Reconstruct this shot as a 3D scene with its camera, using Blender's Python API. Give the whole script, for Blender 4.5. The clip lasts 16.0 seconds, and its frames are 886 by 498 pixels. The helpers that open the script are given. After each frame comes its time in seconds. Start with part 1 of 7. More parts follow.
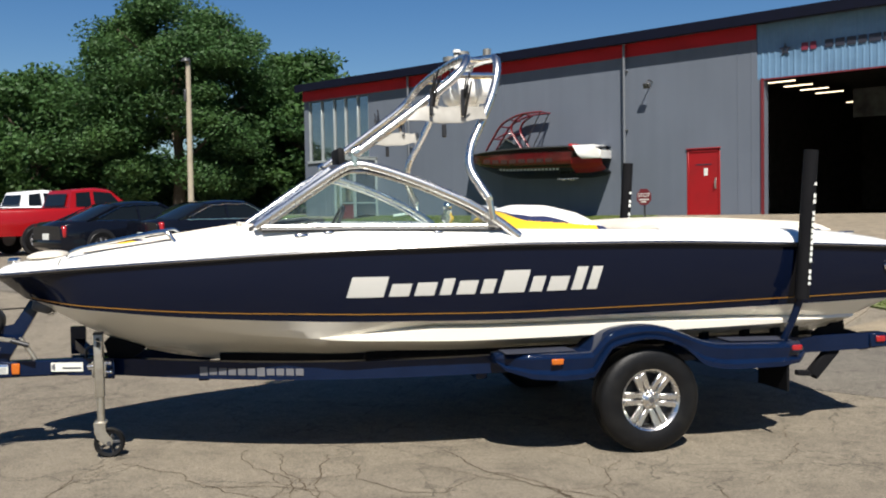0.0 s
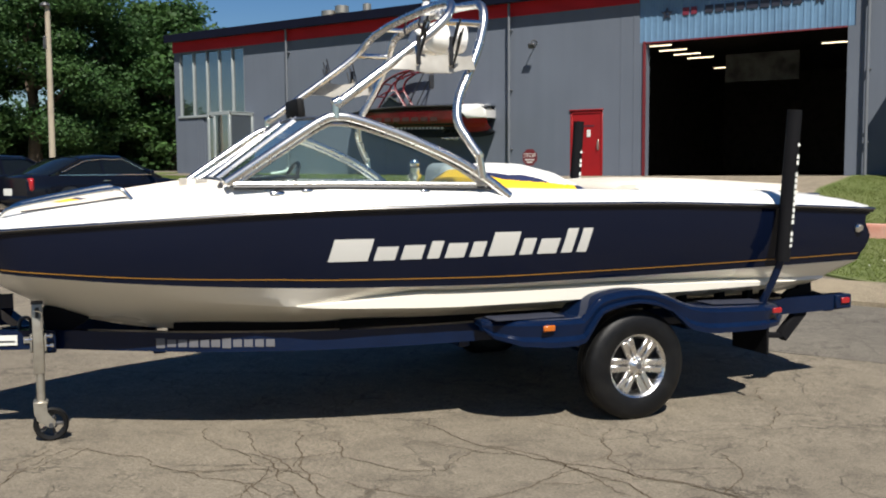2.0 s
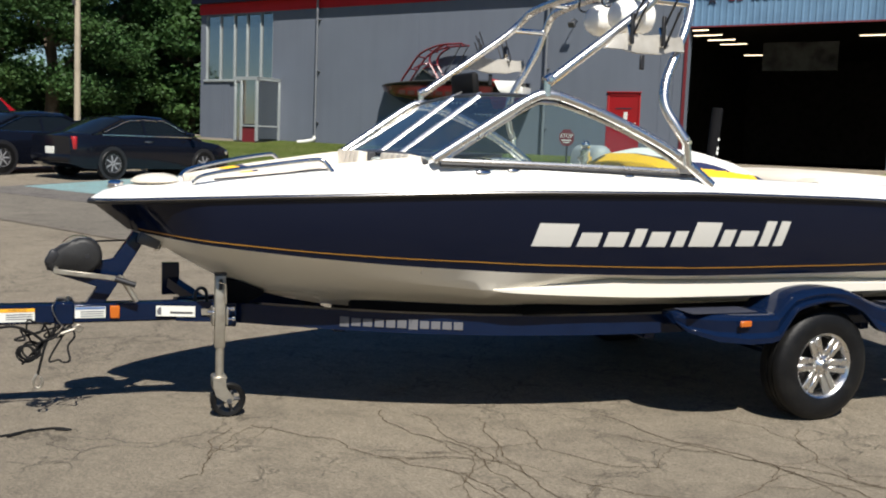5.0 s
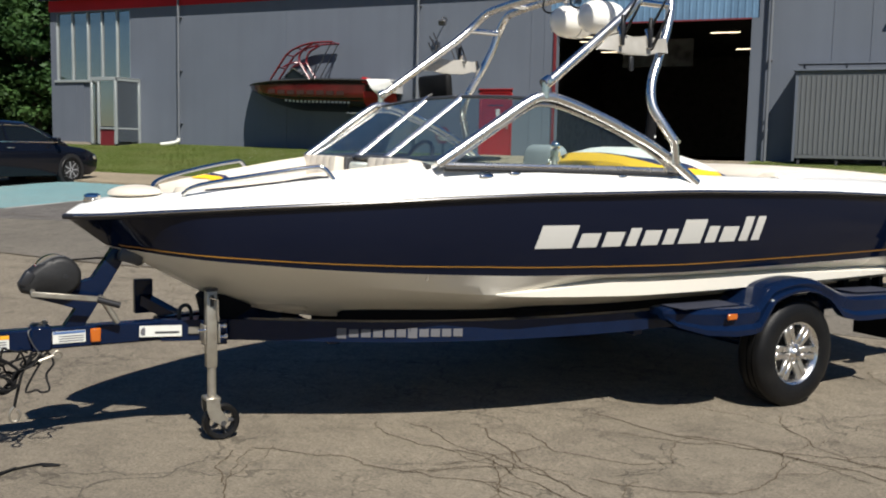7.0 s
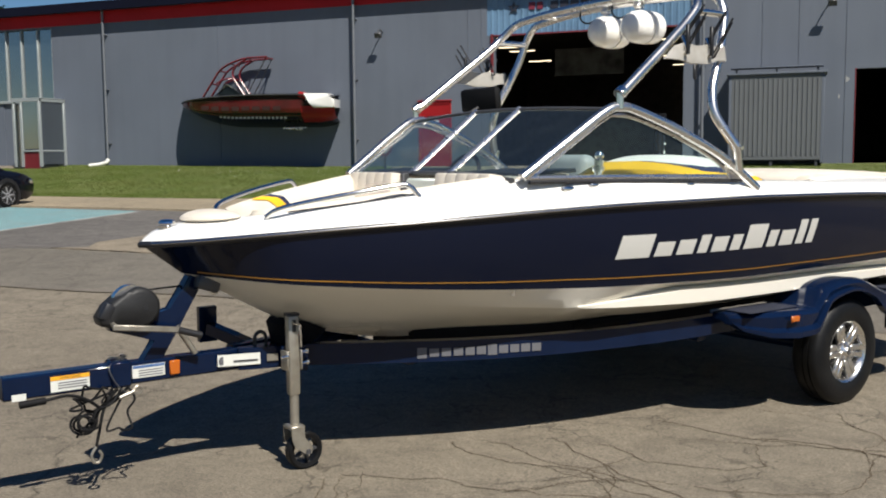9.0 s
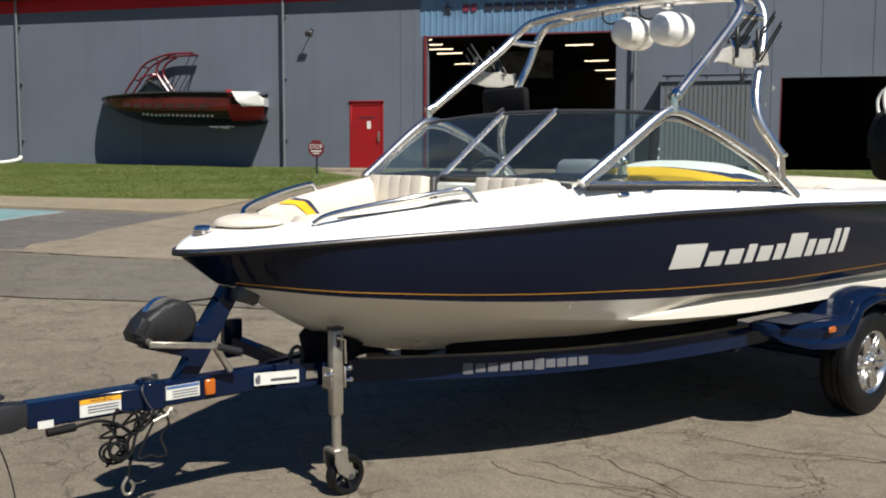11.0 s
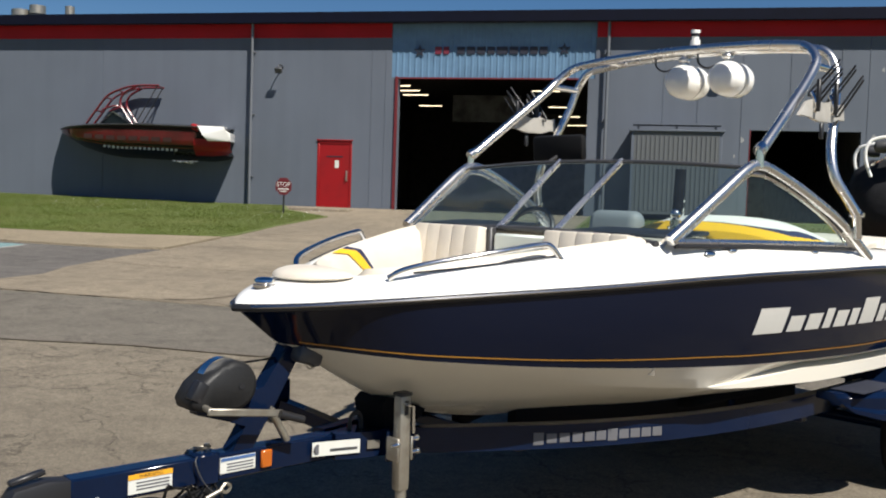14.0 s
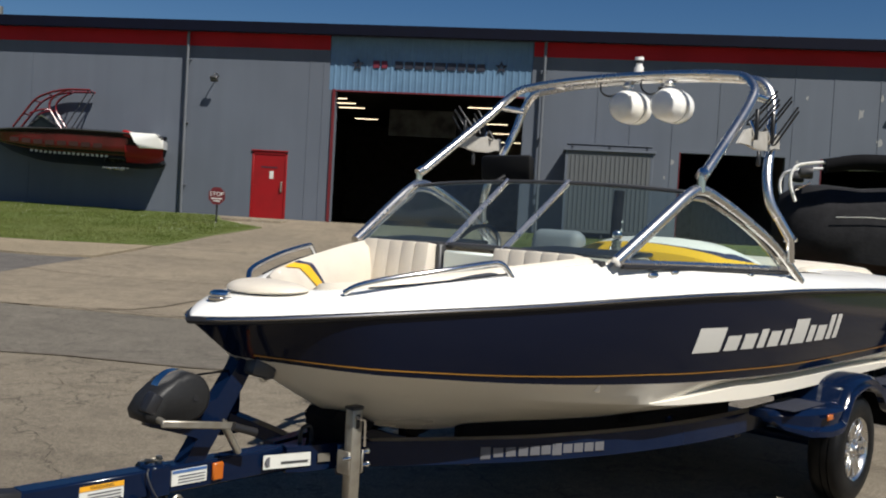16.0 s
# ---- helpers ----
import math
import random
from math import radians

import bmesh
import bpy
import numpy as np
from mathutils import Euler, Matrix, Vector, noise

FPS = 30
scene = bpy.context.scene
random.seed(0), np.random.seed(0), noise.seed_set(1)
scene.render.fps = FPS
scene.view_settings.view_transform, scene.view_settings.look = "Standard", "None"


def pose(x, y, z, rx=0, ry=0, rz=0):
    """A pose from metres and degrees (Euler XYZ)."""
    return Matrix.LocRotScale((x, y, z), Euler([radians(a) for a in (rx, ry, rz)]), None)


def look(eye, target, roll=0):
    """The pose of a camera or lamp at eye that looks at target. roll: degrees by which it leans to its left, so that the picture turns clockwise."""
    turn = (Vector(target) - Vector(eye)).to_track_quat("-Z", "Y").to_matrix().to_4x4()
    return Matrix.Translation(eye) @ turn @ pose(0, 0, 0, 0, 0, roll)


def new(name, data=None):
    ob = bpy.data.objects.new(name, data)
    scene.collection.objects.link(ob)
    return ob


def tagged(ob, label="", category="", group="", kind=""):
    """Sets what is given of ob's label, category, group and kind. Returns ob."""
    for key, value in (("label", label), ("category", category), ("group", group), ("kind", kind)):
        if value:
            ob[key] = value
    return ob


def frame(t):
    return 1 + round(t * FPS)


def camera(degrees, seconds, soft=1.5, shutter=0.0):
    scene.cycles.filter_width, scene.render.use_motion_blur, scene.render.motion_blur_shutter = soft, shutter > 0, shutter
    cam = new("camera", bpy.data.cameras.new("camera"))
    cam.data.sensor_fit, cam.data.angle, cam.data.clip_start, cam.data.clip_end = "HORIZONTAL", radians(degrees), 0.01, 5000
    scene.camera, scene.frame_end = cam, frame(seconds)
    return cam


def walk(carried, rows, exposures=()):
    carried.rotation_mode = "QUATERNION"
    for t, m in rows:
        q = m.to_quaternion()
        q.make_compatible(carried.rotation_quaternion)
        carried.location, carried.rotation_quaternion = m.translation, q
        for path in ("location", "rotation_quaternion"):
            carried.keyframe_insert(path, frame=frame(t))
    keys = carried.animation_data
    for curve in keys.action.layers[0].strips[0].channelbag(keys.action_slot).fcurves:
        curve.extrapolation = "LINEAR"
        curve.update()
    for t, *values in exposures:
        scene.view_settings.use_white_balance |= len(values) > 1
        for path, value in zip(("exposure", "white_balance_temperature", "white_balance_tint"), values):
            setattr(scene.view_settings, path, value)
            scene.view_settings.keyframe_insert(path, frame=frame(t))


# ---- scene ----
cam = camera(49.48, 16.0, 2.0)
PATH = [
    (0, (1.322, 1.061, 1.523), (-0.0260, 2.5366, 1.4454), -0.94),
    (0.5, (1.126, 1.005, 1.532), (-0.1586, 2.5301, 1.3792), 0.21),
    (1, (0.921, 0.853, 1.527), (-0.2586, 2.4539, 1.3114), 0.64),
    (1.5, (0.737, 0.863, 1.521), (-0.4332, 2.4661, 1.2770), 1.43),
    (2, (0.516, 0.921, 1.521), (-0.6068, 2.5680, 1.3557), -0.34),
    (2.5, (0.316, 0.812, 1.524), (-0.8378, 2.4381, 1.3686), -0.58),
    (3, (0.137, 0.633, 1.520), (-0.9988, 2.2670, 1.3216), -0.39),
    (3.5, (0.018, 0.570, 1.521), (-1.1445, 2.1823, 1.2982), 2.10),
    (3.7, (-0.043, 0.579, 1.516), (-1.2217, 2.1811, 1.3067), 1.74),
    (5.8, (-0.777, 0.404, 1.543), (-1.7322, 2.1505, 1.3479), 2.47),
    (6, (-0.832, 0.412, 1.538), (-1.7304, 2.1903, 1.3620), 2.05),
    (6.5, (-1.005, 0.321, 1.536), (-1.8717, 2.1134, 1.3463), 1.25),
    (7, (-1.229, 0.164, 1.545), (-2.0797, 1.9619, 1.3316), 1.20),
    (7.5, (-1.386, 0.058, 1.540), (-2.2586, 1.8392, 1.2829), 3.11),
    (8, (-1.579, 0.117, 1.521), (-2.4255, 1.9192, 1.3376), 4.41),
    (8.5, (-1.790, 0.047, 1.548), (-2.5903, 1.8723, 1.3836), 0.89),
    (9, (-2.025, -0.098, 1.556), (-2.7215, 1.7670, 1.3670), -0.52),
    (9.2, (-2.084, -0.131, 1.553), (-2.7395, 1.7496, 1.3696), 0.90),
    (11.3, (-2.860, -0.014, 1.567), (-3.3524, 1.9141, 1.3722), 0.72),
    (11.5, (-2.908, -0.012, 1.568), (-3.3896, 1.9162, 1.3467), 1.63),
    (12, (-2.979, 0.058, 1.562), (-3.3977, 2.0032, 1.3593), 1.87),
    (12.5, (-3.074, 0.262, 1.597), (-3.5503, 2.2043, 1.6024), -0.70),
    (13, (-3.107, 0.300, 1.599), (-3.5886, 2.2414, 1.5957), -0.81),
    (13.5, (-3.242, 0.270, 1.597), (-3.6608, 2.2250, 1.5346), 1.71),
    (14, (-3.406, 0.216, 1.595), (-3.8256, 2.1688, 1.4953), 1.90),
    (14.5, (-3.469, 0.156, 1.606), (-3.8072, 2.1258, 1.5210), 2.79),
    (15, (-3.490, 0.136, 1.603), (-3.7988, 2.1093, 1.4976), 2.19),
    (15.5, (-3.494, 0.132, 1.610), (-3.8050, 2.1068, 1.5343), 2.97),
    (16, (-3.489, 0.127, 1.606), (-3.7690, 2.1062, 1.5414), 3.25),
]
# the picture brightens and darkens a little on the way
EXPOSURES = [(0.0, 0.8), (0.5, 0.72), (1.5, 0.67), (3.5, 0.72), (7.5, 0.54), (11.5, 0.52), (12.0, 0.54), (12.5, 0.72), (13.0, 1.09), (13.5, 0.82), (14.0, 0.55), (14.5, 0.34), (15.0, 0.27), (16.0, 0.26)]
walk(cam, [(t, look(eye, target, roll)) for t, eye, target, roll in PATH], EXPOSURES)

# ---- daylight ----
SUN_TO = Vector((0.575, -0.53, 1.0)).normalized()
world = bpy.data.worlds.new("world")
scene.world = world
world.use_nodes = True
wt = world.node_tree
wt.nodes.clear()
sky = wt.nodes.new("ShaderNodeTexSky")
sky.sky_type, sky.sun_disc = "NISHITA", False
sky.sun_elevation, sky.sun_rotation = math.asin(SUN_TO.z), math.atan2(SUN_TO.x, SUN_TO.y)
sky.altitude, sky.air_density, sky.dust_density, sky.ozone_density = 200, 1.0, 0.15, 3.0
bg = wt.nodes.new("ShaderNodeBackground")
bg.inputs["Strength"].default_value = 0.045
wo = wt.nodes.new("ShaderNodeOutputWorld")
deep = wt.nodes.new("ShaderNodeHueSaturation")
deep.inputs["Saturation"].default_value, deep.inputs["Hue"].default_value = 1.32, 0.507
wt.links.new(sky.outputs[0], deep.inputs["Color"])
wt.links.new(deep.outputs[0], bg.inputs["Color"])
wt.links.new(bg.outputs[0], wo.inputs["Surface"])
sun = new("sun", bpy.data.lights.new("sun", "SUN"))
sun.data.energy, sun.data.angle, sun.data.color = 5.0, radians(0.53), (1.0, 0.955, 0.88)
sun.matrix_world = look((0, 0, 30), Vector((0, 0, 30)) - SUN_TO)


# ---- materials ----
def mat(name, col, rough=0.5, metal=0.0, var=0.12, scale=3.0, fine=40.0, bump=0.0, coat=0.0, col2=None, mask=(0.45, 0.7), rvar=0.1, spec=0.5, island=0.0):
    """Plain surface with two scales of variation: broad stains (toward col2) and fine grain."""
    m = bpy.data.materials.new(name)
    m.use_nodes = True
    nt = m.node_tree
    N, L = nt.nodes, nt.links
    p = N["Principled BSDF"]
    p.inputs["Roughness"].default_value, p.inputs["Metallic"].default_value = rough, metal
    p.inputs["Coat Weight"].default_value, p.inputs["Coat Roughness"].default_value = coat, 0.04
    p.inputs["Specular IOR Level"].default_value = spec
    tc = N.new("ShaderNodeTexCoord")
    a, b = N.new("ShaderNodeTexNoise"), N.new("ShaderNodeTexNoise")
    for n, s_, d in ((a, scale, 6), (b, fine, 4)):
        n.inputs["Scale"].default_value, n.inputs["Detail"].default_value = s_, d
        L.new(tc.outputs["Object"], n.inputs["Vector"])
    ramp = N.new("ShaderNodeMapRange")
    ramp.inputs["From Min"].default_value, ramp.inputs["From Max"].default_value = mask
    L.new(a.outputs["Fac"], ramp.inputs["Value"])
    mix = N.new("ShaderNodeMix")
    mix.data_type = "RGBA"
    c2 = col2 or tuple(c * (1 - var) for c in col)
    mix.inputs[6].default_value, mix.inputs[7].default_value = (*col, 1), (*c2, 1)
    L.new(ramp.outputs[0], mix.inputs[0])
    hsv = N.new("ShaderNodeHueSaturation")
    mr = N.new("ShaderNodeMapRange")
    mr.inputs["To Min"].default_value, mr.inputs["To Max"].default_value = 1 - var, 1 + var
    L.new(b.outputs["Fac"], mr.inputs["Value"])
    val = mr.outputs[0]
    if island:
        info = N.new("ShaderNodeNewGeometry")
        ir = N.new("ShaderNodeMapRange")
        ir.inputs["To Min"].default_value, ir.inputs["To Max"].default_value = 1 - island, 1 + island
        L.new(info.outputs["Random Per Island"], ir.inputs["Value"])
        mu = N.new("ShaderNodeMath")
        mu.operation = "MULTIPLY"
        L.new(val, mu.inputs[0]), L.new(ir.outputs[0], mu.inputs[1])
        val = mu.outputs[0]
    L.new(val, hsv.inputs["Value"])
    L.new(mix.outputs[2], hsv.inputs["Color"])
    L.new(hsv.outputs[0], p.inputs["Base Color"])
    rr = N.new("ShaderNodeMapRange")
    rr.inputs["To Min"].default_value, rr.inputs["To Max"].default_value = max(rough - rvar, 0.02), min(rough + rvar, 1)
    L.new(a.outputs["Fac"], rr.inputs["Value"])
    L.new(rr.outputs[0], p.inputs["Roughness"])
    if bump:
        bn = N.new("ShaderNodeBump")
        bn.inputs["Strength"].default_value, bn.inputs["Distance"].default_value = bump, 0.01
        L.new(b.outputs["Fac"], bn.inputs["Height"])
        L.new(bn.outputs[0], p.inputs["Normal"])
    return m


def glass(name, tint=(0.75, 0.85, 0.85), alpha=0.25, rough=0.02, milky=0.022):
    """Thin pane: tinted see-through with a clear gloss and a thin milky film."""
    m = bpy.data.materials.new(name)
    m.use_nodes = True
    N, L = m.node_tree.nodes, m.node_tree.links
    N.clear()
    out, mixs = N.new("ShaderNodeOutputMaterial"), N.new("ShaderNodeMixShader")
    tr, gl, fr = N.new("ShaderNodeBsdfTransparent"), N.new("ShaderNodeBsdfGlossy"), N.new("ShaderNodeLayerWeight")
    tr.inputs[0].default_value = (*tint, 1)
    gl.inputs["Roughness"].default_value = rough
    fr.inputs["Blend"].default_value = 0.5
    pw = N.new("ShaderNodeMath")
    pw.operation, pw.inputs[1].default_value = "POWER", 5.0
    L.new(fr.outputs["Facing"], pw.inputs[0])
    ma = N.new("ShaderNodeMath")
    ma.operation, ma.inputs[1].default_value = "ADD", alpha
    L.new(pw.outputs[0], ma.inputs[0])
    L.new(ma.outputs[0], mixs.inputs[0]), L.new(tr.outputs[0], mixs.inputs[1]), L.new(gl.outputs[0], mixs.inputs[2])
    # pale diffuse film, uneven by noise, mixed over the whole pane
    film, dusty = N.new("ShaderNodeBsdfDiffuse"), N.new("ShaderNodeMixShader")
    film.inputs["Color"].default_value = (0.42, 0.52, 0.54, 1)
    specks = N.new("ShaderNodeTexNoise")
    specks.inputs["Scale"].default_value, specks.inputs["Detail"].default_value = 5.0, 6
    amount = N.new("ShaderNodeMapRange")
    amount.inputs["To Min"].default_value, amount.inputs["To Max"].default_value = milky * 0.5, milky * 1.5
    L.new(specks.outputs["Fac"], amount.inputs["Value"])
    L.new(amount.outputs[0], dusty.inputs[0]), L.new(mixs.outputs[0], dusty.inputs[1]), L.new(film.outputs[0], dusty.inputs[2])
    L.new(dusty.outputs[0], out.inputs[0])
    return m


def emit(name, col, strength):
    m = bpy.data.materials.new(name)
    m.use_nodes = True
    p = m.node_tree.nodes["Principled BSDF"]
    p.inputs["Base Color"].default_value = (*col, 1)
    p.inputs["Emission Color"].default_value, p.inputs["Emission Strength"].default_value = (*col, 1), strength
    return m


def ground_mat(name, col, col2, dark, crack=0.0, scale=0.35, cscale=0.6, bump=0.8, speck=0.8):
    """Weathered paving: broad stains, stony speckle and wandering cracks."""
    m = bpy.data.materials.new(name)
    m.use_nodes = True
    N, L = m.node_tree.nodes, m.node_tree.links
    p = N["Principled BSDF"]
    p.inputs["Roughness"].default_value, p.inputs["Specular IOR Level"].default_value = 0.9, 0.25
    tc = N.new("ShaderNodeTexCoord")

    def noise_(s_, d=6, rough=0.6, vec=None):
        n = N.new("ShaderNodeTexNoise")
        n.inputs["Scale"].default_value, n.inputs["Detail"].default_value, n.inputs["Roughness"].default_value = s_, d, rough
        L.new(vec or tc.outputs["Object"], n.inputs["Vector"])
        return n

    def rng(v, a, b, c, d):
        r = N.new("ShaderNodeMapRange")
        for k, x in zip(("From Min", "From Max", "To Min", "To Max"), (a, b, c, d)):
            r.inputs[k].default_value = x
        L.new(v, r.inputs["Value"])
        return r.outputs[0]

    def mixc(f, a, b):
        x = N.new("ShaderNodeMix")
        x.data_type = "RGBA"
        L.new(f, x.inputs[0])
        for sock, v in ((x.inputs[6], a), (x.inputs[7], b)):
            if isinstance(v, tuple):
                sock.default_value = (*v, 1)
            else:
                L.new(v, sock)
        return x.outputs[2]
    big, mid, fine = noise_(scale), noise_(scale * 9), noise_(60, 5, 0.9)
    spot = noise_(14, 5, 0.75)
    c = mixc(rng(big.outputs["Fac"], 0.38, 0.66, 0, 1), col, col2)
    c = mixc(rng(mid.outputs["Fac"], 0.46, 0.74, 0, 0.7), c, dark)
    h = N.new("ShaderNodeHueSaturation")
    L.new(c, h.inputs["Color"])
    L.new(rng(fine.outputs["Fac"], 0.25, 0.75, 1 - speck, 1 + speck), h.inputs["Value"])
    h2 = N.new("ShaderNodeHueSaturation")
    L.new(h.outputs[0], h2.inputs["Color"])
    L.new(rng(spot.outputs["Fac"], 0.3, 0.7, 0.82, 1.18), h2.inputs["Value"])
    c = h2.outputs[0]
    height = fine.outputs["Fac"]
    if crack:
        wob = noise_(1.6, 5)
        vm = N.new("ShaderNodeVectorMath")
        vm.operation = "MULTIPLY_ADD"
        vm.inputs[1].default_value = (0.8, 0.8, 0.8)
        L.new(wob.outputs["Color"], vm.inputs[0])
        L.new(tc.outputs["Object"], vm.inputs[2])
        total = None
        for s_, w, keep in ((cscale * 0.7, 0.007, 0.42), (cscale * 2.1, 0.007, 0.5), (cscale * 4.2, 0.006, 0.62)):
            vo = N.new("ShaderNodeTexVoronoi")
            vo.feature = "DISTANCE_TO_EDGE"
            vo.inputs["Scale"].default_value = s_
            L.new(vm.outputs[0], vo.inputs["Vector"])
            line = rng(vo.outputs["Distance"], w * 0.15 * s_ / 0.6, w * s_ / 0.6, 1, 0)
            gate = rng(noise_(0.45 * s_ / cscale, 3).outputs["Fac"], keep - 0.04, keep + 0.04, 0, 1)
            mu = N.new("ShaderNodeMath")
            mu.operation = "MULTIPLY"
            L.new(line, mu.inputs[0]), L.new(gate, mu.inputs[1])
            if total is None:
                total = mu.outputs[0]
            else:
                mx = N.new("ShaderNodeMath")
                mx.operation = "MAXIMUM"
                L.new(total, mx.inputs[0]), L.new(mu.outputs[0], mx.inputs[1])
                total = mx.outputs[0]
        f = N.new("ShaderNodeMath")
        f.operation, f.inputs[1].default_value = "MULTIPLY", crack
        L.new(total, f.inputs[0])
        c = mixc(f.outputs[0], c, tuple(x * 0.5 for x in dark))
        sb = N.new("ShaderNodeMath")
        sb.operation = "SUBTRACT"
        L.new(height, sb.inputs[0]), L.new(total, sb.inputs[1])
        height = sb.outputs[0]
    L.new(c, p.inputs["Base Color"])
    bn = N.new("ShaderNodeBump")
    bn.inputs["Strength"].default_value, bn.inputs["Distance"].default_value = bump, 0.008
    L.new(height, bn.inputs["Height"])
    L.new(bn.outputs[0], p.inputs["Normal"])
    return m


M = {}
M["asphalt"] = ground_mat("asphalt", (0.198, 0.17, 0.128), (0.158, 0.135, 0.103), (0.115, 0.098, 0.075), crack=0.6)
M["concrete"] = ground_mat("concrete", (0.24, 0.2, 0.145), (0.185, 0.155, 0.115), (0.125, 0.105, 0.08), crack=0.4, cscale=0.3)
M["walk"] = ground_mat("pale_concrete", (0.27, 0.222, 0.152), (0.225, 0.186, 0.128), (0.165, 0.137, 0.098), crack=0.3, cscale=0.3)
M["oldtar"] = ground_mat("dark_asphalt", (0.098, 0.09, 0.083), (0.14, 0.128, 0.115), (0.065, 0.061, 0.057), crack=0.5)
M["strip"] = ground_mat("grey_asphalt_strip", (0.148, 0.132, 0.108), (0.122, 0.109, 0.09), (0.092, 0.082, 0.068), crack=0.6, cscale=0.4)
M["bluepaint"] = ground_mat("faded_blue_paint", (0.135, 0.25, 0.262), (0.165, 0.262, 0.262), (0.17, 0.185, 0.18))
M["soil"] = mat("soil", (0.092, 0.115, 0.03), 0.95, var=0.12, scale=0.8, fine=25, bump=0.3, col2=(0.115, 0.128, 0.04))
M["grass"] = mat("grass_blade", (0.088, 0.118, 0.026), 0.85, var=0.1, scale=0.6, fine=9, col2=(0.118, 0.134, 0.04), island=0.2, spec=0.1)
M["wall"] = mat("painted_wall", (0.102, 0.118, 0.147), 0.75, var=0.1, scale=0.35, fine=14, bump=0.15, col2=(0.087, 0.101, 0.126), mask=(0.4, 0.75))
# upright board marks on the painted wall
nt = M["wall"].node_tree
stretch = nt.nodes.new("ShaderNodeMapping")
stretch.inputs["Scale"].default_value = (1.0, 1.0, 0.06)
coord = next(n for n in nt.nodes if n.type == "TEX_COORD")
nt.links.new(coord.outputs["Object"], stretch.inputs["Vector"])
for n in nt.nodes:
    if n.type == "TEX_NOISE" and n.inputs["Scale"].default_value > 1:
        n.inputs["Scale"].default_value = 3.2
        nt.links.new(stretch.outputs[0], n.inputs["Vector"])
M["fascia"] = mat("dark_fascia", (0.004, 0.005, 0.013), 0.6, var=0.2, spec=0.12)
M["redband"] = mat("red_band", (0.4, 0.012, 0.018), 0.6, var=0.12, scale=0.7, col2=(0.32, 0.012, 0.016), spec=0.2)
M["red"] = mat("red_paint", (0.26, 0.008, 0.01), 0.45, var=0.08, scale=1.5, col2=(0.21, 0.009, 0.01), spec=0.3)
M["signmetal"] = mat("corrugated_metal", (0.115, 0.21, 0.32), 0.5, 0.0, var=0.12, scale=0.9, fine=6, col2=(0.085, 0.16, 0.25))
M["shutter"] = mat("grey_shutter", (0.1, 0.107, 0.112), 0.6, var=0.08, scale=1.0)
M["inside"] = mat("dark_interior", (0.2, 0.19, 0.18), 0.9, var=0.3)
M["blackboard"] = mat("dark_letters", (0.02, 0.022, 0.035), 0.5)
M["frameish"] = mat("bare_render", (0.27, 0.27, 0.265), 0.8, var=0.1)
M["pipe"] = mat("grey_pipe", (0.13, 0.14, 0.155), 0.5, 0.1)
M["white"] = mat("white_gelcoat", (0.86, 0.845, 0.8), 0.22, var=0.02, scale=1.2, coat=0.3, col2=(0.78, 0.76, 0.7), rvar=0.05)
M["bottom"] = mat("cream_hull_gelcoat", (0.74, 0.7, 0.61), 0.28, var=0.02, scale=1.1, coat=0.2, col2=(0.69, 0.65, 0.56), mask=(0.25, 0.9), rvar=0.05)
M["navy"] = mat("navy_gelcoat", (0.0024, 0.0046, 0.0145), 0.09, var=0.06, scale=1.0, coat=0.0, rvar=0.02, spec=0.27)
M["gold"] = mat("gold_pinstripe", (0.34, 0.16, 0.018), 0.4, var=0.05)
M["yellow"] = mat("yellow_vinyl", (0.8, 0.47, 0.02), 0.4, var=0.06, fine=90, bump=0.08)
M["padwhite"] = mat("white_vinyl", (0.78, 0.76, 0.7), 0.4, var=0.04, scale=3, fine=100, bump=0.08)
M["navyvinyl"] = mat("navy_vinyl", (0.02, 0.025, 0.07), 0.45, var=0.1, fine=90, bump=0.08)
M["cream"] = mat("cream_vinyl", (0.66, 0.6, 0.5), 0.45, var=0.05, scale=4, fine=120, bump=0.1, col2=(0.58, 0.52, 0.44))
M["chrome"] = mat("polished_metal", (0.74, 0.73, 0.71), 0.13, 1.0, var=0.05, scale=6, rvar=0.05)
M["rackplate"] = mat("matt_cast_plate", (0.42, 0.4, 0.36), 0.5, 0.15, var=0.08, scale=9, col2=(0.34, 0.32, 0.28))
M["glint"] = mat("bright_trim", (0.4, 0.39, 0.38), 0.22, 1.0, var=0.03, scale=6, rvar=0.02)
M["alu"] = mat("brushed_aluminium", (0.72, 0.7, 0.67), 0.27, 1.0, var=0.06, scale=6, rvar=0.07)
M["zinc"] = mat("galvanised_steel", (0.42, 0.39, 0.33), 0.42, 0.8, var=0.15, scale=20, col2=(0.3, 0.27, 0.22))
M["black"] = mat("black_plastic", (0.014, 0.014, 0.016), 0.45, var=0.2, fine=80)
M["foam"] = mat("black_cover", (0.0055, 0.0055, 0.0065), 0.85, var=0.25, fine=90, bump=0.2, spec=0.12)
M["matte"] = mat("matte_black", (0.006, 0.006, 0.0065), 0.7, var=0.25, fine=70, spec=0.2)
M["dgrey"] = mat("grey_plastic", (0.05, 0.05, 0.052), 0.42, var=0.12, fine=60)
M["rubber"] = mat("tyre_rubber", (0.0035, 0.0035, 0.004), 0.5, var=0.2, scale=12, fine=80, bump=0.15, col2=(0.007, 0.0068, 0.0065), spec=0.25)
M["trailer"] = mat("navy_trailer_paint", (0.003, 0.0088, 0.029), 0.1, var=0.12, scale=5, coat=0.0, col2=(0.0023, 0.0068, 0.023), rvar=0.04, spec=0.25)
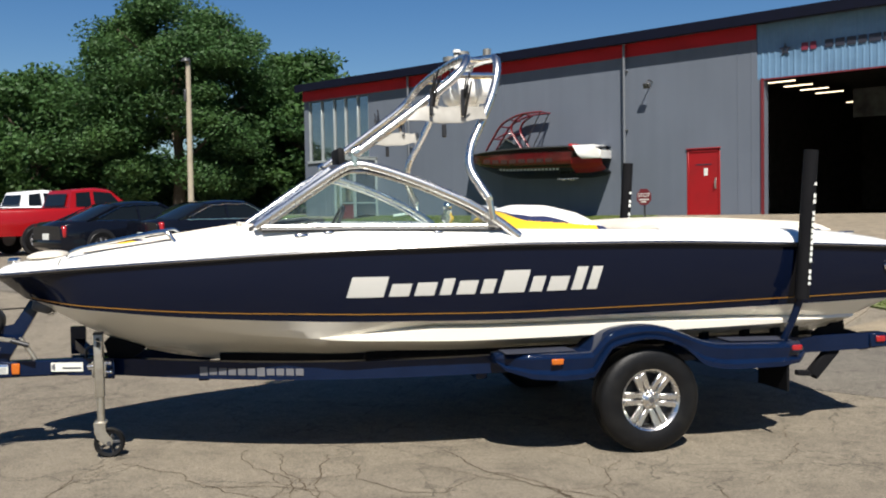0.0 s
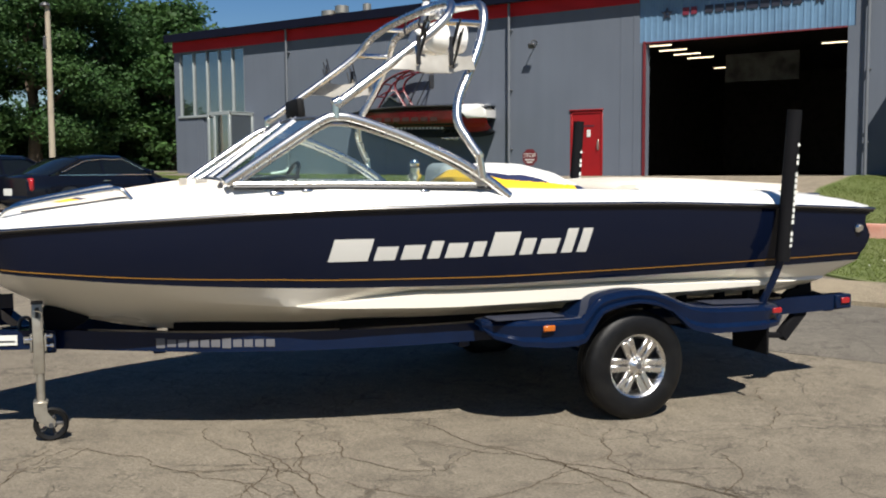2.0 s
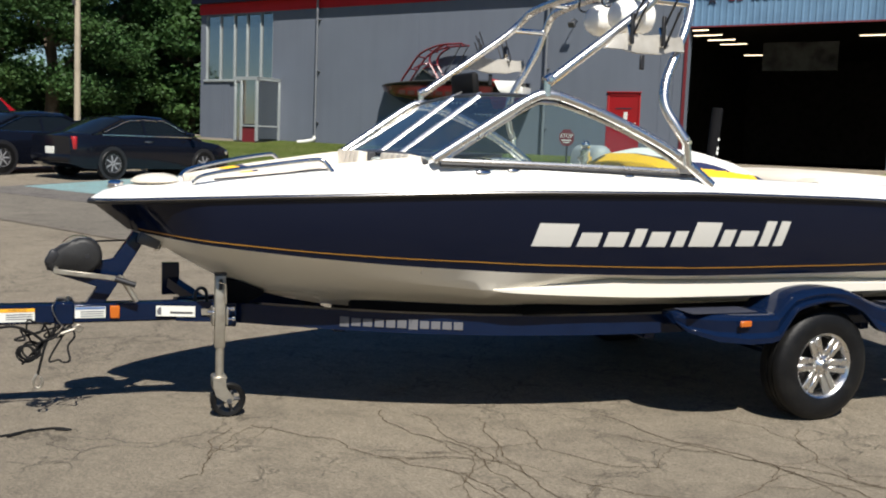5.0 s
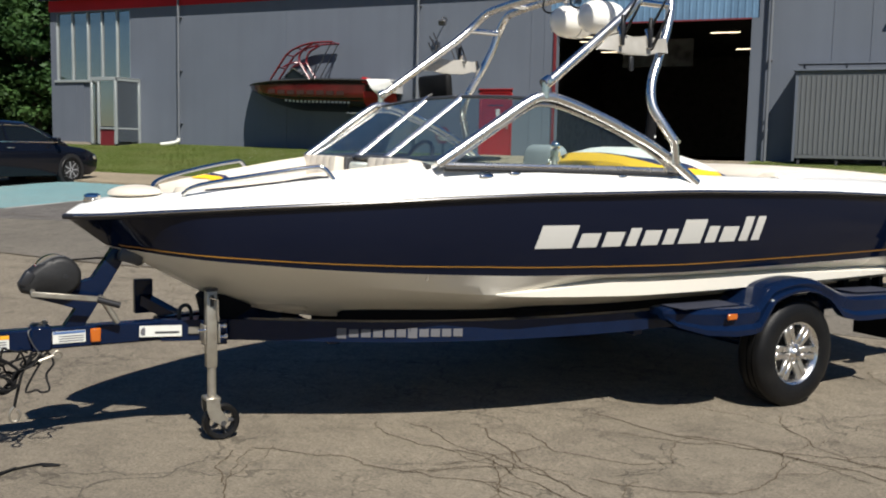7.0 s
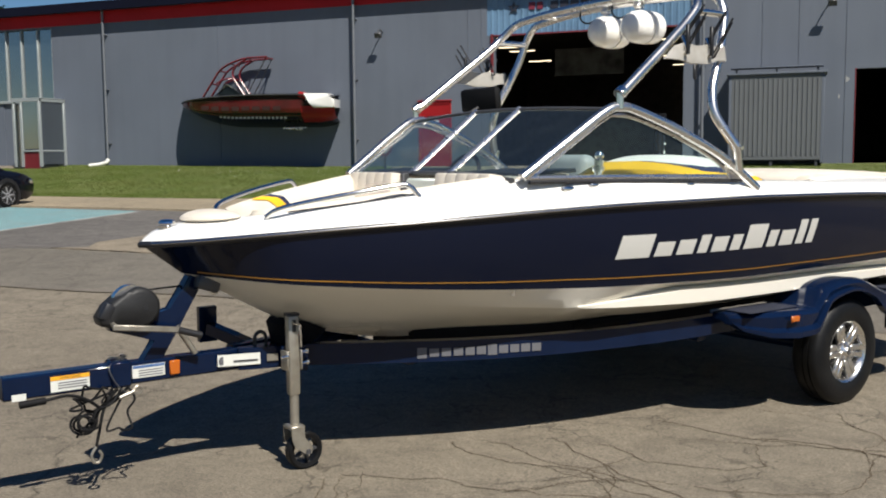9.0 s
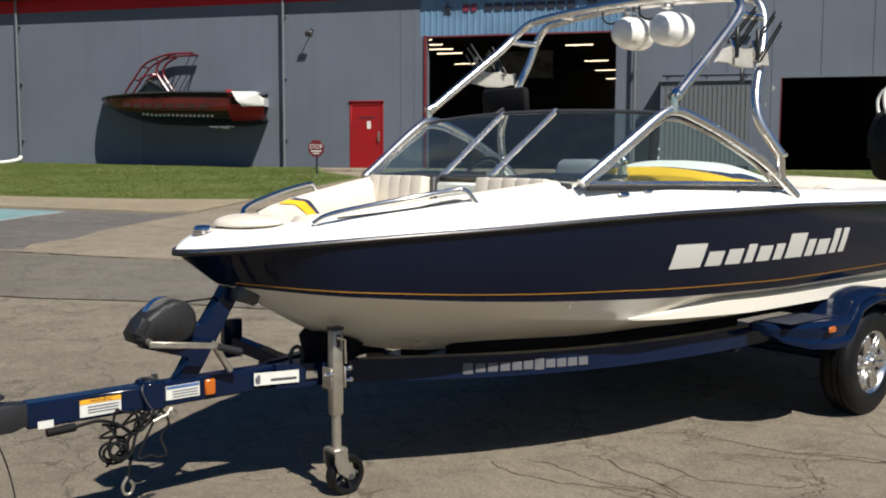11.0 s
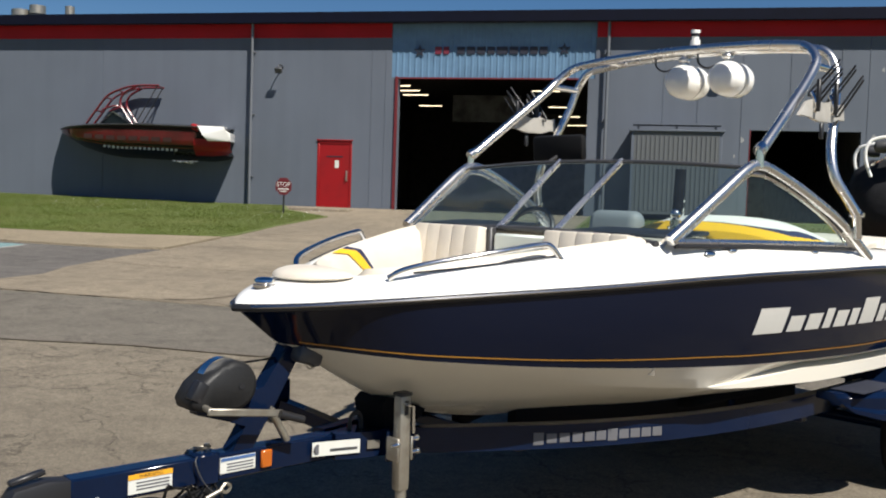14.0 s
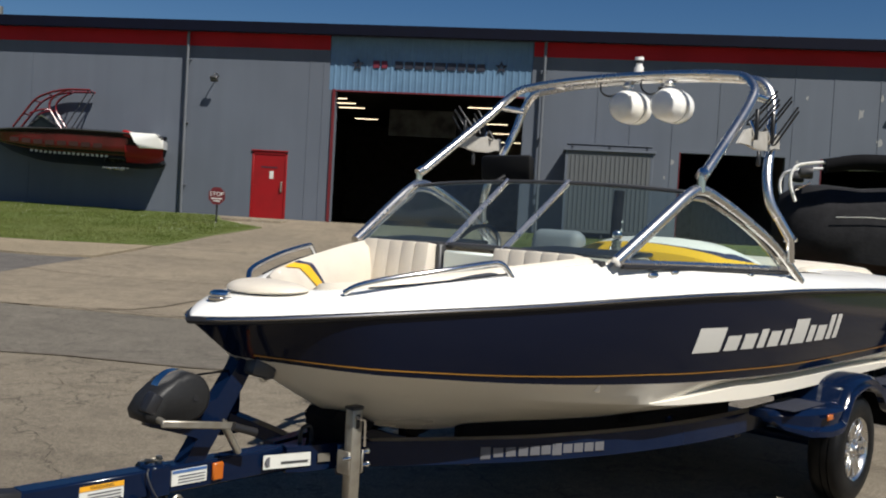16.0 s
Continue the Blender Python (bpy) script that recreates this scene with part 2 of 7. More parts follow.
M["deckgrip"] = mat("grip_tape", (0.012, 0.015, 0.03), 0.85, var=0.3, fine=160, bump=0.3)
M["letter"] = mat("cream_lettering", (0.48, 0.47, 0.435), 0.35, var=0.03)
# grey print, darkened to carry the hull's shade on the rail letters
M["dullletter"] = mat("shaded_grey_lettering", (0.115, 0.115, 0.125), 0.5, var=0.15, fine=120)
M["plate"] = mat("sticker_white", (0.62, 0.62, 0.57), 0.45, var=0.06)
M["orange"] = mat("amber_lens", (0.42, 0.1, 0.008), 0.25, var=0.1, fine=120, coat=0.4)
M["bluehead"] = mat("label_blue", (0.06, 0.13, 0.3), 0.45, var=0.06)
M["amber"] = mat("amber_label", (0.75, 0.36, 0.02), 0.45, var=0.06)
M["redlens"] = mat("red_lens", (0.3, 0.01, 0.012), 0.2, var=0.1, fine=120, coat=0.4)
M["glass"] = glass("windscreen_glass", (0.56, 0.66, 0.67), 0.05)
M["sideglass"] = glass("side_glass", (0.76, 0.89, 0.86), 0.04)
M["carglass"] = mat("car_glass", (0.006, 0.008, 0.009), 0.04, var=0.1, spec=0.35)
M["bark"] = mat("bark", (0.1, 0.075, 0.05), 0.95, var=0.3, scale=6, fine=30, bump=0.6)
M["leaf"] = mat("leaf", (0.039, 0.09, 0.025), 0.6, var=0.2, scale=0.35, fine=2.5, col2=(0.055, 0.112, 0.028), island=0.3, spec=0.3)
nt = M["leaf"].node_tree
thin = nt.nodes.new("ShaderNodeBsdfTranslucent")
both = nt.nodes.new("ShaderNodeMixShader")
both.inputs[0].default_value = 0.35
lp = nt.nodes["Principled BSDF"]
nt.links.new(lp.inputs["Base Color"].links[0].from_socket, thin.inputs["Color"])
nt.links.new(lp.outputs[0], both.inputs[1])
nt.links.new(thin.outputs[0], both.inputs[2])
nt.links.new(both.outputs[0], nt.nodes["Material Output"].inputs["Surface"])
M["timber"] = mat("pole_timber", (0.33, 0.28, 0.21), 0.9, var=0.15, scale=3, fine=30, bump=0.3)
M["lamp"] = emit("fluorescent_tube", (1.0, 0.82, 0.55), 1.7)


# ---- builders ----
def finish(bm, name, material, smooth=40):
    me = bpy.data.meshes.new(name)
    bmesh.ops.recalc_face_normals(bm, faces=bm.faces)
    for f in bm.faces:
        f.smooth = smooth > 0
    bm.to_mesh(me)
    bm.free()
    if smooth:
        me.set_sharp_from_angle(angle=radians(smooth))
    for mm in material if isinstance(material, (list, tuple)) else [material]:
        me.materials.append(mm)
    return me


def part(name, bm, material, parent, label="", smooth=40):
    ob = new(name, finish(bm, name, material, smooth))
    ob.parent = parent
    if label:
        ob["label"] = label
    return ob


def single(name, bm, material, label, category, kind="", group="", smooth=40, m=None):
    ob = new(name, finish(bm, name, material, smooth))
    if m is not None:
        ob.matrix_world = m
    return tagged(ob, label, category, group, kind)


def thing(name, m, label, category, group="", kind=""):
    ob = new(name)
    ob.matrix_world = m
    ob.empty_display_size = 0.2
    return tagged(ob, label, category, group, kind)


def box(bm, c, s, rot=(0, 0, 0), bevel=0.0, seg=1):
    r = bmesh.ops.create_cube(bm, size=1.0)
    vs = r["verts"]
    bmesh.ops.transform(bm, matrix=pose(*c, *rot) @ Matrix.Diagonal((*s, 1)), verts=vs)
    if bevel:
        es = list({e for v in vs for e in v.link_edges})
        bmesh.ops.bevel(bm, geom=es, offset=bevel, segments=seg, affect="EDGES", profile=0.5)
    return bm


def cyl(bm, a, b, r, r2=None, seg=16, cap=True):
    a, b = Vector(a), Vector(b)
    d = b - a
    g = bmesh.ops.create_cone(bm, cap_ends=cap, segments=seg, radius1=r, radius2=r if r2 is None else r2, depth=d.length)
    bmesh.ops.transform(bm, matrix=Matrix.Translation((a + b) / 2) @ d.to_track_quat("Z", "Y").to_matrix().to_4x4(), verts=g["verts"])
    return bm


def ball(bm, c, r, s=(1, 1, 1), u=16, v=10):
    g = bmesh.ops.create_uvsphere(bm, u_segments=u, v_segments=v, radius=r)
    bmesh.ops.transform(bm, matrix=Matrix.Translation(c) @ Matrix.Diagonal((*s, 1)), verts=g["verts"])
    return bm


def curve_pts(pts, n=6):
    """Catmull-Rom through the points."""
    P = [Vector(p) for p in pts]
    if len(P) < 3:
        return P
    Q = [2 * P[0] - P[1]] + P + [2 * P[-1] - P[-2]]
    out = []
    for i in range(1, len(Q) - 2):
        a, b, c, d = Q[i - 1:i + 3]
        for k in range(n):
            t = k / n
            out.append(0.5 * ((2 * b) + (c - a) * t + (2 * a - 5 * b + 4 * c - d) * t * t + (3 * b - a - 3 * c + d) * t ** 3))
    return out + [P[-1]]


def tube(bm, pts, r, seg=10, n=6, smooth=True, flat=1.0):
    P = curve_pts(pts, n) if smooth else [Vector(p) for p in pts]
    rings, up = [], None
    for i, p in enumerate(P):
        d = (P[min(i + 1, len(P) - 1)] - P[max(i - 1, 0)]).normalized()
        if up is None:
            up = d.orthogonal().normalized()
        up = (up - d * up.dot(d)).normalized()
        side = d.cross(up)
        rr = r(i / (len(P) - 1)) if callable(r) else r
        rings.append([bm.verts.new(p + rr * (math.cos(2 * math.pi * k / seg) * up + flat * math.sin(2 * math.pi * k / seg) * side)) for k in range(seg)])
    for A, B in zip(rings, rings[1:]):
        for k in range(seg):
            bm.faces.new((A[k], A[(k + 1) % seg], B[(k + 1) % seg], B[k]))
    bm.faces.new(rings[0][::-1])
    bm.faces.new(rings[-1])
    return bm


def lathe(bm, prof, c=(0, 0, 0), axis="Y", seg=32, cap=False):
    """Profile of (radius, along) turned about the axis."""
    rings = []
    for r, h in prof:
        ring = []
        for k in range(seg):
            a = 2 * math.pi * k / seg
            u, v = r * math.cos(a), r * math.sin(a)
            p = {"Y": (u, h, v), "X": (h, u, v), "Z": (u, v, h)}[axis]
            ring.append(bm.verts.new(Vector(c) + Vector(p)))
        rings.append(ring)
    for A, B in zip(rings, rings[1:]):
        for k in range(seg):
            bm.faces.new((A[k], A[(k + 1) % seg], B[(k + 1) % seg], B[k]))
    if cap:
        bm.faces.new(rings[0]), bm.faces.new(rings[-1])
    return bm


def loft(bm, rows, closed=False, mats=None):
    V_ = [[bm.verts.new(p) for p in row] for row in rows]
    n = len(rows[0])
    for A, B in zip(V_, V_[1:]):
        for k in range(n if closed else n - 1):
            f = bm.faces.new((A[k], A[(k + 1) % n], B[(k + 1) % n], B[k]))
            if mats:
                f.material_index = mats(k)
    return V_


def prism(bm, outline, y0, y1, plane="XZ", bevel=0.0):
    """Outline extruded between two depths."""
    def P3(a, b, c):
        return {"XZ": (a, c, b), "XY": (a, b, c), "YZ": (c, a, b)}[plane]
    A = [bm.verts.new(P3(a, b, y0)) for a, b in outline]
    B = [bm.verts.new(P3(a, b, y1)) for a, b in outline]
    n = len(A)
    fs = [bm.faces.new(A), bm.faces.new(B[::-1])]
    for k in range(n):
        fs.append(bm.faces.new((A[k], B[k], B[(k + 1) % n], A[(k + 1) % n])))
    if bevel:
        es = list({e for f in fs[:2] for e in f.edges})
        bmesh.ops.bevel(bm, geom=es, offset=bevel, segments=2, affect="EDGES", profile=0.5)
    return bm


def lerp_table(tab, x):
    """Smooth reading of a short table of (x, value)."""
    if x <= tab[0][0]:
        return tab[0][1]
    for (a, va), (b, vb) in zip(tab, tab[1:]):
        if x <= b:
            t = (x - a) / (b - a)
            return va + (vb - va) * t
    return tab[-1][1]


# ---- ground ----
WALL_Y = 29.64


def gz(x, y):
    """Height of the lot: level round the trailer, then rising to the building."""
    xc = min(max(x, -42), 8)
    run = -0.35 * xc + 0.94 * min(y, 21.4)
    base = max(0.0, 0.033 * (run - 8.5), 0.0203 * (run - 6.3))
    if y > 21.4:
        top = 1.27 + 0.01 * max(0.0, -xc - 17)
        base += (top - base) * min((y - 21.4) / (WALL_Y - 21.4), 1.0)
    return base


def sheet(bm, xs, ys, lift=0.0):
    V_ = {}
    for i, x in enumerate(xs):
        for j, y in enumerate(ys):
            V_[i, j] = bm.verts.new((x, y, gz(x, y) + lift))
    for i in range(len(xs) - 1):
        for j in range(len(ys) - 1):
            bm.faces.new((V_[i, j], V_[i + 1, j], V_[i + 1, j + 1], V_[i, j + 1]))
    return bm


def steps(a, b, n):
    return [a + (b - a) * k / n for k in range(n + 1)]


bm = bmesh.new()
sheet(bm, [-1500, -400, -120] + steps(-62, 26, 88) + [90, 400, 1500], [-1500, -300, -60] + steps(-14, 32, 46) + [60, 120, 400, 1500])
single("ground", bm, M["asphalt"], "weathered tan-grey asphalt lot with branching cracks", "ground", "structure")


def patch(bm, poly, lift, depth=0.0, cell=1.0):
    """A paved or grown area that follows the ground, cut to its outline."""
    x0, x1 = min(p[0] for p in poly), max(p[0] for p in poly)
    y0, y1 = min(p[1] for p in poly), max(p[1] for p in poly)
    vs = [bm.verts.new((*p, 0)) for p in poly]
    bm.faces.new(vs)
    for k in range(1, int((x1 - x0) / cell) + 1):
        bmesh.ops.bisect_plane(bm, geom=bm.verts[:] + bm.edges[:] + bm.faces[:], plane_co=(x0 + k * cell, 0, 0), plane_no=(1, 0, 0))
    cuts = [y0 + k * cell for k in range(1, int((y1 - y0) / cell) + 1)] + [21.4]
    for c in cuts:
        bmesh.ops.bisect_plane(bm, geom=bm.verts[:] + bm.edges[:] + bm.faces[:], plane_co=(0, c, 0), plane_no=(0, 1, 0))
    for v in bm.verts:
        v.co.z = gz(v.co.x, v.co.y) + lift
    if depth:
        r = bmesh.ops.extrude_face_region(bm, geom=bm.faces[:])
        for g in r["geom"]:
            if isinstance(g, bmesh.types.BMVert):
                g.co.z -= depth
    return bm


LAWN_L = [(-34.5, 19.9), (-20.2, 20.1), (-17.3, 20.3), (-15.7, 20.5), (-14.5, 20.95), (-13.45, 21.3), (-13.2, 22.1), (-13.04, 24.1), (-12.78, 25.5), (-12.55, 26.75), (-14.3, 28.2), (-15.0, 29.6), (-28.3, 29.6), (-28.3, 28.0), (-33.2, 28.0), (-33.2, 29.6), (-34.5, 29.6)]
LAWN_R = [(-5.4, 26.5), (-4.4, 20.0), (-3.0, 14.0), (-1.5, 12.9), (20, 12.9), (20, 29.6), (-5.2, 29.6)]
for poly, lab in ((LAWN_L, "mown lawn on the slope below the grey wall"), (LAWN_R, "clover-dotted grass verge beside the driveway")):
    single("lawn", patch(bmesh.new(), poly, 0.03, 0.1), M["soil"], lab, "lawn", "structure")
single("sidewalk", patch(bmesh.new(), [(-36, 17.4), (-18.7, 17.48), (-16.4, 17.65), (-13.9, 17.6), (-12.95, 17.95), (-13.1, 19.6), (-13.3, 21.3), (-14.4, 20.94), (-15.7, 20.49), (-17.3, 20.29), (-20.2, 20.09), (-36, 19.89)], 0.05, 0.14), M["walk"], "pale tan concrete sidewalk along the lawn", "sidewalk", "structure")
single("sidewalk", patch(bmesh.new(), [(-2.6, 11.4), (20, 11.0), (20, 12.9), (-2.4, 12.9)], 0.05, 0.14), M["walk"], "pale concrete sidewalk below the grass verge", "sidewalk", "structure")
single("driveway", patch(bmesh.new(), [(-12.93, 17.9), (-12.85, 15.8), (-12.7, 14.2), (-12.42, 13.2), (-12.6, 12.4), (-12.3, 11.8), (-12.8, 11.55), (-9.0, 11.45), (-2.6, 11.5), (-2.9, 13.6), (-4.4, 20.0), (-5.3, 26.5), (-5.2, 29.6), (-15.0, 29.6), (-14.3, 28.2), (-12.53, 26.75), (-12.76, 25.5), (-13.02, 24.1), (-13.18, 22.1), (-13.28, 21.3), (-13.08, 19.6)], 0.012, 0.05), M["concrete"], "worn concrete driveway rising to the shop door", "driveway", "structure")
single("road_strip", patch(bmesh.new(), [(-45, 9.0), (-20, 8.75), (-9.6, 8.45), (-8.2, 8.62), (-7.0, 8.56), (-3.0, 8.7), (25, 8.4), (25, 11.45), (-2.6, 11.45), (-9.0, 11.42), (-12.8, 11.5), (-14.3, 11.1), (-20, 10.9), (-45, 10.8)], 0.005, 0.02), M["strip"], "smoother grey asphalt strip across the lot", "paving", "structure")
single("tar_patch", patch(bmesh.new(), [(-19.0, 10.95), (-14.3, 11.12), (-12.8, 11.52), (-12.32, 11.8), (-12.62, 12.4), (-12.44, 13.2), (-12.72, 14.2), (-12.87, 15.8), (-12.95, 17.9), (-13.9, 17.58), (-16.4, 17.63), (-18.7, 17.46), (-19.8, 17.44)], 0.007, 0.02), M["oldtar"], "dark tar patch in the lot", "paving", "structure")
single("painted_bay", patch(bmesh.new(), [(-18.9, 12.1), (-15.55, 12.2), (-15.6, 15.0), (-15.66, 17.3), (-18.7, 17.4), (-19.7, 17.38)], 0.013, 0.02), M["bluepaint"], "faded blue-green painted parking bay on the asphalt", "marking", "structure")


single("bay_line", patch(bmesh.new(), [(-15.54, 12.2), (-15.46, 12.2), (-15.57, 17.3), (-15.65, 17.3)], 0.015, 0.02), mat("worn_white_paint", (0.3, 0.3, 0.28), 0.85, var=0.3, scale=2, fine=30, col2=(0.14, 0.13, 0.12)), "worn white line along the painted bay", "marking", "structure")


# ---- seams and long cracks in the paving ----
M["dirt"] = mat("seam_dirt", (0.085, 0.069, 0.05), 0.95, var=0.3, scale=3, fine=30, bump=0.4, spec=0.1)
M["crackfill"] = mat("crack_fill", (0.098, 0.076, 0.052), 0.95, var=0.3, scale=3, fine=30, spec=0.1)
rnd = random.Random(19)


def seam(points, width, lift, jitter, name, label, material, branch=0):
    """A wandering line of uneven width laid on the ground."""
    P = [Vector((x, y, 0)) for x, y in points]
    for k in range(5):
        Q = [P[0]]
        for a, b in zip(P, P[1:]):
            d = (b - a).length
            n = Vector((-(b - a).y, (b - a).x, 0)).normalized() if d > 1e-6 else Vector((0, 0, 0))
            Q += [(a + b) / 2 + n * rnd.uniform(-1, 1) * jitter * d, b]
        P = Q if P[0] is not None and len(P) < 220 else P
    bm = bmesh.new()
    rows = []
    for i, p in enumerate(P):
        d = (P[min(i + 1, len(P) - 1)] - P[max(i - 1, 0)])
        n = Vector((-d.y, d.x, 0)).normalized() if d.length > 1e-6 else Vector((1, 0, 0))
        w = width * rnd.uniform(0.35, 1.0) * (0.35 if i in (0, len(P) - 1) else 1) / 2
        rows.append([(q.x, q.y, gz(q.x, q.y) + lift) for q in (p + n * w, p - n * w)])
    loft(bm, rows)
    single(name, bm, material, label, "crack", "structure", smooth=0)
    for k in range(branch):
        a = P[rnd.randrange(len(P) // 5, len(P) - 1)]
        t = rnd.uniform(0, math.tau)
        e = [a]
        for j in range(3):
            t += rnd.uniform(-0.6, 0.6)
            e.append(e[-1] + Vector((math.cos(t), math.sin(t), 0)) * rnd.uniform(0.12, 0.3))
        seam([(q.x, q.y) for q in e], width * 0.7, lift, jitter, name, label, material)


for pts, w in (([(-13.13, 18.94), (-12.19, 18.92), (-11.41, 19.08), (-7.5, 19.3)], 0.05), ([(-12.9, 15.4), (-11.64, 15.01), (-11.04, 15.0), (-9.0, 15.2)], 0.05), ([(-16.0, 11.62), (-12.0, 11.52), (-9.52, 11.55), (-5.0, 11.5)], 0.05),
               ([(-9.52, 11.6), (-9.14, 11.75), (-8.9, 12.23), (-8.75, 13.25)], 0.12), ([(-12.86, 22.4), (-11.95, 22.49), (-9.0, 22.6)], 0.05), ([(-13.47, 21.2), (-13.13, 18.94), (-13.01, 17.8)], 0.05)):
    seam(pts, w * 0.65, 0.017, 0.035, "paving_seam", "dirt-filled joint in the concrete drive", M["dirt"])
seam([(-22.0, 8.8), (-14.0, 8.6), (-9.6, 8.45), (-8.2, 8.62), (-7.0, 8.56), (-3.5, 8.68)], 0.05, 0.009, 0.02, "paving_seam", "dark ragged seam in the asphalt", M["dirt"])
CRACKS = (
    ((-8.6, 7.86), (-8.3, 7.84), (-7.99, 7.89), (-7.63, 7.48), (-7.27, 7.37), (-6.95, 7.41), (-6.0, 7.2)),
    ((-4.13, 4.05), (-3.89, 4.09), (-3.65, 4.16), (-3.49, 4.09), (-3.25, 4.11), (-2.83, 4.17), (-2.35, 3.99)),
    ((-3.79, 4.76), (-3.51, 4.55), (-3.27, 4.51), (-2.88, 4.4), (-2.58, 4.2), (-2.34, 3.99), (-2.1, 3.6)),
    ((-3.62, 4.82), (-3.35, 4.69), (-3.16, 4.56), (-2.87, 4.47), (-2.53, 4.3), (-2.24, 4.12), (-1.8, 3.8)),
    ((-3.29, 5.0), (-2.98, 4.68), (-2.84, 4.51), (-2.57, 4.32)),
    ((-3.03, 4.97), (-2.74, 4.74), (-2.34, 4.73), (-2.15, 4.86)),
    ((-2.47, 4.44), (-2.08, 4.45), (-1.81, 4.56), (-1.68, 4.85), (-1.61, 5.26)),
    ((-2.79, 5.53), (-2.51, 5.42), (-2.17, 5.31), (-1.87, 5.27), (-1.57, 5.21), (-1.1, 5.03), (-0.5, 4.8)),
    ((-2.21, 5.35), (-1.88, 5.34), (-1.5, 5.32), (-1.04, 5.33), (-0.81, 5.26), (-0.2, 5.1)),
    ((-1.79, 6.04), (-1.65, 5.68), (-1.55, 5.47), (-1.36, 5.31), (-0.79, 5.28)),
    ((-1.34, 7.48), (-1.25, 7.17), (-1.04, 6.85), (-0.99, 6.51), (-0.93, 6.04)),
    ((-3.77, 3.26), (-3.75, 3.37), (-3.88, 3.53), (-4.11, 3.78), (-4.18, 3.97)),
)
for n, pts in enumerate(CRACKS):
    seam(pts, 0.0125 if n in (7, 8) else 0.009, 0.003, 0.13, "ground_crack", "thin brown crack in the asphalt", M["crackfill"], 2)

# ---- building ----
def wall_boxes(bm, x0, x1, spans, y0=WALL_Y, y1=WALL_Y + 0.3):
    for z0, z1 in spans:
        box(bm, ((x0 + x1) / 2, (y0 + y1) / 2, (z0 + z1) / 2), (x1 - x0, y1 - y0, z1 - z0))


bm = bmesh.new()
FULL = [(0.2, 7.3)]
for x0, x1, spans in ((-33.3, -33.0, FULL), (-33.0, -31.5, [(0.2, 3.85), (6.6, 7.3)]), (-31.5, -29.0, [(6.6, 7.3)]), (-29.0, -13.95, FULL), (-13.95, -12.8, [(0.2, 1.2), (3.4, 7.3)]),
                      (-12.8, -11.57, FULL), (-11.57, -11.35, [(0.2, 5.42)]), (-11.35, -5.42, [(0.2, 1.25)]), (-5.42, -5.22, [(0.2, 5.42)]), (-5.22, -0.7, FULL), (-0.7, 2.35, [(0.2, 1.28), (3.95, 7.3)]), (2.35, 3.35, FULL), (3.35, 6.6, [(0.2, 1.28), (3.75, 7.3)]), (6.6, 18, FULL)):
    wall_boxes(bm, x0, x1, spans)
wall_boxes(bm, -11.57, -5.22, [(5.42, 7.3)], WALL_Y + 0.08)
front = single("wall_front", bm, M["wall"], "grey-blue painted shop wall with upright panel joints", "wall", "structure", smooth=0)
bm = bmesh.new()
for (a, b, c, d) in ((-33.3, -33.0, 29.94, 58), (17.7, 18, 29.94, 58), (-33.3, 18, 57.7, 58)):
    box(bm, ((a + b) / 2, (c + d) / 2, 3.75), (b - a, d - c, 7.1))
single("wall_back", bm, M["wall"], "grey painted side and rear walls of the shop", "wall", "structure", smooth=0)
bm = bmesh.new()
box(bm, (-7.65, 43.59, 7.32), (51.3, 28.72, 0.12))
single("roof", bm, M["fascia"], "flat dark shop roof", "roof", "structure", smooth=0)
# joints stand a little proud, as battens between panels
for x in (-31.9, -21.6, -12.2, -11.75, -3.2, -2.2, -0.95, 0.38, 1.75, 2.5, 3.6, 4.9, 6.2, 7.6):
    bm = bmesh.new()
    z0, z1 = (1.3, 6.62)
    if -4 < x < -1.4 or -0.7 < x < 2.35 or 3.35 < x < 6.6 or x < -30:
        z0 = 4.05 if x > -30 else 1.3
        z1 = 6.62 if x > -30 else 3.8
    box(bm, (x, WALL_Y - 0.006, (z0 + z1) / 2), (0.018, 0.012, z1 - z0))
    b = part("panel_joint", bm, M["wall"], front, smooth=0)
# flaked paint showing pale below
rnd = random.Random(8)
for x, z, r in ((4.38, 5.31, 0.2), (4.95, 4.47, 0.22), (2.85, 5.71, 0.1), (2.72, 3.32, 0.16), (-0.9, 3.66, 0.12), (2.69, 3.83, 0.1), (4.95, 5.78, 0.15), (-1.1, 3.2, 0.08)):
    q = []
    for k in range(9):
        a = math.tau * k / 9
        d = r * rnd.uniform(0.35, 1.0)
        q.append((x + 0.6 * d * math.cos(a), z + d * math.sin(a)))
    part("paint_flake", prism(bmesh.new(), q, WALL_Y - 0.004, WALL_Y + 0.002), M["frameish"], front, "pale patch of flaked paint", smooth=0)
bm = bmesh.new()
box(bm, (-7.65, WALL_Y - 0.4, 7.235), (51.6, 0.06, 0.34), bevel=0.012)
box(bm, (-7.65, WALL_Y - 0.186, 7.245), (51.4, 0.37, 0.02))
single("roof_fascia", bm, M["fascia"], "near-black metal fascia along the roof edge", "fascia", "structure")
bm = bmesh.new()
for x0, x1 in ((-33.35, -11.58), (-5.2, 18.05)):
    box(bm, ((x0 + x1) / 2, WALL_Y - 0.014, 6.885), (x1 - x0, 0.03, 0.45))
single("red_band", bm, M["redband"], "dull red painted band below the roof edge", "trim", "structure", smooth=0)


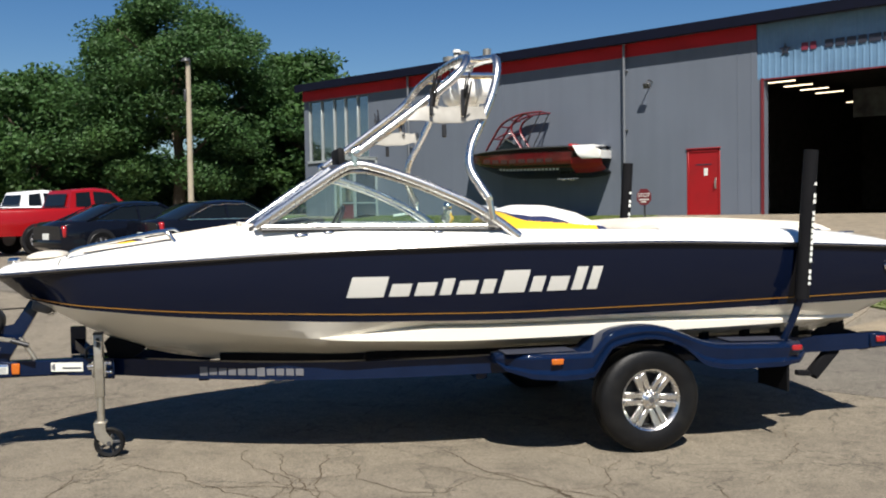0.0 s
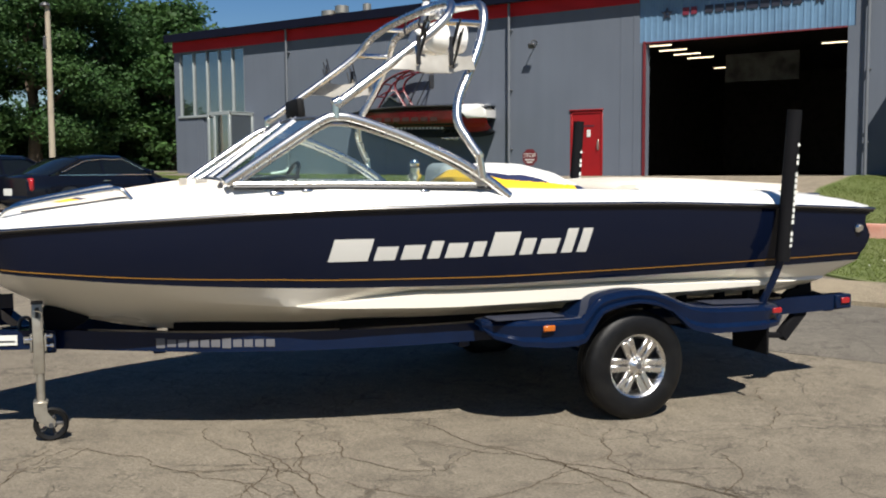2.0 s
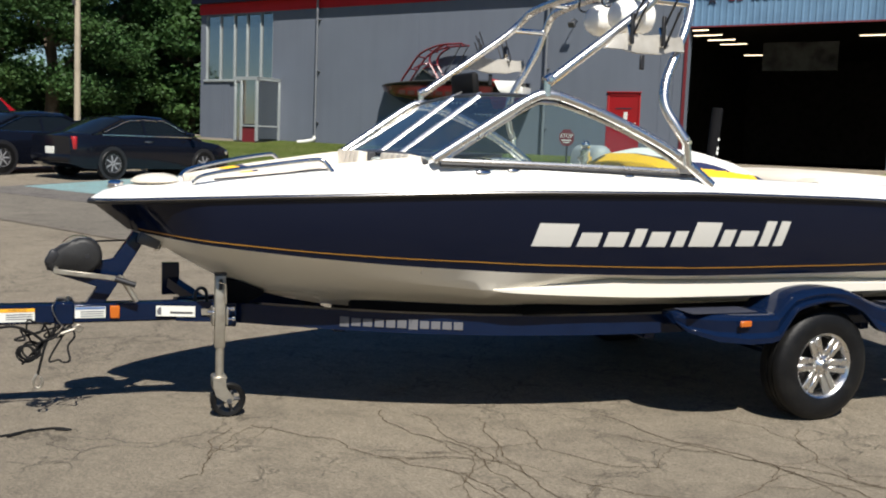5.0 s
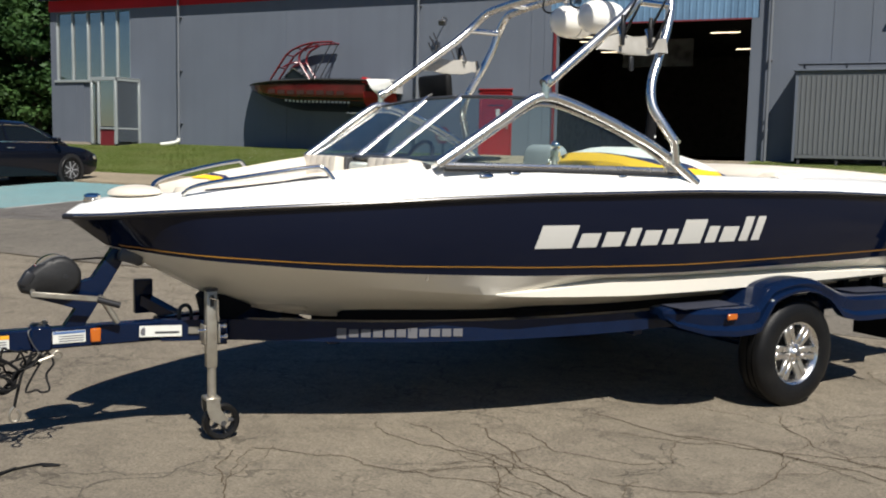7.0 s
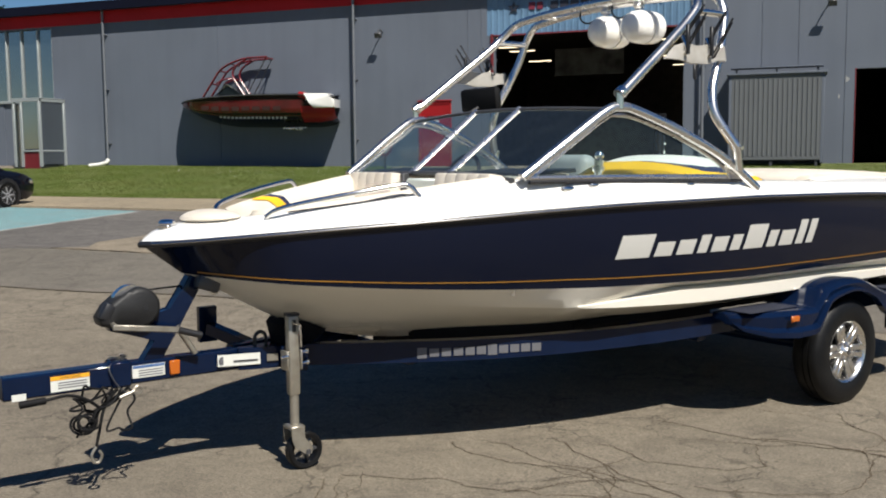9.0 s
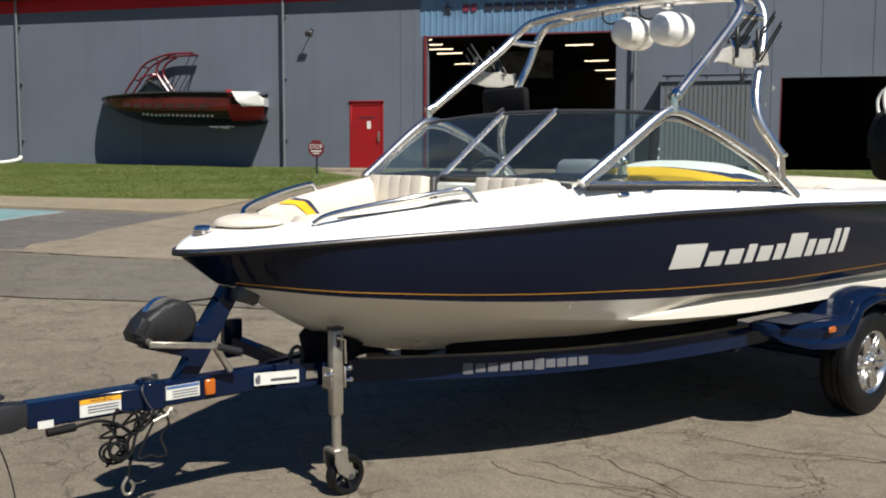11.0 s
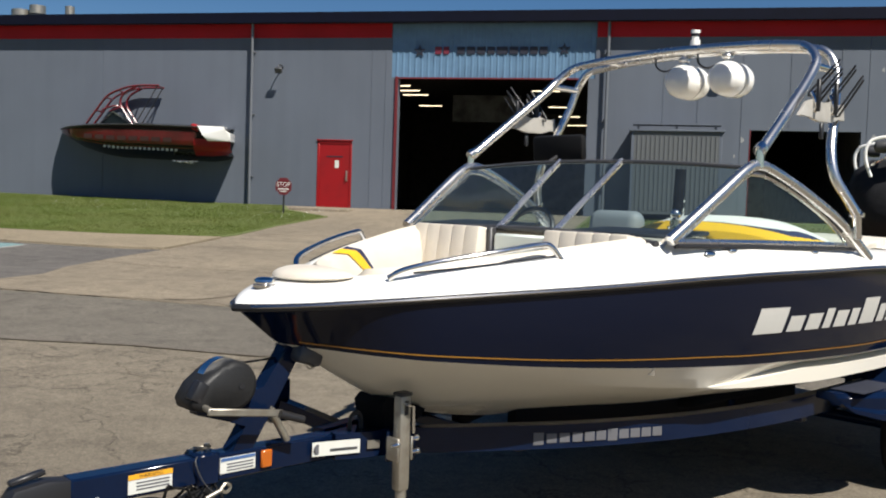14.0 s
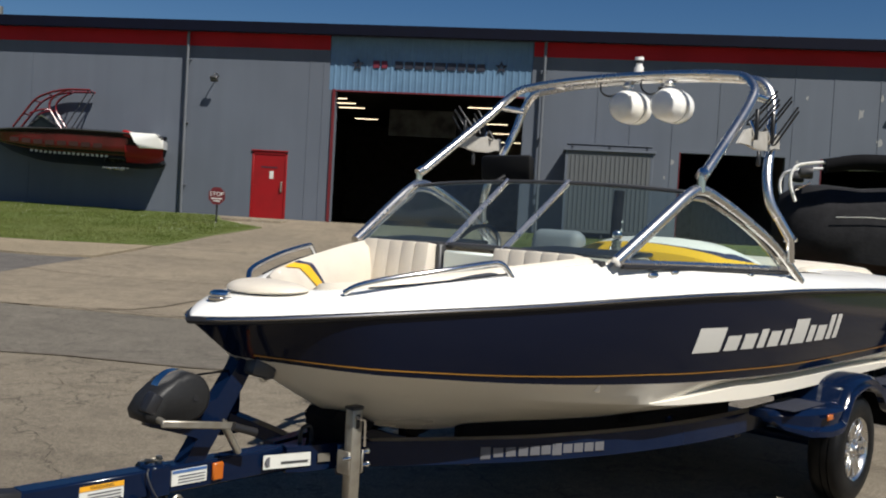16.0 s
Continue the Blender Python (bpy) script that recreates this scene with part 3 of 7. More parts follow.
def corrugated(bm, x0, x1, z0, z1, y, pitch=0.2, amp=0.03):
    """Sheet with raised upright ribs."""
    pts, x = [], x0
    while x < x1 - 1e-6:
        for f, d in ((0.0, 0), (0.62, 0), (0.7, -amp), (0.92, -amp)):
            if x + f * pitch <= x1:
                pts.append((x + f * pitch, y + d))
        x += pitch
    pts.append((x1, y))
    loft(bm, [[(a, b, z0) for a, b in pts], [(a, b, z1) for a, b in pts]])
    return bm


# shop sign over the big door
M["trimred"] = mat("dull_red_trim", (0.12, 0.008, 0.012), 0.6, var=0.15)
M["signred"] = mat("dull_red_letters", (0.14, 0.012, 0.03), 0.6)
sign = thing("shop_sign", pose(0, 0, 0), "pale blue ribbed metal sign panel with stars and lettering", "sign")
part("panel", corrugated(bmesh.new(), -11.57, -5.22, 5.43, 7.1, WALL_Y + 0.04, 0.2, 0.016), M["signmetal"], sign, smooth=0)
bm = bmesh.new()
box(bm, (-8.4, WALL_Y + 0.062, 6.265), (6.35, 0.03, 1.67))
part("backing", bm, M["signmetal"], sign, smooth=0)


def star(bm, cx, cz, r, y):
    o = [(cx + (r if k % 2 == 0 else r * 0.42) * math.sin(math.pi * k / 5), cz + (r if k % 2 == 0 else r * 0.42) * math.cos(math.pi * k / 5)) for k in range(10)]
    i = [(cx + 0.42 * (a - cx), cz + 0.42 * (b - cz)) for a, b in o]
    A, B = [bm.verts.new((a, y, b)) for a, b in o], [bm.verts.new((a, y, b)) for a, b in i]
    A2, B2 = [bm.verts.new((a, y - 0.03, b)) for a, b in o], [bm.verts.new((a, y - 0.03, b)) for a, b in i]
    for k in range(10):
        n = (k + 1) % 10
        for q in ((A2[k], A2[n], B2[n], B2[k]), (A[k], A[n], A2[n], A2[k]), (B[k], B[n], B2[n], B2[k])):
            bm.faces.new(q)
    return bm


for x, z in ((-10.68, 6.24), (-6.18, 6.3)):
    part("star", star(bmesh.new(), x, z, 0.2, WALL_Y + 0.02), M["blackboard"], sign, smooth=0)
x = -10.22
for w, red in ((0.22, 1), (0.2, 1), (0.16, 2), (0.25, 0), (0.27, 0), (0.27, 0), (0.24, 0), (0.33, 0), (0.27, 0), (0.25, 0), (0.25, 0), (0.25, 0)):
    w *= 1.205
    if red != 2:
        bm = bmesh.new()
        box(bm, (x + w / 2, WALL_Y + 0.012, 6.265), (w - 0.06, 0.02, 0.23), bevel=0.006)

        part("letter_bar", bm, M["signred"] if red else M["blackboard"], sign, "dull red bar" if red else "")
    x += w

# big door opening: trims, interior
for nm, c, s_ in (("door_trim", (-11.39, WALL_Y - 0.02, 3.35), (0.09, 0.06, 4.2)), ("door_trim", (-8.4, WALL_Y - 0.02, 5.4), (5.95, 0.06, 0.05))):
    bm = bmesh.new()
    box(bm, c, s_, bevel=0.005)
    single(nm, bm, M["trimred"], "red painted edge of the big shop opening", "trim", "structure")
bm = bmesh.new()
box(bm, (-7.6, 43.8, 1.22), (50, 27.6, 0.1))
single("shop_floor", bm, M["concrete"], "dim concrete floor inside the shop", "floor", "structure", smooth=0)
bm = bmesh.new()
box(bm, (-7.6, 44.0, 6.95), (50, 27.5, 0.05))
single("ceiling", bm, M["inside"], "dark shop ceiling", "ceiling", "structure", smooth=0)
for c, s_ in (((-7.6, 57.5, 4.1), (50, 0.2, 5.7)), ((-18.0, 43.7, 4.1), (0.2, 27.3, 5.7)), ((-1.6, 43.7, 4.1), (0.2, 27.3, 5.7)), ((2.9, 43.7, 4.1), (0.2, 27.3, 5.7)), ((8.0, 43.7, 4.1), (0.2, 27.3, 5.7))):
    bm = bmesh.new()
    box(bm, c, s_)
    single("wall_inside", bm, M["inside"], "dark partition wall inside the shop", "wall", "structure", smooth=0)
for x, y in [(-13.6, 36.2 + 1.6 * k) for k in range(4)] + [(-14.0, 45.6)] + [(-7.75, y) for y in (39.2, 45.6, 50.4, 55.8)]:
    z = 6.15
    lt = thing("tube_light", pose(x, y, z), "long warm fluorescent ceiling tube, lit", "light", "shop ceiling tubes")
    bm = bmesh.new()
    box(bm, (0, 0, 0.05), (1.2, 0.1, 0.04), bevel=0.01)
    part("housing", bm, M["dgrey"], lt)
    part("tube", cyl(bmesh.new(), (-0.56, 0, 0), (0.56, 0, 0), 0.022, seg=8), M["lamp"], lt)
bm = bmesh.new()
box(bm, (-9.6, 36, 5.1), (2.6, 0.06, 1.0), bevel=0.01)
single("banner", bm, mat("grey_banner", (0.16, 0.17, 0.17), 0.8, var=0.3, scale=1.5, fine=5, col2=(0.05, 0.05, 0.05)), "grey printed banner hung inside the shop", "banner")

# red door
door = thing("door_1", pose(-13.375, WALL_Y, 1.24), "bright red steel door with a small white notice, closed", "door", kind="structure")
bm = bmesh.new()
for c, s_ in (((-0.545, 0.01, 1.07), (0.07, 0.06, 2.14)), ((0.545, 0.01, 1.07), (0.07, 0.06, 2.14)), ((0, 0.01, 2.11), (1.16, 0.06, 0.09))):
    box(bm, c, s_, bevel=0.008)
part("frame", bm, M["red"], door)
bm = bmesh.new()
box(bm, (0, 0.03, 1.04), (1.02, 0.05, 2.06), bevel=0.006)
part("leaf", bm, M["red"], door)
bm = bmesh.new()
box(bm, (0.08, 0.0, 1.42), (0.13, 0.012, 0.24), bevel=0.003)
part("notice", bm, M["plate"], door, "small white paper notice")
bm = bmesh.new()
box(bm, (0, 0.0, 1.66), (0.55, 0.01, 0.035))
part("slot", bm, M["blackboard"], door, smooth=0)
bm = bmesh.new()
box(bm, (0.42, -0.01, 1.05), (0.05, 0.03, 0.34), bevel=0.005)
cyl(bm, (0.42, -0.07, 0.93), (0.42, -0.07, 1.17), 0.012, seg=8)
part("handle", bm, M["zinc"], door)
bm = bmesh.new()
box(bm, (-13.375, WALL_Y - 0.025, 3.42), (1.2, 0.06, 0.04), rot=(6, 0, 0), bevel=0.006)
single("door_hood", bm, M["red"], "small red rain hood over the door", "hood", "structure")
bm = bmesh.new()
box(bm, (-13.4, WALL_Y - 0.7, 1.17), (1.9, 1.4, 0.14), bevel=0.02)
single("doorstep", bm, M["concrete"], "pale concrete step at the red door", "step", "structure")

# downpipes
for x, z0 in ((-26.45, 1.55), (-16.2, 1.3), (-4.85, 1.3)):
    dp = thing("downpipe", pose(x, WALL_Y - 0.17, 0), "grey downpipe on the shop wall", "downpipe", "downpipes")
    part("pipe", tube(bmesh.new(), [(0, 0, 7.15), (0, 0, z0)], 0.046, 10, smooth=False), M["pipe"], dp)
    for z in (2.2, 4.2, 6.2):
        bm = bmesh.new()
        box(bm, (0, 0.08, z), (0.13, 0.18, 0.03))
        part("bracket", bm, M["pipe"], dp)
    if x < -20:
        part("spout", tube(bmesh.new(), [(0, 0, 1.62), (-0.02, -0.06, 1.5), (-0.25, -0.22, 1.42), (-0.55, -0.4, 1.38)], 0.07, 10), M["plate"], dp, "white bent outlet")

# wall lamps
for x, z in ((-15.2, 5.72), (-1.35, 5.9), (5.6, 5.9)):
    wl = thing("wall_lamp", pose(x, WALL_Y, z), "small grey floodlight on a wall bracket", "wall lamp", "wall lamps")
    part("arm", tube(bmesh.new(), [(0, 0, 0), (0, -0.2, 0.05), (0, -0.36, 0.02), (0, -0.38, -0.06)], 0.02, 8), M["dgrey"], wl)
    bm = bmesh.new()
    box(bm, (0, -0.38, -0.14), (0.24, 0.12, 0.18), rot=(25, 0, 0), bevel=0.02)
    part("head", bm, M["dgrey"], wl)

# ribbed booth standing out from the wall
sh = thing("wall_booth", pose(-2.78, WALL_Y, 1.3), "grey ribbed metal booth standing out from the shop wall", "booth", kind="structure")
BD = 0.72
part("front_panel", corrugated(bmesh.new(), -1.2, 1.2, 0.22, 2.38, -BD - 0.002, 0.13, 0.02), M["shutter"], sh, smooth=0)
for x in (-1.24, 1.24):
    bm = bmesh.new()
    box(bm, (x, -BD / 2, 1.29), (0.08, BD, 2.54), bevel=0.008)
    part("side_panel", bm, M["wall"], sh)
bm = bmesh.new()
box(bm, (0, -BD / 2 - 0.03, 2.55), (2.7, BD + 0.08, 0.06), bevel=0.008)
part("top_cap", bm, M["wall"], sh)
bm = bmesh.new()
box(bm, (0, -BD + 0.02, 2.44), (2.4, 0.05, 0.14), bevel=0.006)
box(bm, (0, -BD + 0.02, 0.16), (2.4, 0.06, 0.1), bevel=0.006)
part("rail", bm, M["shutter"], sh)
for x in (-1.1, -0.1, 1.1):
    bm = bmesh.new()
    box(bm, (x, -BD + 0.06, 0.0), (0.07, 0.07, 0.26), bevel=0.006)
    part("leg", bm, M["dgrey"], sh)
bm = bmesh.new()
box(bm, (0, -BD / 2 - 0.05, 2.73), (2.5, BD * 0.7, 0.03), bevel=0.005)
for x in (-1.1, 0, 1.1):
    box(bm, (x, -BD / 2, 2.65), (0.05, 0.05, 0.15))
part("drip_cap", bm, M["wall"], sh)

# smaller dark openings, edged in red
for x0, x1, z1 in ((-0.7, 2.35, 3.95), (3.35, 6.6, 3.75)):
    bm = bmesh.new()
    for c, s_ in (((x0 + 0.015, WALL_Y + 0.14, 2.62), (0.03, 0.3, 2.7)),):
        box(bm, c, s_, bevel=0.005)
    single("opening_trim", bm, M["trimred"], "dark red edge of a shop bay opening", "trim", "structure")

# glazed office corner
M["winglass"] = glass("window_glass", (0.4, 0.48, 0.5), 0.42)
M["frame"] = mat("pale_metal_frame", (0.3, 0.325, 0.325), 0.45, 0.2, var=0.06)
win = thing("window_1", pose(0, 0, 0), "tall office windows with pale metal uprights", "window", kind="structure")
for x in (-33.0, -32.15, -31.3, -30.55, -29.75, -29.03):
    bm = bmesh.new()
    box(bm, (x, WALL_Y + 0.1, 5.22), (0.06, 0.14, 2.78), bevel=0.008)
    part("window_frame", bm, M["frame"], win)
for x0, x1 in zip((-33.0, -32.15, -31.3, -30.55, -29.75), (-32.15, -31.3, -30.55, -29.75, -29.03)):
    bm = bmesh.new()
    box(bm, ((x0 + x1) / 2, WALL_Y + 0.12, 5.22), (x1 - x0 - 0.1, 0.012, 2.7))
    part("pane", bm, M["winglass"], win, smooth=0)
bm = bmesh.new()
box(bm, (-31.0, WALL_Y + 0.05, 3.86), (4.1, 0.24, 0.1), bevel=0.01)
part("window_sill", bm, M["frame"], win)
ent = thing("entrance_porch", pose(0, 0, 0), "glazed entrance porch with pale metal frames", "porch", kind="structure")
PY = WALL_Y - 1.3
for (x, y) in ((-29.75, PY), (-29.4, PY), (-28.55, PY), (-28.55, WALL_Y - 0.05)):
    bm = bmesh.new()
    box(bm, (x, y, 2.6), (0.1, 0.1, 2.5), bevel=0.008)
    part("post", bm, M["frame"], ent)
for c, s_ in (((-29.15, PY, 3.83), (1.3, 0.12, 0.12)), ((-28.55, WALL_Y - 0.66, 3.83), (0.1, 1.3, 0.12)), ((-28.98, PY, 1.95), (0.85, 0.08, 0.06)), ((-28.55, WALL_Y - 0.66, 1.95), (0.08, 1.3, 0.06)), ((-29.15, WALL_Y - 0.66, 3.88), (1.3, 1.4, 0.05))):
    bm = bmesh.new()
    box(bm, c, s_, bevel=0.006)
    part("rail", bm, M["frame"], ent)
for c, s_ in (((-28.98, PY, 2.9), (0.75, 0.012, 1.75)), ((-28.55, WALL_Y - 0.66, 2.6), (0.012, 1.15, 2.3)), ((-29.58, PY, 2.5), (0.26, 0.012, 2.3))):
    bm = bmesh.new()
    box(bm, c, s_)
    part("pane", bm, M["winglass"], ent, smooth=0)
bm = bmesh.new()
box(bm, (-30.72, WALL_Y + 0.14, 2.2), (1.9, 0.2, 3.28))
part("side_wall", bm, M["wall"], ent, "grey painted porch wall")
bm = bmesh.new()
box(bm, (-28.98, PY + 0.02, 1.6), (0.75, 0.03, 0.62), bevel=0.004)
part("kick_panel", bm, M["trimred"], ent, "dull red kick panel")
bm = bmesh.new()
box(bm, (-31.0, WALL_Y + 2.5, 4.0), (4.4, 0.1, 5.6))
box(bm, (-28.8, WALL_Y + 1.3, 4.0), (0.1, 2.2, 5.6))
single("wall_office", bm, M["pipe"], "grey inner walls behind the office glass", "wall", "structure", smooth=0)

# stop sign on a short post
stp = thing("stop_sign", pose(-14.1, 27.2, gz(-14.1, 27.2)), "small red octagonal stop sign on a short black post", "sign")
part("post", cyl(bmesh.new(), (0, 0, 0), (0, 0, 0.62), 0.03, seg=8), M["black"], stp)
oct_ = [(0.27 * math.cos(math.pi / 8 + k * math.pi / 4), 0.82 + 0.27 * math.sin(math.pi / 8 + k * math.pi / 4)) for k in range(8)]
part("plate", prism(bmesh.new(), oct_, -0.045, -0.03), M["trimred"], stp, smooth=0)


def text(name, body, size, m, material, parent=None, depth=0.002, align="CENTER", shear=0.0):
    cu = bpy.data.curves.new(name, "FONT")
    cu.body, cu.size, cu.extrude, cu.align_x, cu.align_y, cu.shear = body, size, depth, align, "CENTER", shear
    ob = new(name, cu)
    dg = bpy.context.evaluated_depsgraph_get()
    me = bpy.data.meshes.new_from_object(ob.evaluated_get(dg))
    bpy.data.objects.remove(ob)
    ob = new(name, me)
    me.materials.clear()
    me.materials.append(material)
    ob.parent = parent
    ob.matrix_basis = m
    return ob


text("word", "STOP", 0.18, pose(0, -0.048, 0.87, 90, 0, 0), M["plate"], stp)
for z, w in ((0.74, 0.34), (0.67, 0.2)):
    bm = bmesh.new()
    box(bm, (0, -0.047, z), (w, 0.006, 0.035))
    part("bar", bm, M["plate"], stp, smooth=0)

# ---- the boat: x runs from bow to stern, y to the far side ----
BOAT = pose(-4.957, 3.657, 0, 0, 0, 55.62)
boat = thing("motorboat", BOAT, "navy and white open-bow ski boat with polished tower", "boat")


def half(x):
    """Half breadth at the sheer."""
    x = max(x, 0.0)
    return 1.14 * (1 - (1 - min(x / 3.6, 1.0)) ** 2.2) ** 0.75


SHEER = ((0, 1.158), (0.2, 1.175), (0.35, 1.19), (0.8, 1.225), (1.25, 1.252), (1.7, 1.28), (2.15, 1.30), (3.1, 1.317), (4.2, 1.305), (5.1, 1.272), (6.0, 1.235))
BLUE = ((0.17, 1.012), (0.33, 0.985), (0.62, 0.96), (1.05, 0.925), (1.48, 0.9), (2.1, 0.875), (3.1, 0.86), (4.3, 0.87), (6.0, 0.9))
KEEL = ((0.0, 1.158), (0.1, 1.08), (0.19, 1.01), (0.345, 0.935), (0.52, 0.825), (0.73, 0.715), (1.03, 0.615), (1.37, 0.557), (2.0, 0.52), (3.0, 0.5), (6.0, 0.5))
CHINE = ((0.2, 1.0), (0.35, 0.955), (0.6, 0.9), (1.0, 0.845), (1.5, 0.795), (2.17, 0.755), (2.83, 0.735), (3.55, 0.738), (4.56, 0.75), (6.0, 0.772))
XS = [0.0, 0.03, 0.07, 0.12, 0.16, 0.175, 0.19, 0.21, 0.23, 0.25, 0.27, 0.29, 0.31, 0.335] + [0.36 + 0.051 * k for k in range(110)] + [5.97]


def zt(tab, x):
    """Table read with a little smoothing."""
    return sum(lerp_table(tab, x + d) for d in (-0.12, -0.06, 0, 0.06, 0.12)) / 5 if x > 0.3 else lerp_table(tab, x)


def topside(x, n=9):
    """Port half section from rail down to the lower edge of the navy, as (y, z)."""
    zs, b = zt(SHEER, x), half(x)
    zk = zt(KEEL, x)
    zb = max(zt(BLUE, x), zk)
    yb = b * 0.94 if zb > zk + 1e-4 else 0.0
    if x < 0.6:
        f = min(max((x - 0.17) / 0.43, 0), 1)
        yb = b * 0.94 * (1 - (1 - f) ** 1.7) if x > 0.17 else 0.0
        if x <= 0.17:
            zb = zk
    out = []
    for k in range(n):
        t = k / (n - 1)
        bulge = 0.03 * math.sin(math.pi * t) * min(b / 0.8, 1)
        out.append((b + (yb - b) * t + bulge * (1 if x > 1 else x) * 0.6, zs + (zb - zs) * t))
    return out


def stern_x(x, z):
    """The stern's outline: an overhanging lip above a rounded transom."""
    if x < 5.3:
        return x
    d = lerp_table(((0.45, -0.56), (0.77, -0.4), (0.87, -0.33), (0.888, -0.19), (0.95, -0.185), (1.0, -0.145), (1.07, -0.14), (1.16, -0.2), (1.21, -0.19), (1.24, -0.12)), z)
    return x + d * (x - 5.3) / 0.67


bm = bmesh.new()
rows = []
for x in XS:
    sec = topside(x)
    rows.append([(stern_x(x, z), -y, z) for y, z in sec])
loft(bm, rows)
rows = [[(a, -b, c) for a, b, c in r] for r in rows]
loft(bm, rows)
last = rows[-1]
for k in range(len(last) - 1):
    bm.faces.new([bm.verts.new(p) for p in (last[k], last[k + 1], (last[k + 1][0], -last[k + 1][1], last[k + 1][2]), (last[k][0], -last[k][1], last[k][2]))])
bmesh.ops.remove_doubles(bm, verts=bm.verts[:], dist=0.0005)
part("hull_topside", bm, M["navy"], boat, "glossy near-black navy topside", smooth=50)


def lower(x):
    """Port half section from the navy's edge to the keel, as (y, z)."""
    y0, z0 = topside(x)[-1]
    zk, zc = zt(KEEL, x), zt(CHINE, x)
    zc = min(zc, z0 - 0.004)
    zc = max(zc, zk + 0.002) if y0 > 0 else zk
    lip = min(max((x - 1.92) / 0.75, 0), 1)
    yk = y0 * 0.955 if x > 0.8 else y0 * (0.9 + 0.055 * x / 0.8)
    zl = zc + lerp_table(((2.4, 0.085), (4.0, 0.07), (4.7, 0.046), (5.3, 0.012), (5.9, 0.006)), x) * lip
    yi = yk - 0.055 * lip
    ye = yi + (yk + 0.012 * lip - yi) * min(max((5.5 - x) / 0.5, 0.12), 1)
    pts = [(y0, z0), ((y0 + yi) / 2, (z0 + zl) / 2), (yi, zl + 0.012 * lip), (ye, zl - 0.006 * lip), (ye - 0.006 * lip, zc)]
    for t in (0.25, 0.5, 0.75, 1.0):
        s_ = math.sin(math.pi * t) * 0.02 * min(x, 1)
        pts.append((yk * (1 - t), zc + (zk - zc) * t - s_))
    # the chine dies out softly toward the stem
    c = min(max((x - 1.0) / 1.2, 0), 1)
    c = c * c * (3 - 2 * c)
    out = []
    for (y, z), t in zip(pts, (0, 0.14, 0.26, 0.31, 0.37, 0.54, 0.7, 0.85, 1.0)):
        ys, zs = y0 * (1 - t) ** 0.85, z0 + (zk - z0) * t
        out.append((ys + (y - ys) * c, zs + (z - zs) * c))
    return out


bm = bmesh.new()
rows = []
for x in XS:
    rows.append([(stern_x(x, z), -y, z) for y, z in lower(x)])
loft(bm, rows)
rows = [[(a, -b, c) for a, b, c in r] for r in rows]
loft(bm, rows)
last = rows[-1]
bm.faces.new([bm.verts.new(p) for p in last[:-1]] + [bm.verts.new(last[-1])] + [bm.verts.new((a, -b, c)) for a, b, c in last[:-1][::-1]])
bmesh.ops.remove_doubles(bm, verts=bm.verts[:], dist=0.0005)
bmesh.ops.dissolve_degenerate(bm, dist=0.0005, edges=bm.edges[:])
part("hull_bottom", bm, M["bottom"], boat, "cream-white underbody with a sharp chine", smooth=48)


def ribbon(bm, zoff, h, proud, x0=0.24, x1=5.93):
    """A thin raised line along both topsides at a height above the navy's lower edge."""
    for sgn in (-1, 1):
        rows = []
        n = 150
        for i in range(n + 1):
            x = x0 + (x1 - x0) * i / n
            sec = topside(x, 25)
            zb = sec[-1][1]
            r = []
            for dz in (-h / 2, h / 2):
                z = zb + 0.012 + (zoff - 0.012) * min(x / 1.9, 1) + dz
                y = sec[-1][0]
                for (ya, za), (yb_, zb_) in zip(sec, sec[1:]):
                    if za >= z >= zb_:
                        y = ya + (yb_ - ya) * (za - z) / max(za - zb_, 1e-6)
                r.append((stern_x(x, z), sgn * (y + proud), z))
            rows.append(r)
        loft(bm, rows)
    return bm


part("pinstripe", ribbon(bmesh.new(), 0.047, 0.0052, 0.005), M["gold"], boat, "thin gold pinstripe")


def side_y(x, z):
    sec = topside(x, 25)
    for (ya, za), (yb_, zb_) in zip(sec, sec[1:]):
        if za >= z >= zb_:
            return ya + (yb_ - ya) * (za - z) / max(za - zb_, 1e-6)
    return sec[0][0] if z > sec[0][1] else sec[-1][0]


# rub rail: dark base with a bright insert
def rail_pts(off, dz, x1=5.94):
    n = 48
    L_ = []
    for i in range(-n, n + 1):
        x = x1 * (abs(i) / n) ** 1.35
        L_.append((stern_x(x, 1.24), (half(x) + off) * (-1 if i < 0 else 1), zt(SHEER, x) + dz))
    return L_


part("rub_rail", tube(bmesh.new(), rail_pts(0.005, 0.0), 0.016, 8, smooth=False), M["black"], boat, "black rub rail")
part("rail_insert", tube(bmesh.new(), rail_pts(0.022, 0.006), 0.0075, 8, smooth=False), M["glint"], boat, "bright metal rub-rail insert")

# lettering on the topside: a row of slanted cream blocks
def slab(bm, x0, x1, z0, z1, lean, sgn=-1, proud=0.004):
    n = 3
    rows = []
    for i in range(n + 1):
        r = []
        for j in range(5):
            z = z0 + (z1 - z0) * j / 4
            x = x0 + (x1 - x0) * i / n + lean * (z - z0)
            r.append((x, sgn * (side_y(x, z) + proud), z))
        rows.append(r)
    loft(bm, rows)
    return bm


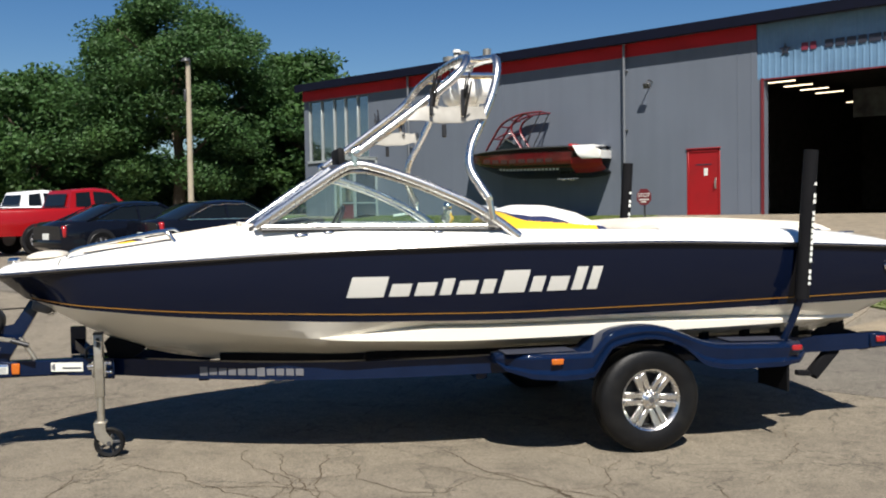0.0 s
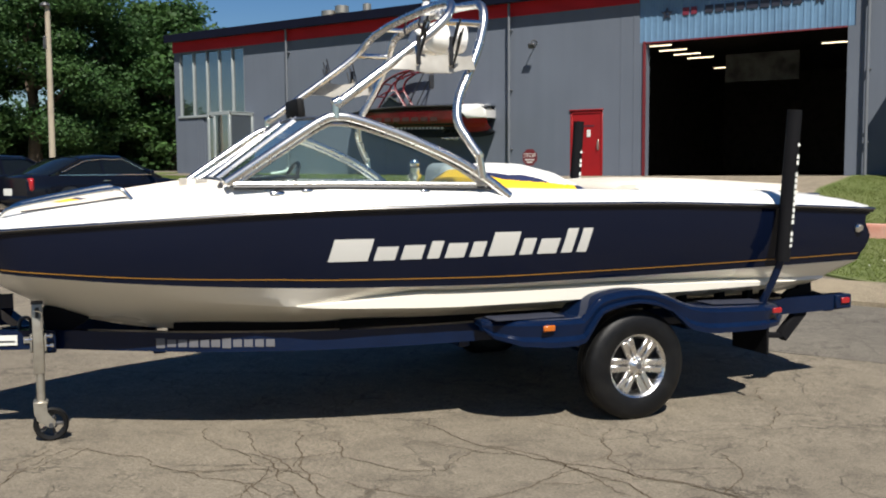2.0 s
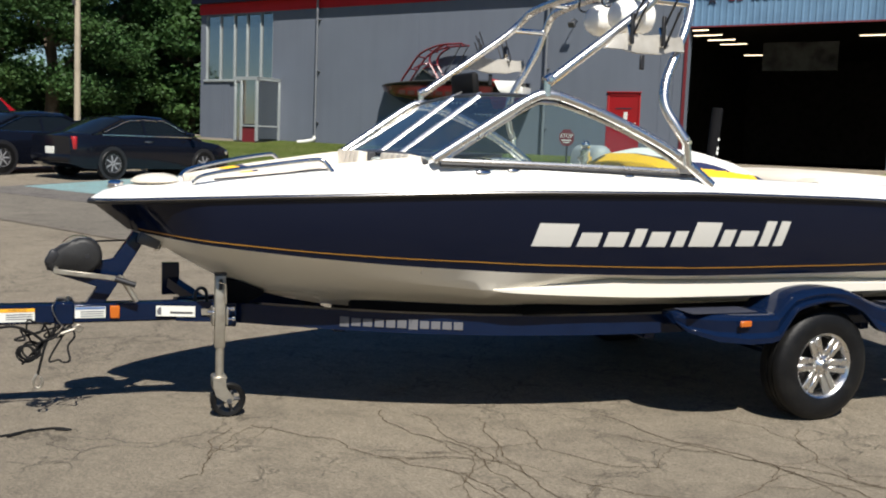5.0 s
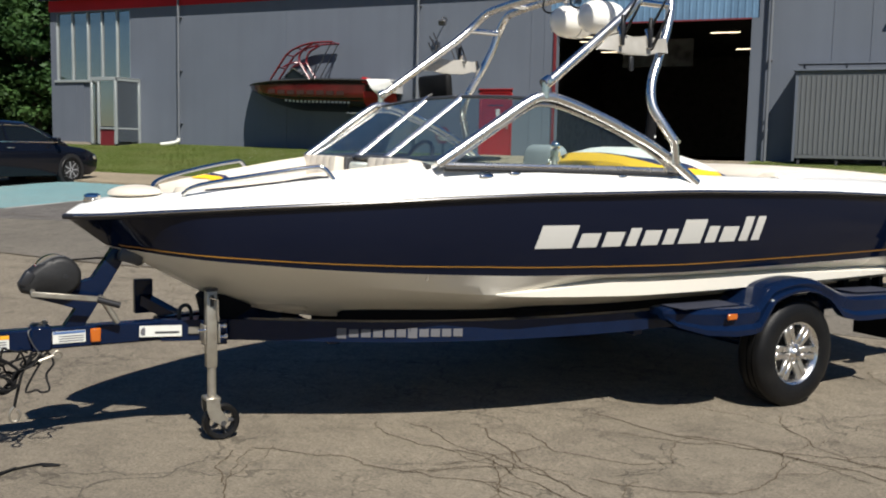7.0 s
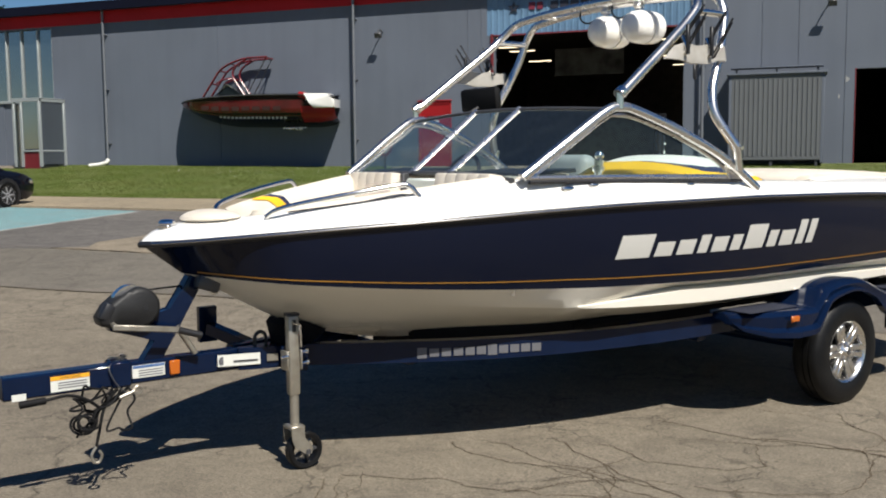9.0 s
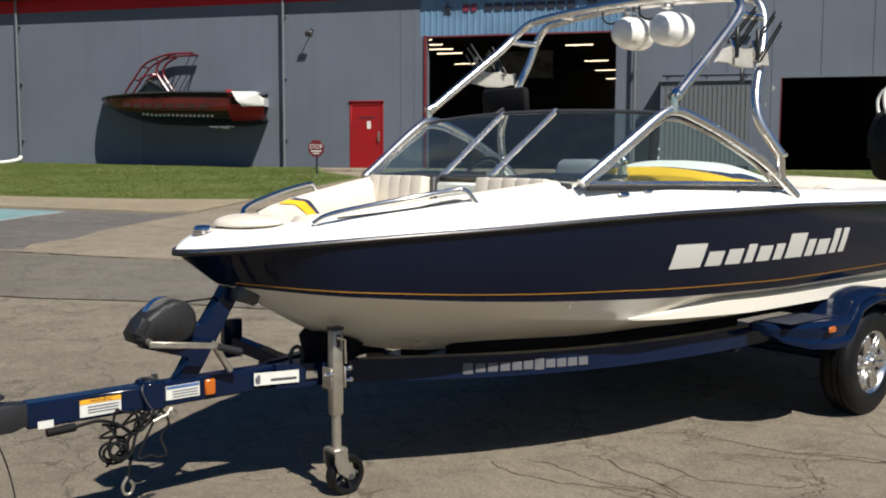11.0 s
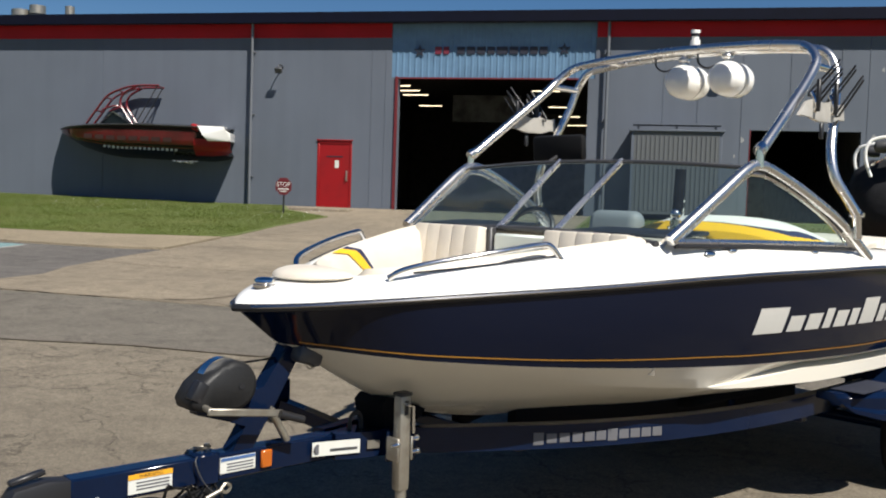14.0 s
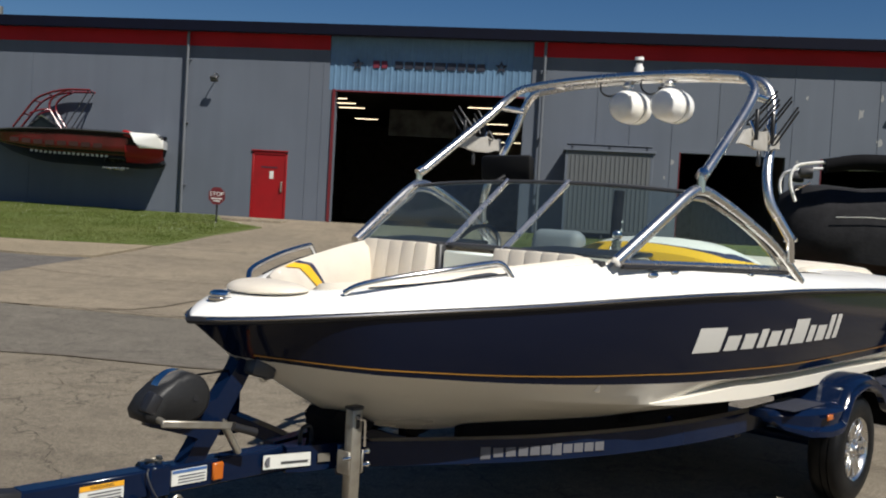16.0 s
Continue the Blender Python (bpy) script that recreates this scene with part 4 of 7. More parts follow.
# ---- deck ----
INY = ((0.42, 0.02), (0.45, 0.14), (0.52, 0.25), (0.65, 0.37), (0.85, 0.49), (1.1, 0.6), (1.35, 0.7), (1.62, 0.79), (2.2, 0.88), (3.2, 0.95), (3.6, 0.96), (4.3, 0.95))
FLOORZ = ((0.45, 1.13), (0.6, 1.06), (0.75, 1.0), (1.0, 0.92), (1.4, 0.86), (4.3, 0.85))
INZ = ((0.0, 1.23), (0.42, 1.275), (0.7, 1.315), (1.0, 1.36), (1.35, 1.41), (1.62, 1.445), (2.2, 1.445), (3.2, 1.41), (4.3, 1.385))


def deck_sec(x, inner, zi):
    """Side deck from the rail to its inner edge."""
    b, zs = half(x), zt(SHEER, x) + 0.012
    out = []
    for k in range(7):
        t = k / 6
        out.append((b + (inner - b) * t, zs + (zi - zs) * math.sin(t * math.pi / 2) ** 0.9))
    return out


bm = bmesh.new()
for sgn in (-1, 1):
    rows = []
    for x in [0.45, 0.5, 0.56, 0.65, 0.75, 0.85, 1.0, 1.15, 1.3, 1.45, 1.62, 1.9, 2.2, 2.6, 3.0, 3.4, 3.8, 4.3]:
        zi, yi = lerp_table(INZ, x), lerp_table(INY, x)
        sec = deck_sec(x, yi, zi) + [(yi - 0.03, zi - 0.015), (yi - 0.045, zi - 0.09), (yi - 0.06, lerp_table(FLOORZ, x))]
        rows.append([(x, sgn * y, z) for y, z in sec])
    loft(bm, rows)
# foredeck
rows = []
for x in [0.0, 0.03, 0.07, 0.12, 0.2, 0.3, 0.38, 0.45]:
    b, zs = half(x), zt(SHEER, x) + 0.012
    zc = lerp_table(((0, 1.172), (0.06, 1.215), (0.15, 1.245), (0.45, 1.285)), x)
    rows.append([(x, b * math.sin(math.pi / 2 * t), zs + (zc - zs) * math.cos(math.pi / 2 * t) ** 0.8) for t in [k / 6 for k in range(-6, 7)]])
loft(bm, rows)
# aft deck and engine cover
rows = []
for x in [4.3, 4.32, 4.45, 4.7, 5.0, 5.3, 5.55, 5.75, 5.9, 6.0, 6.02]:
    b, zs = half(x), zt(SHEER, x) + 0.012
    zc = lerp_table(((4.3, 1.385), (4.45, 1.40), (4.8, 1.405), (5.5, 1.365), (5.9, 1.315), (6.0, 1.29), (6.02, 1.25)), x)
    rows.append([(x + (0.1 * (1 - f * f) - 0.18) * max(x - 5.3, 0) / 0.7, b * f, zs + (zc - zs) * g) for f, g in ((-1, 0), (-0.96, 0.35), (-0.9, 0.62), (-0.8, 0.82), (-0.6, 1), (-0.3, 1.02), (0, 1.03), (0.3, 1.02), (0.6, 1), (0.8, 0.82), (0.9, 0.62), (0.96, 0.35), (1, 0))])
loft(bm, rows)
part("deck", bm, M["white"], boat, "glossy white deck moulding", smooth=50)
bm = bmesh.new()
rows = []
for x in [0.45, 0.6, 0.9, 1.3, 1.7, 2.4, 3.2, 4.3]:
    yi = lerp_table(INY, x) - 0.06
    zf = lerp_table(FLOORZ, x)
    rows.append([(x, -yi, zf + 0.01), (x, 0, zf), (x, yi, zf + 0.01)])
loft(bm, rows)
part("floor", bm, mat("boat_carpet", (0.35, 0.32, 0.27), 0.95, var=0.15, fine=150, bump=0.3), boat, "beige carpet floor")


def cushion(bm, rows):
    loft(bm, rows, closed=True)
    bm.faces.new(bm.verts[:len(rows[0])][::-1])
    bm.faces.new(bm.verts[-len(rows[0]):])
    return bm


# bow lounge: side cushions with coloured flashes, backrests, bow pad
for sgn, nm in ((-1, "lounge_cushion"), (1, "lounge_cushion")):
    bm = bmesh.new()
    rows = []
    for x in [0.5 + 0.05 * k for k in range(23)]:
        yi, zi, zf = lerp_table(INY, x) - 0.01, lerp_table(INZ, x), lerp_table(FLOORZ, x)
        sec = [(yi, zi - 0.05), (yi - 0.005, zi + 0.004), (yi - 0.04, zi + 0.022), (yi - 0.09, zi - 0.01), (yi - 0.13, zi - 0.12), (yi - 0.15, max(1.05, zf + 0.06)), (max(yi - 0.4, 0.02), max(1.02, zf + 0.05)), (max(yi - 0.4, 0.02), zf + 0.03), (yi - 0.03, zf + 0.03)]
        rows.append([(x, sgn * y, z) for y, z in sec])
    part(nm, cushion(bm, rows), M["cream"], boat, "cream vinyl bow lounge cushion", smooth=60)
    for a0, w0, w1, mm in ((0.0, 0.1, 0.035, "yellow"), (0.1, 0.055, 0.0, "navyvinyl")):
        bm = bmesh.new()
        rows = []
        for j in range(19):
            f = j / 18
            start = 0.72 + 0.4 * f ** 1.15 + 0.018 * math.sin(f * 5) + (a0 + (0.035 - 0.1) * f if a0 else 0)
            r = []
            for i in range(5):
                x = start + (w0 + (w1 - w0) * f) * i / 4
                yi, zi = lerp_table(INY, x) - 0.01, lerp_table(INZ, x)
                path = [(yi - 0.005, zi + 0.004), (yi - 0.04, zi + 0.022), (yi - 0.09, zi - 0.01), (yi - 0.13, zi - 0.12), (yi - 0.15, max(1.05, lerp_table(FLOORZ, x) + 0.06))]
                u = 1.15 + f * 2.849
                k = int(u)
                y = path[k][0] + (path[k + 1][0] - path[k][0]) * (u - k)
                z = path[k][1] + (path[k + 1][1] - path[k][1]) * (u - k)
                r.append((x, sgn * (y - 0.005), z + 0.005))
            rows.append(r)
        loft(bm, rows)
        part("flash", bm, M[mm], boat, mm.replace("vinyl", "") + " vinyl flash on the lounge", smooth=60)
sp = part("bow_speaker", lathe(bmesh.new(), [(0.0, 0.009), (0.009, 0.01), (0.012, 0.005), (0.03, 0.003), (0.034, 0.009), (0.04, 0.007), (0.042, -0.012)], (0, 0, 0), "Z", 24), M["white"], boat, "round white speaker in the lounge")
sp.data.transform(Matrix.Translation((0.672, 0.3, 1.284)) @ Matrix.Rotation(radians(58), 4, "X") @ Matrix.Rotation(radians(30), 4, "Y"))
for y0, y1 in ((-0.7, -0.22), (0.22, 0.7)):
    bm = bmesh.new()
    n = 5
    for k in range(n):
        a, b = y0 + (y1 - y0) * k / n, y0 + (y1 - y0) * (k + 1) / n
        box(bm, (1.565, (a + b) / 2, 1.24), (0.1, (b - a) + 0.006, 0.46), rot=(0, 8, 0), bevel=0.012, seg=2)
    part("backrest", bm, M["cream"], boat, "ribbed cream bow backrest")
bm = bmesh.new()
ball(bm, (0, 0, 0), 1.0, (0.125, 0.215, 0.038), 28, 12)
for v in bm.verts:
    x, y, z = v.co
    v.co = (0.33 + x + 1.1 * y * y, y, 1.276 + (z if z > 0 else z * 0.5) + 0.06 * (x + 1.1 * y * y))
part("bow_pad", bm, M["cream"], boat, "padded cream bow bolster", smooth=60)
bm = bmesh.new()
lathe(bm, [(0.0, 0.042), (0.026, 0.04), (0.04, 0.032), (0.042, 0.024), (0.038, 0.021), (0.038, 0.014), (0.045, 0.011), (0.045, 0.0)], (0.13, 0, 1.232), "Z", 20)
part("bow_light", bm, M["chrome"], boat, "chrome domed bow light")
for sgn in (-1, 1):
    def rp(x, h, i=0.03):
        return (x, sgn * (lerp_table(INY, x) + i), lerp_table(INZ, x) + h)
    part("grab_rail", tube(bmesh.new(), [rp(0.5, -0.005, 0.1), rp(0.535, 0.024, 0.1), rp(0.63, 0.04, 0.075), rp(0.85, 0.052, 0.05), rp(1.05, 0.056, 0.03), rp(1.11, 0.045, 0.03), rp(1.16, -0.02, 0.03)], 0.0125, 10), M["chrome"], boat, "polished bow grab rail")
    part("grab_strip", tube(bmesh.new(), [rp(0.6, 0.003), rp(0.8, 0.003), rp(1.0, 0.003), rp(1.14, 0.003)], 0.004, 6), M["black"], boat, "black toe strip")

part("walkway_door", box(bmesh.new(), (1.63, 0.0, 1.15), (0.03, 0.36, 0.58), bevel=0.012), mat("pale_green_door", (0.8, 0.86, 0.78), 0.35, var=0.03), boat, "pale green walk-through door")
for y in (-0.2, 0.2):
    part("door_post", box(bmesh.new(), (1.625, y, 1.17), (0.05, 0.035, 0.6), bevel=0.008), M["dgrey"], boat, "grey door post")

# consoles and dash
bm = bmesh.new()
for y0, y1 in ((-0.84, -0.2), (0.2, 0.84)):
    rows = [[(x, y, z) for y in (y0, (y0 + y1) / 2, y1)] for x, z in ((1.6, 0.86), (1.62, 1.42), (1.68, 1.46), (1.95, 1.47), (2.05, 1.42), (2.12, 1.3), (2.1, 0.86))]
    loft(bm, rows)
part("console", bm, M["cream"], boat, "moulded console and dash")
bm = bmesh.new()
for y0, y1 in ((-0.82, -0.22), (0.22, 0.82)):
    box(bm, (1.86, (y0 + y1) / 2, 1.475), (0.36, y1 - y0, 0.02), rot=(0, -3, 0), bevel=0.008)
part("dash_top", bm, M["black"], boat, "black anti-glare dash top")
part("steering_wheel", (lambda b: (tube(b, [(2.25 + 0.07 * math.cos(a), 0.5 + 0.17 * math.sin(a), 1.42 + 0.15 * math.cos(a)) for a in [k * math.pi / 10 for k in range(20)]] + [(2.32, 0.5, 1.57)], 0.014, 8), cyl(b, (2.1, 0.5, 1.36), (2.25, 0.5, 1.42), 0.025), box(b, (2.25, 0.5, 1.42), (0.03, 0.3, 0.03)))[0])(bmesh.new()), M["black"], boat, "black steering wheel")
for x, y in ((2.62, 0.5), (2.5, -0.5)):
    bm = bmesh.new()
    box(bm, (x + 0.22, y, 1.19), (0.12, 0.5, 0.42), rot=(0, 10, 0), bevel=0.05, seg=3)
    box(bm, (x, y, 1.06), (0.5, 0.5, 0.16), bevel=0.05, seg=3)
    part("bucket_seat", bm, M["cream"], boat, "cream vinyl helm seat", smooth=60)
part("tow_pylon", (lambda b: (cyl(b, (3.0, 0, 0.85), (3.0, 0, 1.53), 0.032), ball(b, (3.0, 0, 1.56), 0.032), cyl(b, (3.0, 0, 1.46), (3.0, 0, 1.49), 0.045))[0])(bmesh.new()), M["chrome"], boat, "chrome tow pylon")

# rear sun cushion with coloured sweep
def sunpad(x, f):
    top = lerp_table(((3.24, 1.36), (3.28, 1.47), (3.36, 1.53), (3.5, 1.563), (3.68, 1.557), (3.85, 1.515), (3.98, 1.44), (4.06, 1.37)), x)
    e = 1 - abs(f) ** 2.8
    return top if abs(f) < 0.2 else 1.33 + (top - 1.33) * max(e, 0) ** 0.6


PW = 0.64
XP = [3.24 + 0.82 * (k / 280) ** 1.3 for k in range(281)]
FP = [k / 90 for k in range(-90, 91)]
bm = bmesh.new()
loft(bm, [[(x, PW * f, sunpad(x, f)) for f in FP] for x in XP])
for f in bm.faces:
    c = f.calc_center_median()
    u = (c.x - 3.28) / 0.62
    taper = min(max((0.0 - c.y) / 0.55, 0), 1) ** 1.4
    edge = max(1.538 - 0.155 * u - 0.055 * taper, 1.33 + 0.135 * min(max((-0.2 - c.y) / 0.3, 0), 1) - 0.05 * u)
    navy = 0.04 * math.sin(math.pi * min(max((u - 0.08) / 0.62, 0), 1)) ** 0.7 * min(max((0.1 - c.y) / 0.4, 0), 1)
    f.material_index = 1 if c.z < edge and u < 1 else (2 if c.z < edge + navy else 0)
part("sun_cushion", bm, [M["padwhite"], M["yellow"], M["navyvinyl"]], boat, "white rear sun cushion with yellow and navy sweeps", smooth=60)

# long low cushion on the aft deck
bm = bmesh.new()
rows = []
for x in [4.12, 4.13, 4.16, 4.2, 4.4, 4.7, 5.0, 5.3, 5.5, 5.58, 5.62, 5.63]:
    e = min((x - 4.12) / 0.08, (5.63 - x) / 0.13, 1) ** 0.5
    zb = lerp_table(((4.1, 1.375), (4.45, 1.395), (4.8, 1.4), (5.5, 1.36), (5.7, 1.34)), x)
    zt_ = zb + 0.05 * e
    rows.append([(x, y, z) for y, z in ((-0.66, zb), (-0.66, zt_ - 0.018 * e), (-0.635, zt_ - 0.004 * e), (-0.3, zt_ + 0.006), (0, zt_ + 0.008), (0.3, zt_ + 0.006), (0.635, zt_ - 0.004 * e), (0.66, zt_ - 0.018 * e), (0.66, zb))])
part("aft_pad", cushion(bm, rows), M["cream"], boat, "long beige vinyl aft cushion", smooth=60)
# pale cushion; the tinted panes' dimming is put into its grey
part("seat_bolster", box(bmesh.new(), (3.5, 0.8, 1.43), (0.16, 0.42, 0.28), rot=(0, 8, 0), bevel=0.075, seg=5), mat("dimmed_seat_vinyl", (0.24, 0.26, 0.27), 0.6, var=0.1, fine=90), boat, "rounded seat bolster, greyed as if behind tinted glass")
# deck fittings
for x, f, r in ((1.89, 0.42, 0.045), (2.05, 0.48, 0.034), (2.7, 0.46, 0.03)):
    sec = deck_sec(x, lerp_table(INY, x), lerp_table(INZ, x))
    k = int(f * 6)
    (ya, za), (yb_, zb_) = sec[k], sec[k + 1]
    f = f * 6 - k
    tilt = math.degrees(math.atan2(zb_ - za, ya - yb_))
    bm = bmesh.new()
    ball(bm, (0, 0, 0), 1.0, (r, r * 0.4, 0.012), 16, 8)
    bmesh.ops.transform(bm, matrix=pose(x, -(ya + (yb_ - ya) * f), za + (zb_ - za) * f + 0.004, tilt, 0, 0), verts=bm.verts[:])
    part("deck_fitting", bm, M["chrome"], boat, "small chrome deck fitting")
for x, y in ((5.35, -0.85), (5.72, -0.7)):
    bm = bmesh.new()
    box(bm, (x, y, 1.36 - (x - 5.3) * 0.07), (0.12, 0.03, 0.02), bevel=0.008)
    part("cleat", bm, M["chrome"], boat, "chrome stern cleat")
bm = bmesh.new()
lathe(bm, [(0.0, -0.02), (0.02, -0.02), (0.032, -0.008), (0.034, 0.0)], (5.72, -side_y(5.72, 1.12) - 0.004, 1.12), "Y", 14)
part("drain", bm, M["chrome"], boat, "round chrome through-hull outlet")

# ---- windscreen ----
def ws_base(y):
    return Vector((1.665 - 0.06 * abs(y / 0.8) ** 3, y, 1.468 - 0.03 * (abs(y) / 0.8) ** 2))


def ws_top(y):
    return Vector((2.15 + 0.03 * (abs(y) / 0.92) ** 2, y, 1.832 - 0.035 * (abs(y) / 0.92) ** 2))


ws = boat
YW = [-0.82, -0.6, -0.4, -0.19, 0.0, 0.19, 0.4, 0.6, 0.82]
for a, b in ((-0.82, -0.19), (-0.19, 0.19), (0.19, 0.82)):
    bm = bmesh.new()
    rows = []
    for k in range(7):
        y = a + (b - a) * k / 6
        p, q = ws_base(y), ws_top(y * 1.1)
        rows.append([tuple(p + (q - p) * t) for t in (0, 0.5, 1)])
    loft(bm, rows)
    g = part("front_pane", bm, M["glass"], boat, "tinted front windscreen pane", smooth=60)
    g.visible_shadow = False
part("windscreen_base", tube(bmesh.new(), [ws_base(y) for y in YW], 0.016, 8), M["dgrey"], boat, "dark windscreen base strip")
part("windscreen_top", tube(bmesh.new(), [ws_top(y * 1.13) for y in YW], 0.011, 8), M["dgrey"], boat, "dark windscreen top rail")
for y in (-0.19, 0.19):
    p, q = ws_base(y), ws_top(y * 1.1)
    part("strut", tube(bmesh.new(), [p - (q - p) * 0.02, q + (q - p) * 0.02], 0.016, 8, smooth=False), M["alu"], boat, "polished windscreen strut")
for sgn in (-1, 1):
    arch = [(1.625, 0.867, 1.452), (1.74, 0.883, 1.528), (1.95, 0.915, 1.67), (2.13, 0.935, 1.785), (2.22, 0.945, 1.81), (2.34, 0.955, 1.79), (2.6, 0.985, 1.70), (2.88, 1.025, 1.575), (3.06, 1.05, 1.465), (3.19, 1.075, 1.365)]
    part("side_arch", tube(bmesh.new(), [(x, sgn * y, z) for x, y, z in arch], 0.027, 12), M["alu"], boat, "thick polished windscreen arch")
    inner = [(1.66, 0.872, 1.437), (1.95, 0.912, 1.635), (2.14, 0.932, 1.755), (2.22, 0.94, 1.772), (2.34, 0.95, 1.755), (2.6, 0.978, 1.67), (2.86, 1.016, 1.55), (3.08, 1.045, 1.41)]
    part("inner_frame", tube(bmesh.new(), [(x, sgn * (y - 0.008), z) for x, y, z in inner], 0.014, 8), M["alu"], boat, "inner windscreen frame")
    gas = [((xa + xb) / 2, (ya + yb_) / 2 + 0.004, (za + zb_) / 2) for (xa, ya, za), (xb, yb_, zb_) in zip(arch[1:], [inner[0]] + inner + [inner[-1]])]
    part("arch_gasket", tube(bmesh.new(), [(x, sgn * y, z) for x, y, z in gas[2:-1]], 0.01, 6), M["black"], boat, "black arch gasket")
    bm = bmesh.new()
    pts = [Vector((x, sgn * (y - 0.01), z)) for x, y, z in curve_pts(inner, 4)]
    rows = [[tuple(p), (p.x, sgn * (0.875 + (p.x - 1.66) * 0.125), 1.45 - (p.x - 1.66) * 0.011)] for p in pts]
    loft(bm, rows)
    g = part("side_pane", bm, M["sideglass"], boat, "tinted side windscreen pane", smooth=60)
    g.visible_shadow = False
    part("side_sill", tube(bmesh.new(), [(1.66, sgn * 0.875, 1.45), (2.3, sgn * 0.95, 1.446), (3.08, sgn * 1.04, 1.434)], 0.014, 8), M["alu"], boat, "aluminium side sill")
    part("sill_gasket", tube(bmesh.new(), [(1.66, sgn * 0.88, 1.432), (2.3, sgn * 0.952, 1.427), (3.1, sgn * 1.042, 1.413)], 0.013, 8), M["black"], boat, "black sill gasket")
mir = part("mirror", (lambda b: box(b, (2.27, 0.31, 1.915), (0.055, 0.37, 0.15), rot=(0, -6, 0), bevel=0.025, seg=2))(bmesh.new()), M["matte"], boat, "wide black driver's mirror")
part("mirror_stem", cyl(bmesh.new(), (2.16, 0.31, 1.82), (2.26, 0.31, 1.87), 0.012), M["black"], mir)

# ---- tower ----
FRONT = [(2.21, 0.955, 1.87), (2.38, 0.94, 1.995), (2.6, 0.92, 2.155), (2.8, 0.895, 2.305), (2.9, 0.87, 2.4), (2.95, 0.79, 2.475), (2.965, 0.66, 2.5), (2.975, 0.4, 2.52), (2.985, 0, 2.53)]
REAR = [(2.995, 1.085, 1.6), (2.95, 1.05, 1.68), (2.905, 1.0, 1.79), (2.925, 0.965, 1.92), (3.0, 0.935, 2.07), (3.075, 0.905, 2.23), (3.12, 0.875, 2.38), (3.135, 0.8, 2.475), (3.135, 0.66, 2.5), (3.13, 0.4, 2.52), (3.125, 0, 2.53)]
for nm, L_ in (("front_hoop", FRONT), ("rear_hoop", REAR)):
    full = [(x, -y, z) for x, y, z in L_] + L_[:-1][::-1]
    part(nm, tube(bmesh.new(), full, 0.026, 12), M["alu"], boat, "polished tower hoop")
for sgn in (-1, 1):
    part("tower_foot", (lambda b: (cyl(b, (2.21, sgn * 0.955, 1.8), (2.21, sgn * 0.955, 1.89), 0.02), cyl(b, (2.195, sgn * 0.955, 1.875), (2.235, sgn * 0.95, 1.9), 0.027), cyl(b, (2.215, sgn * 0.925, 1.888), (2.215, sgn * 0.985, 1.888), 0.011, seg=8))[0])(bmesh.new()), M["chrome"], boat, "hinged tower foot")
    part("tower_foot", (lambda b: (cyl(b, (3.02, sgn * 1.085, 1.47), (2.995, sgn * 1.085, 1.62), 0.022), cyl(b, (3.0, sgn * 1.05, 1.595), (3.0, sgn * 1.12, 1.595), 0.012, seg=8))[0])(bmesh.new()), M["chrome"], boat, "hinged tower foot")
    part("cross_tube", cyl(bmesh.new(), (2.86, sgn * 0.88, 2.36), (3.12, sgn * 0.88, 2.36), 0.02), M["chrome"], boat)
    part("cross_tube", cyl(bmesh.new(), (2.97, sgn * 0.55, 2.51), (3.13, sgn * 0.55, 2.51), 0.018), M["chrome"], boat)
    # board rack: plate with forks
    rk = part("rack_plate", prism(bmesh.new(), [(2.52, 2.07), (2.6, 2.145), (2.68, 2.165), (2.76, 2.15), (2.86, 2.165), (2.95, 2.15), (3.0, 2.165), (3.02, 2.08), (2.95, 2.085), (2.88, 2.06), (2.72, 2.055), (2.63, 2.075)], sgn * 0.965, sgn * 0.985, bevel=0.003), M["rackplate"], boat, "shaped matt aluminium board rack")
    for x, pins in ((2.67, ((0.955, 2.19, 1.095, 2.335), (0.985, 2.14, 1.11, 2.29))), (2.865, ((0.95, 2.15, 1.09, 2.33), (1.01, 2.1, 1.13, 2.275)))):
        for y0, z0, y1, z1 in pins:
            n = Vector((0, z1 - z0, -(y1 - y0))).normalized() * 0.013
            a, b = Vector((0, y0, z0)), Vector((0, y1, z1))
            d = (b - a).normalized() * 0.012
            P = [b + n, a + n, a - d, a - n, b - n + d]
            part("fork", tube(bmesh.new(), [(x + 0.006 * q, sgn * p.y, p.z) for q, p in enumerate(P)], 0.0055, 6, smooth=False), M["black"], rk, "black bent-wire fork")
        part("fork_arm", tube(bmesh.new(), [(x, sgn * 0.985, 2.1), (x, sgn * 1.0, 2.13), (x, sgn * 0.97, 2.2)], 0.011, 8), M["chrome"], rk, "polished fork arm")
        part("strap", box(bmesh.new(), (x, sgn * 1.005, 2.18), (0.022, 0.02, 0.16), bevel=0.004), M["black"], rk, "black retaining strap")
    part("strap_end", box(bmesh.new(), (2.75, sgn * 0.99, 2.01), (0.028, 0.016, 0.08), bevel=0.005), M["black"], rk, "hanging black strap end")
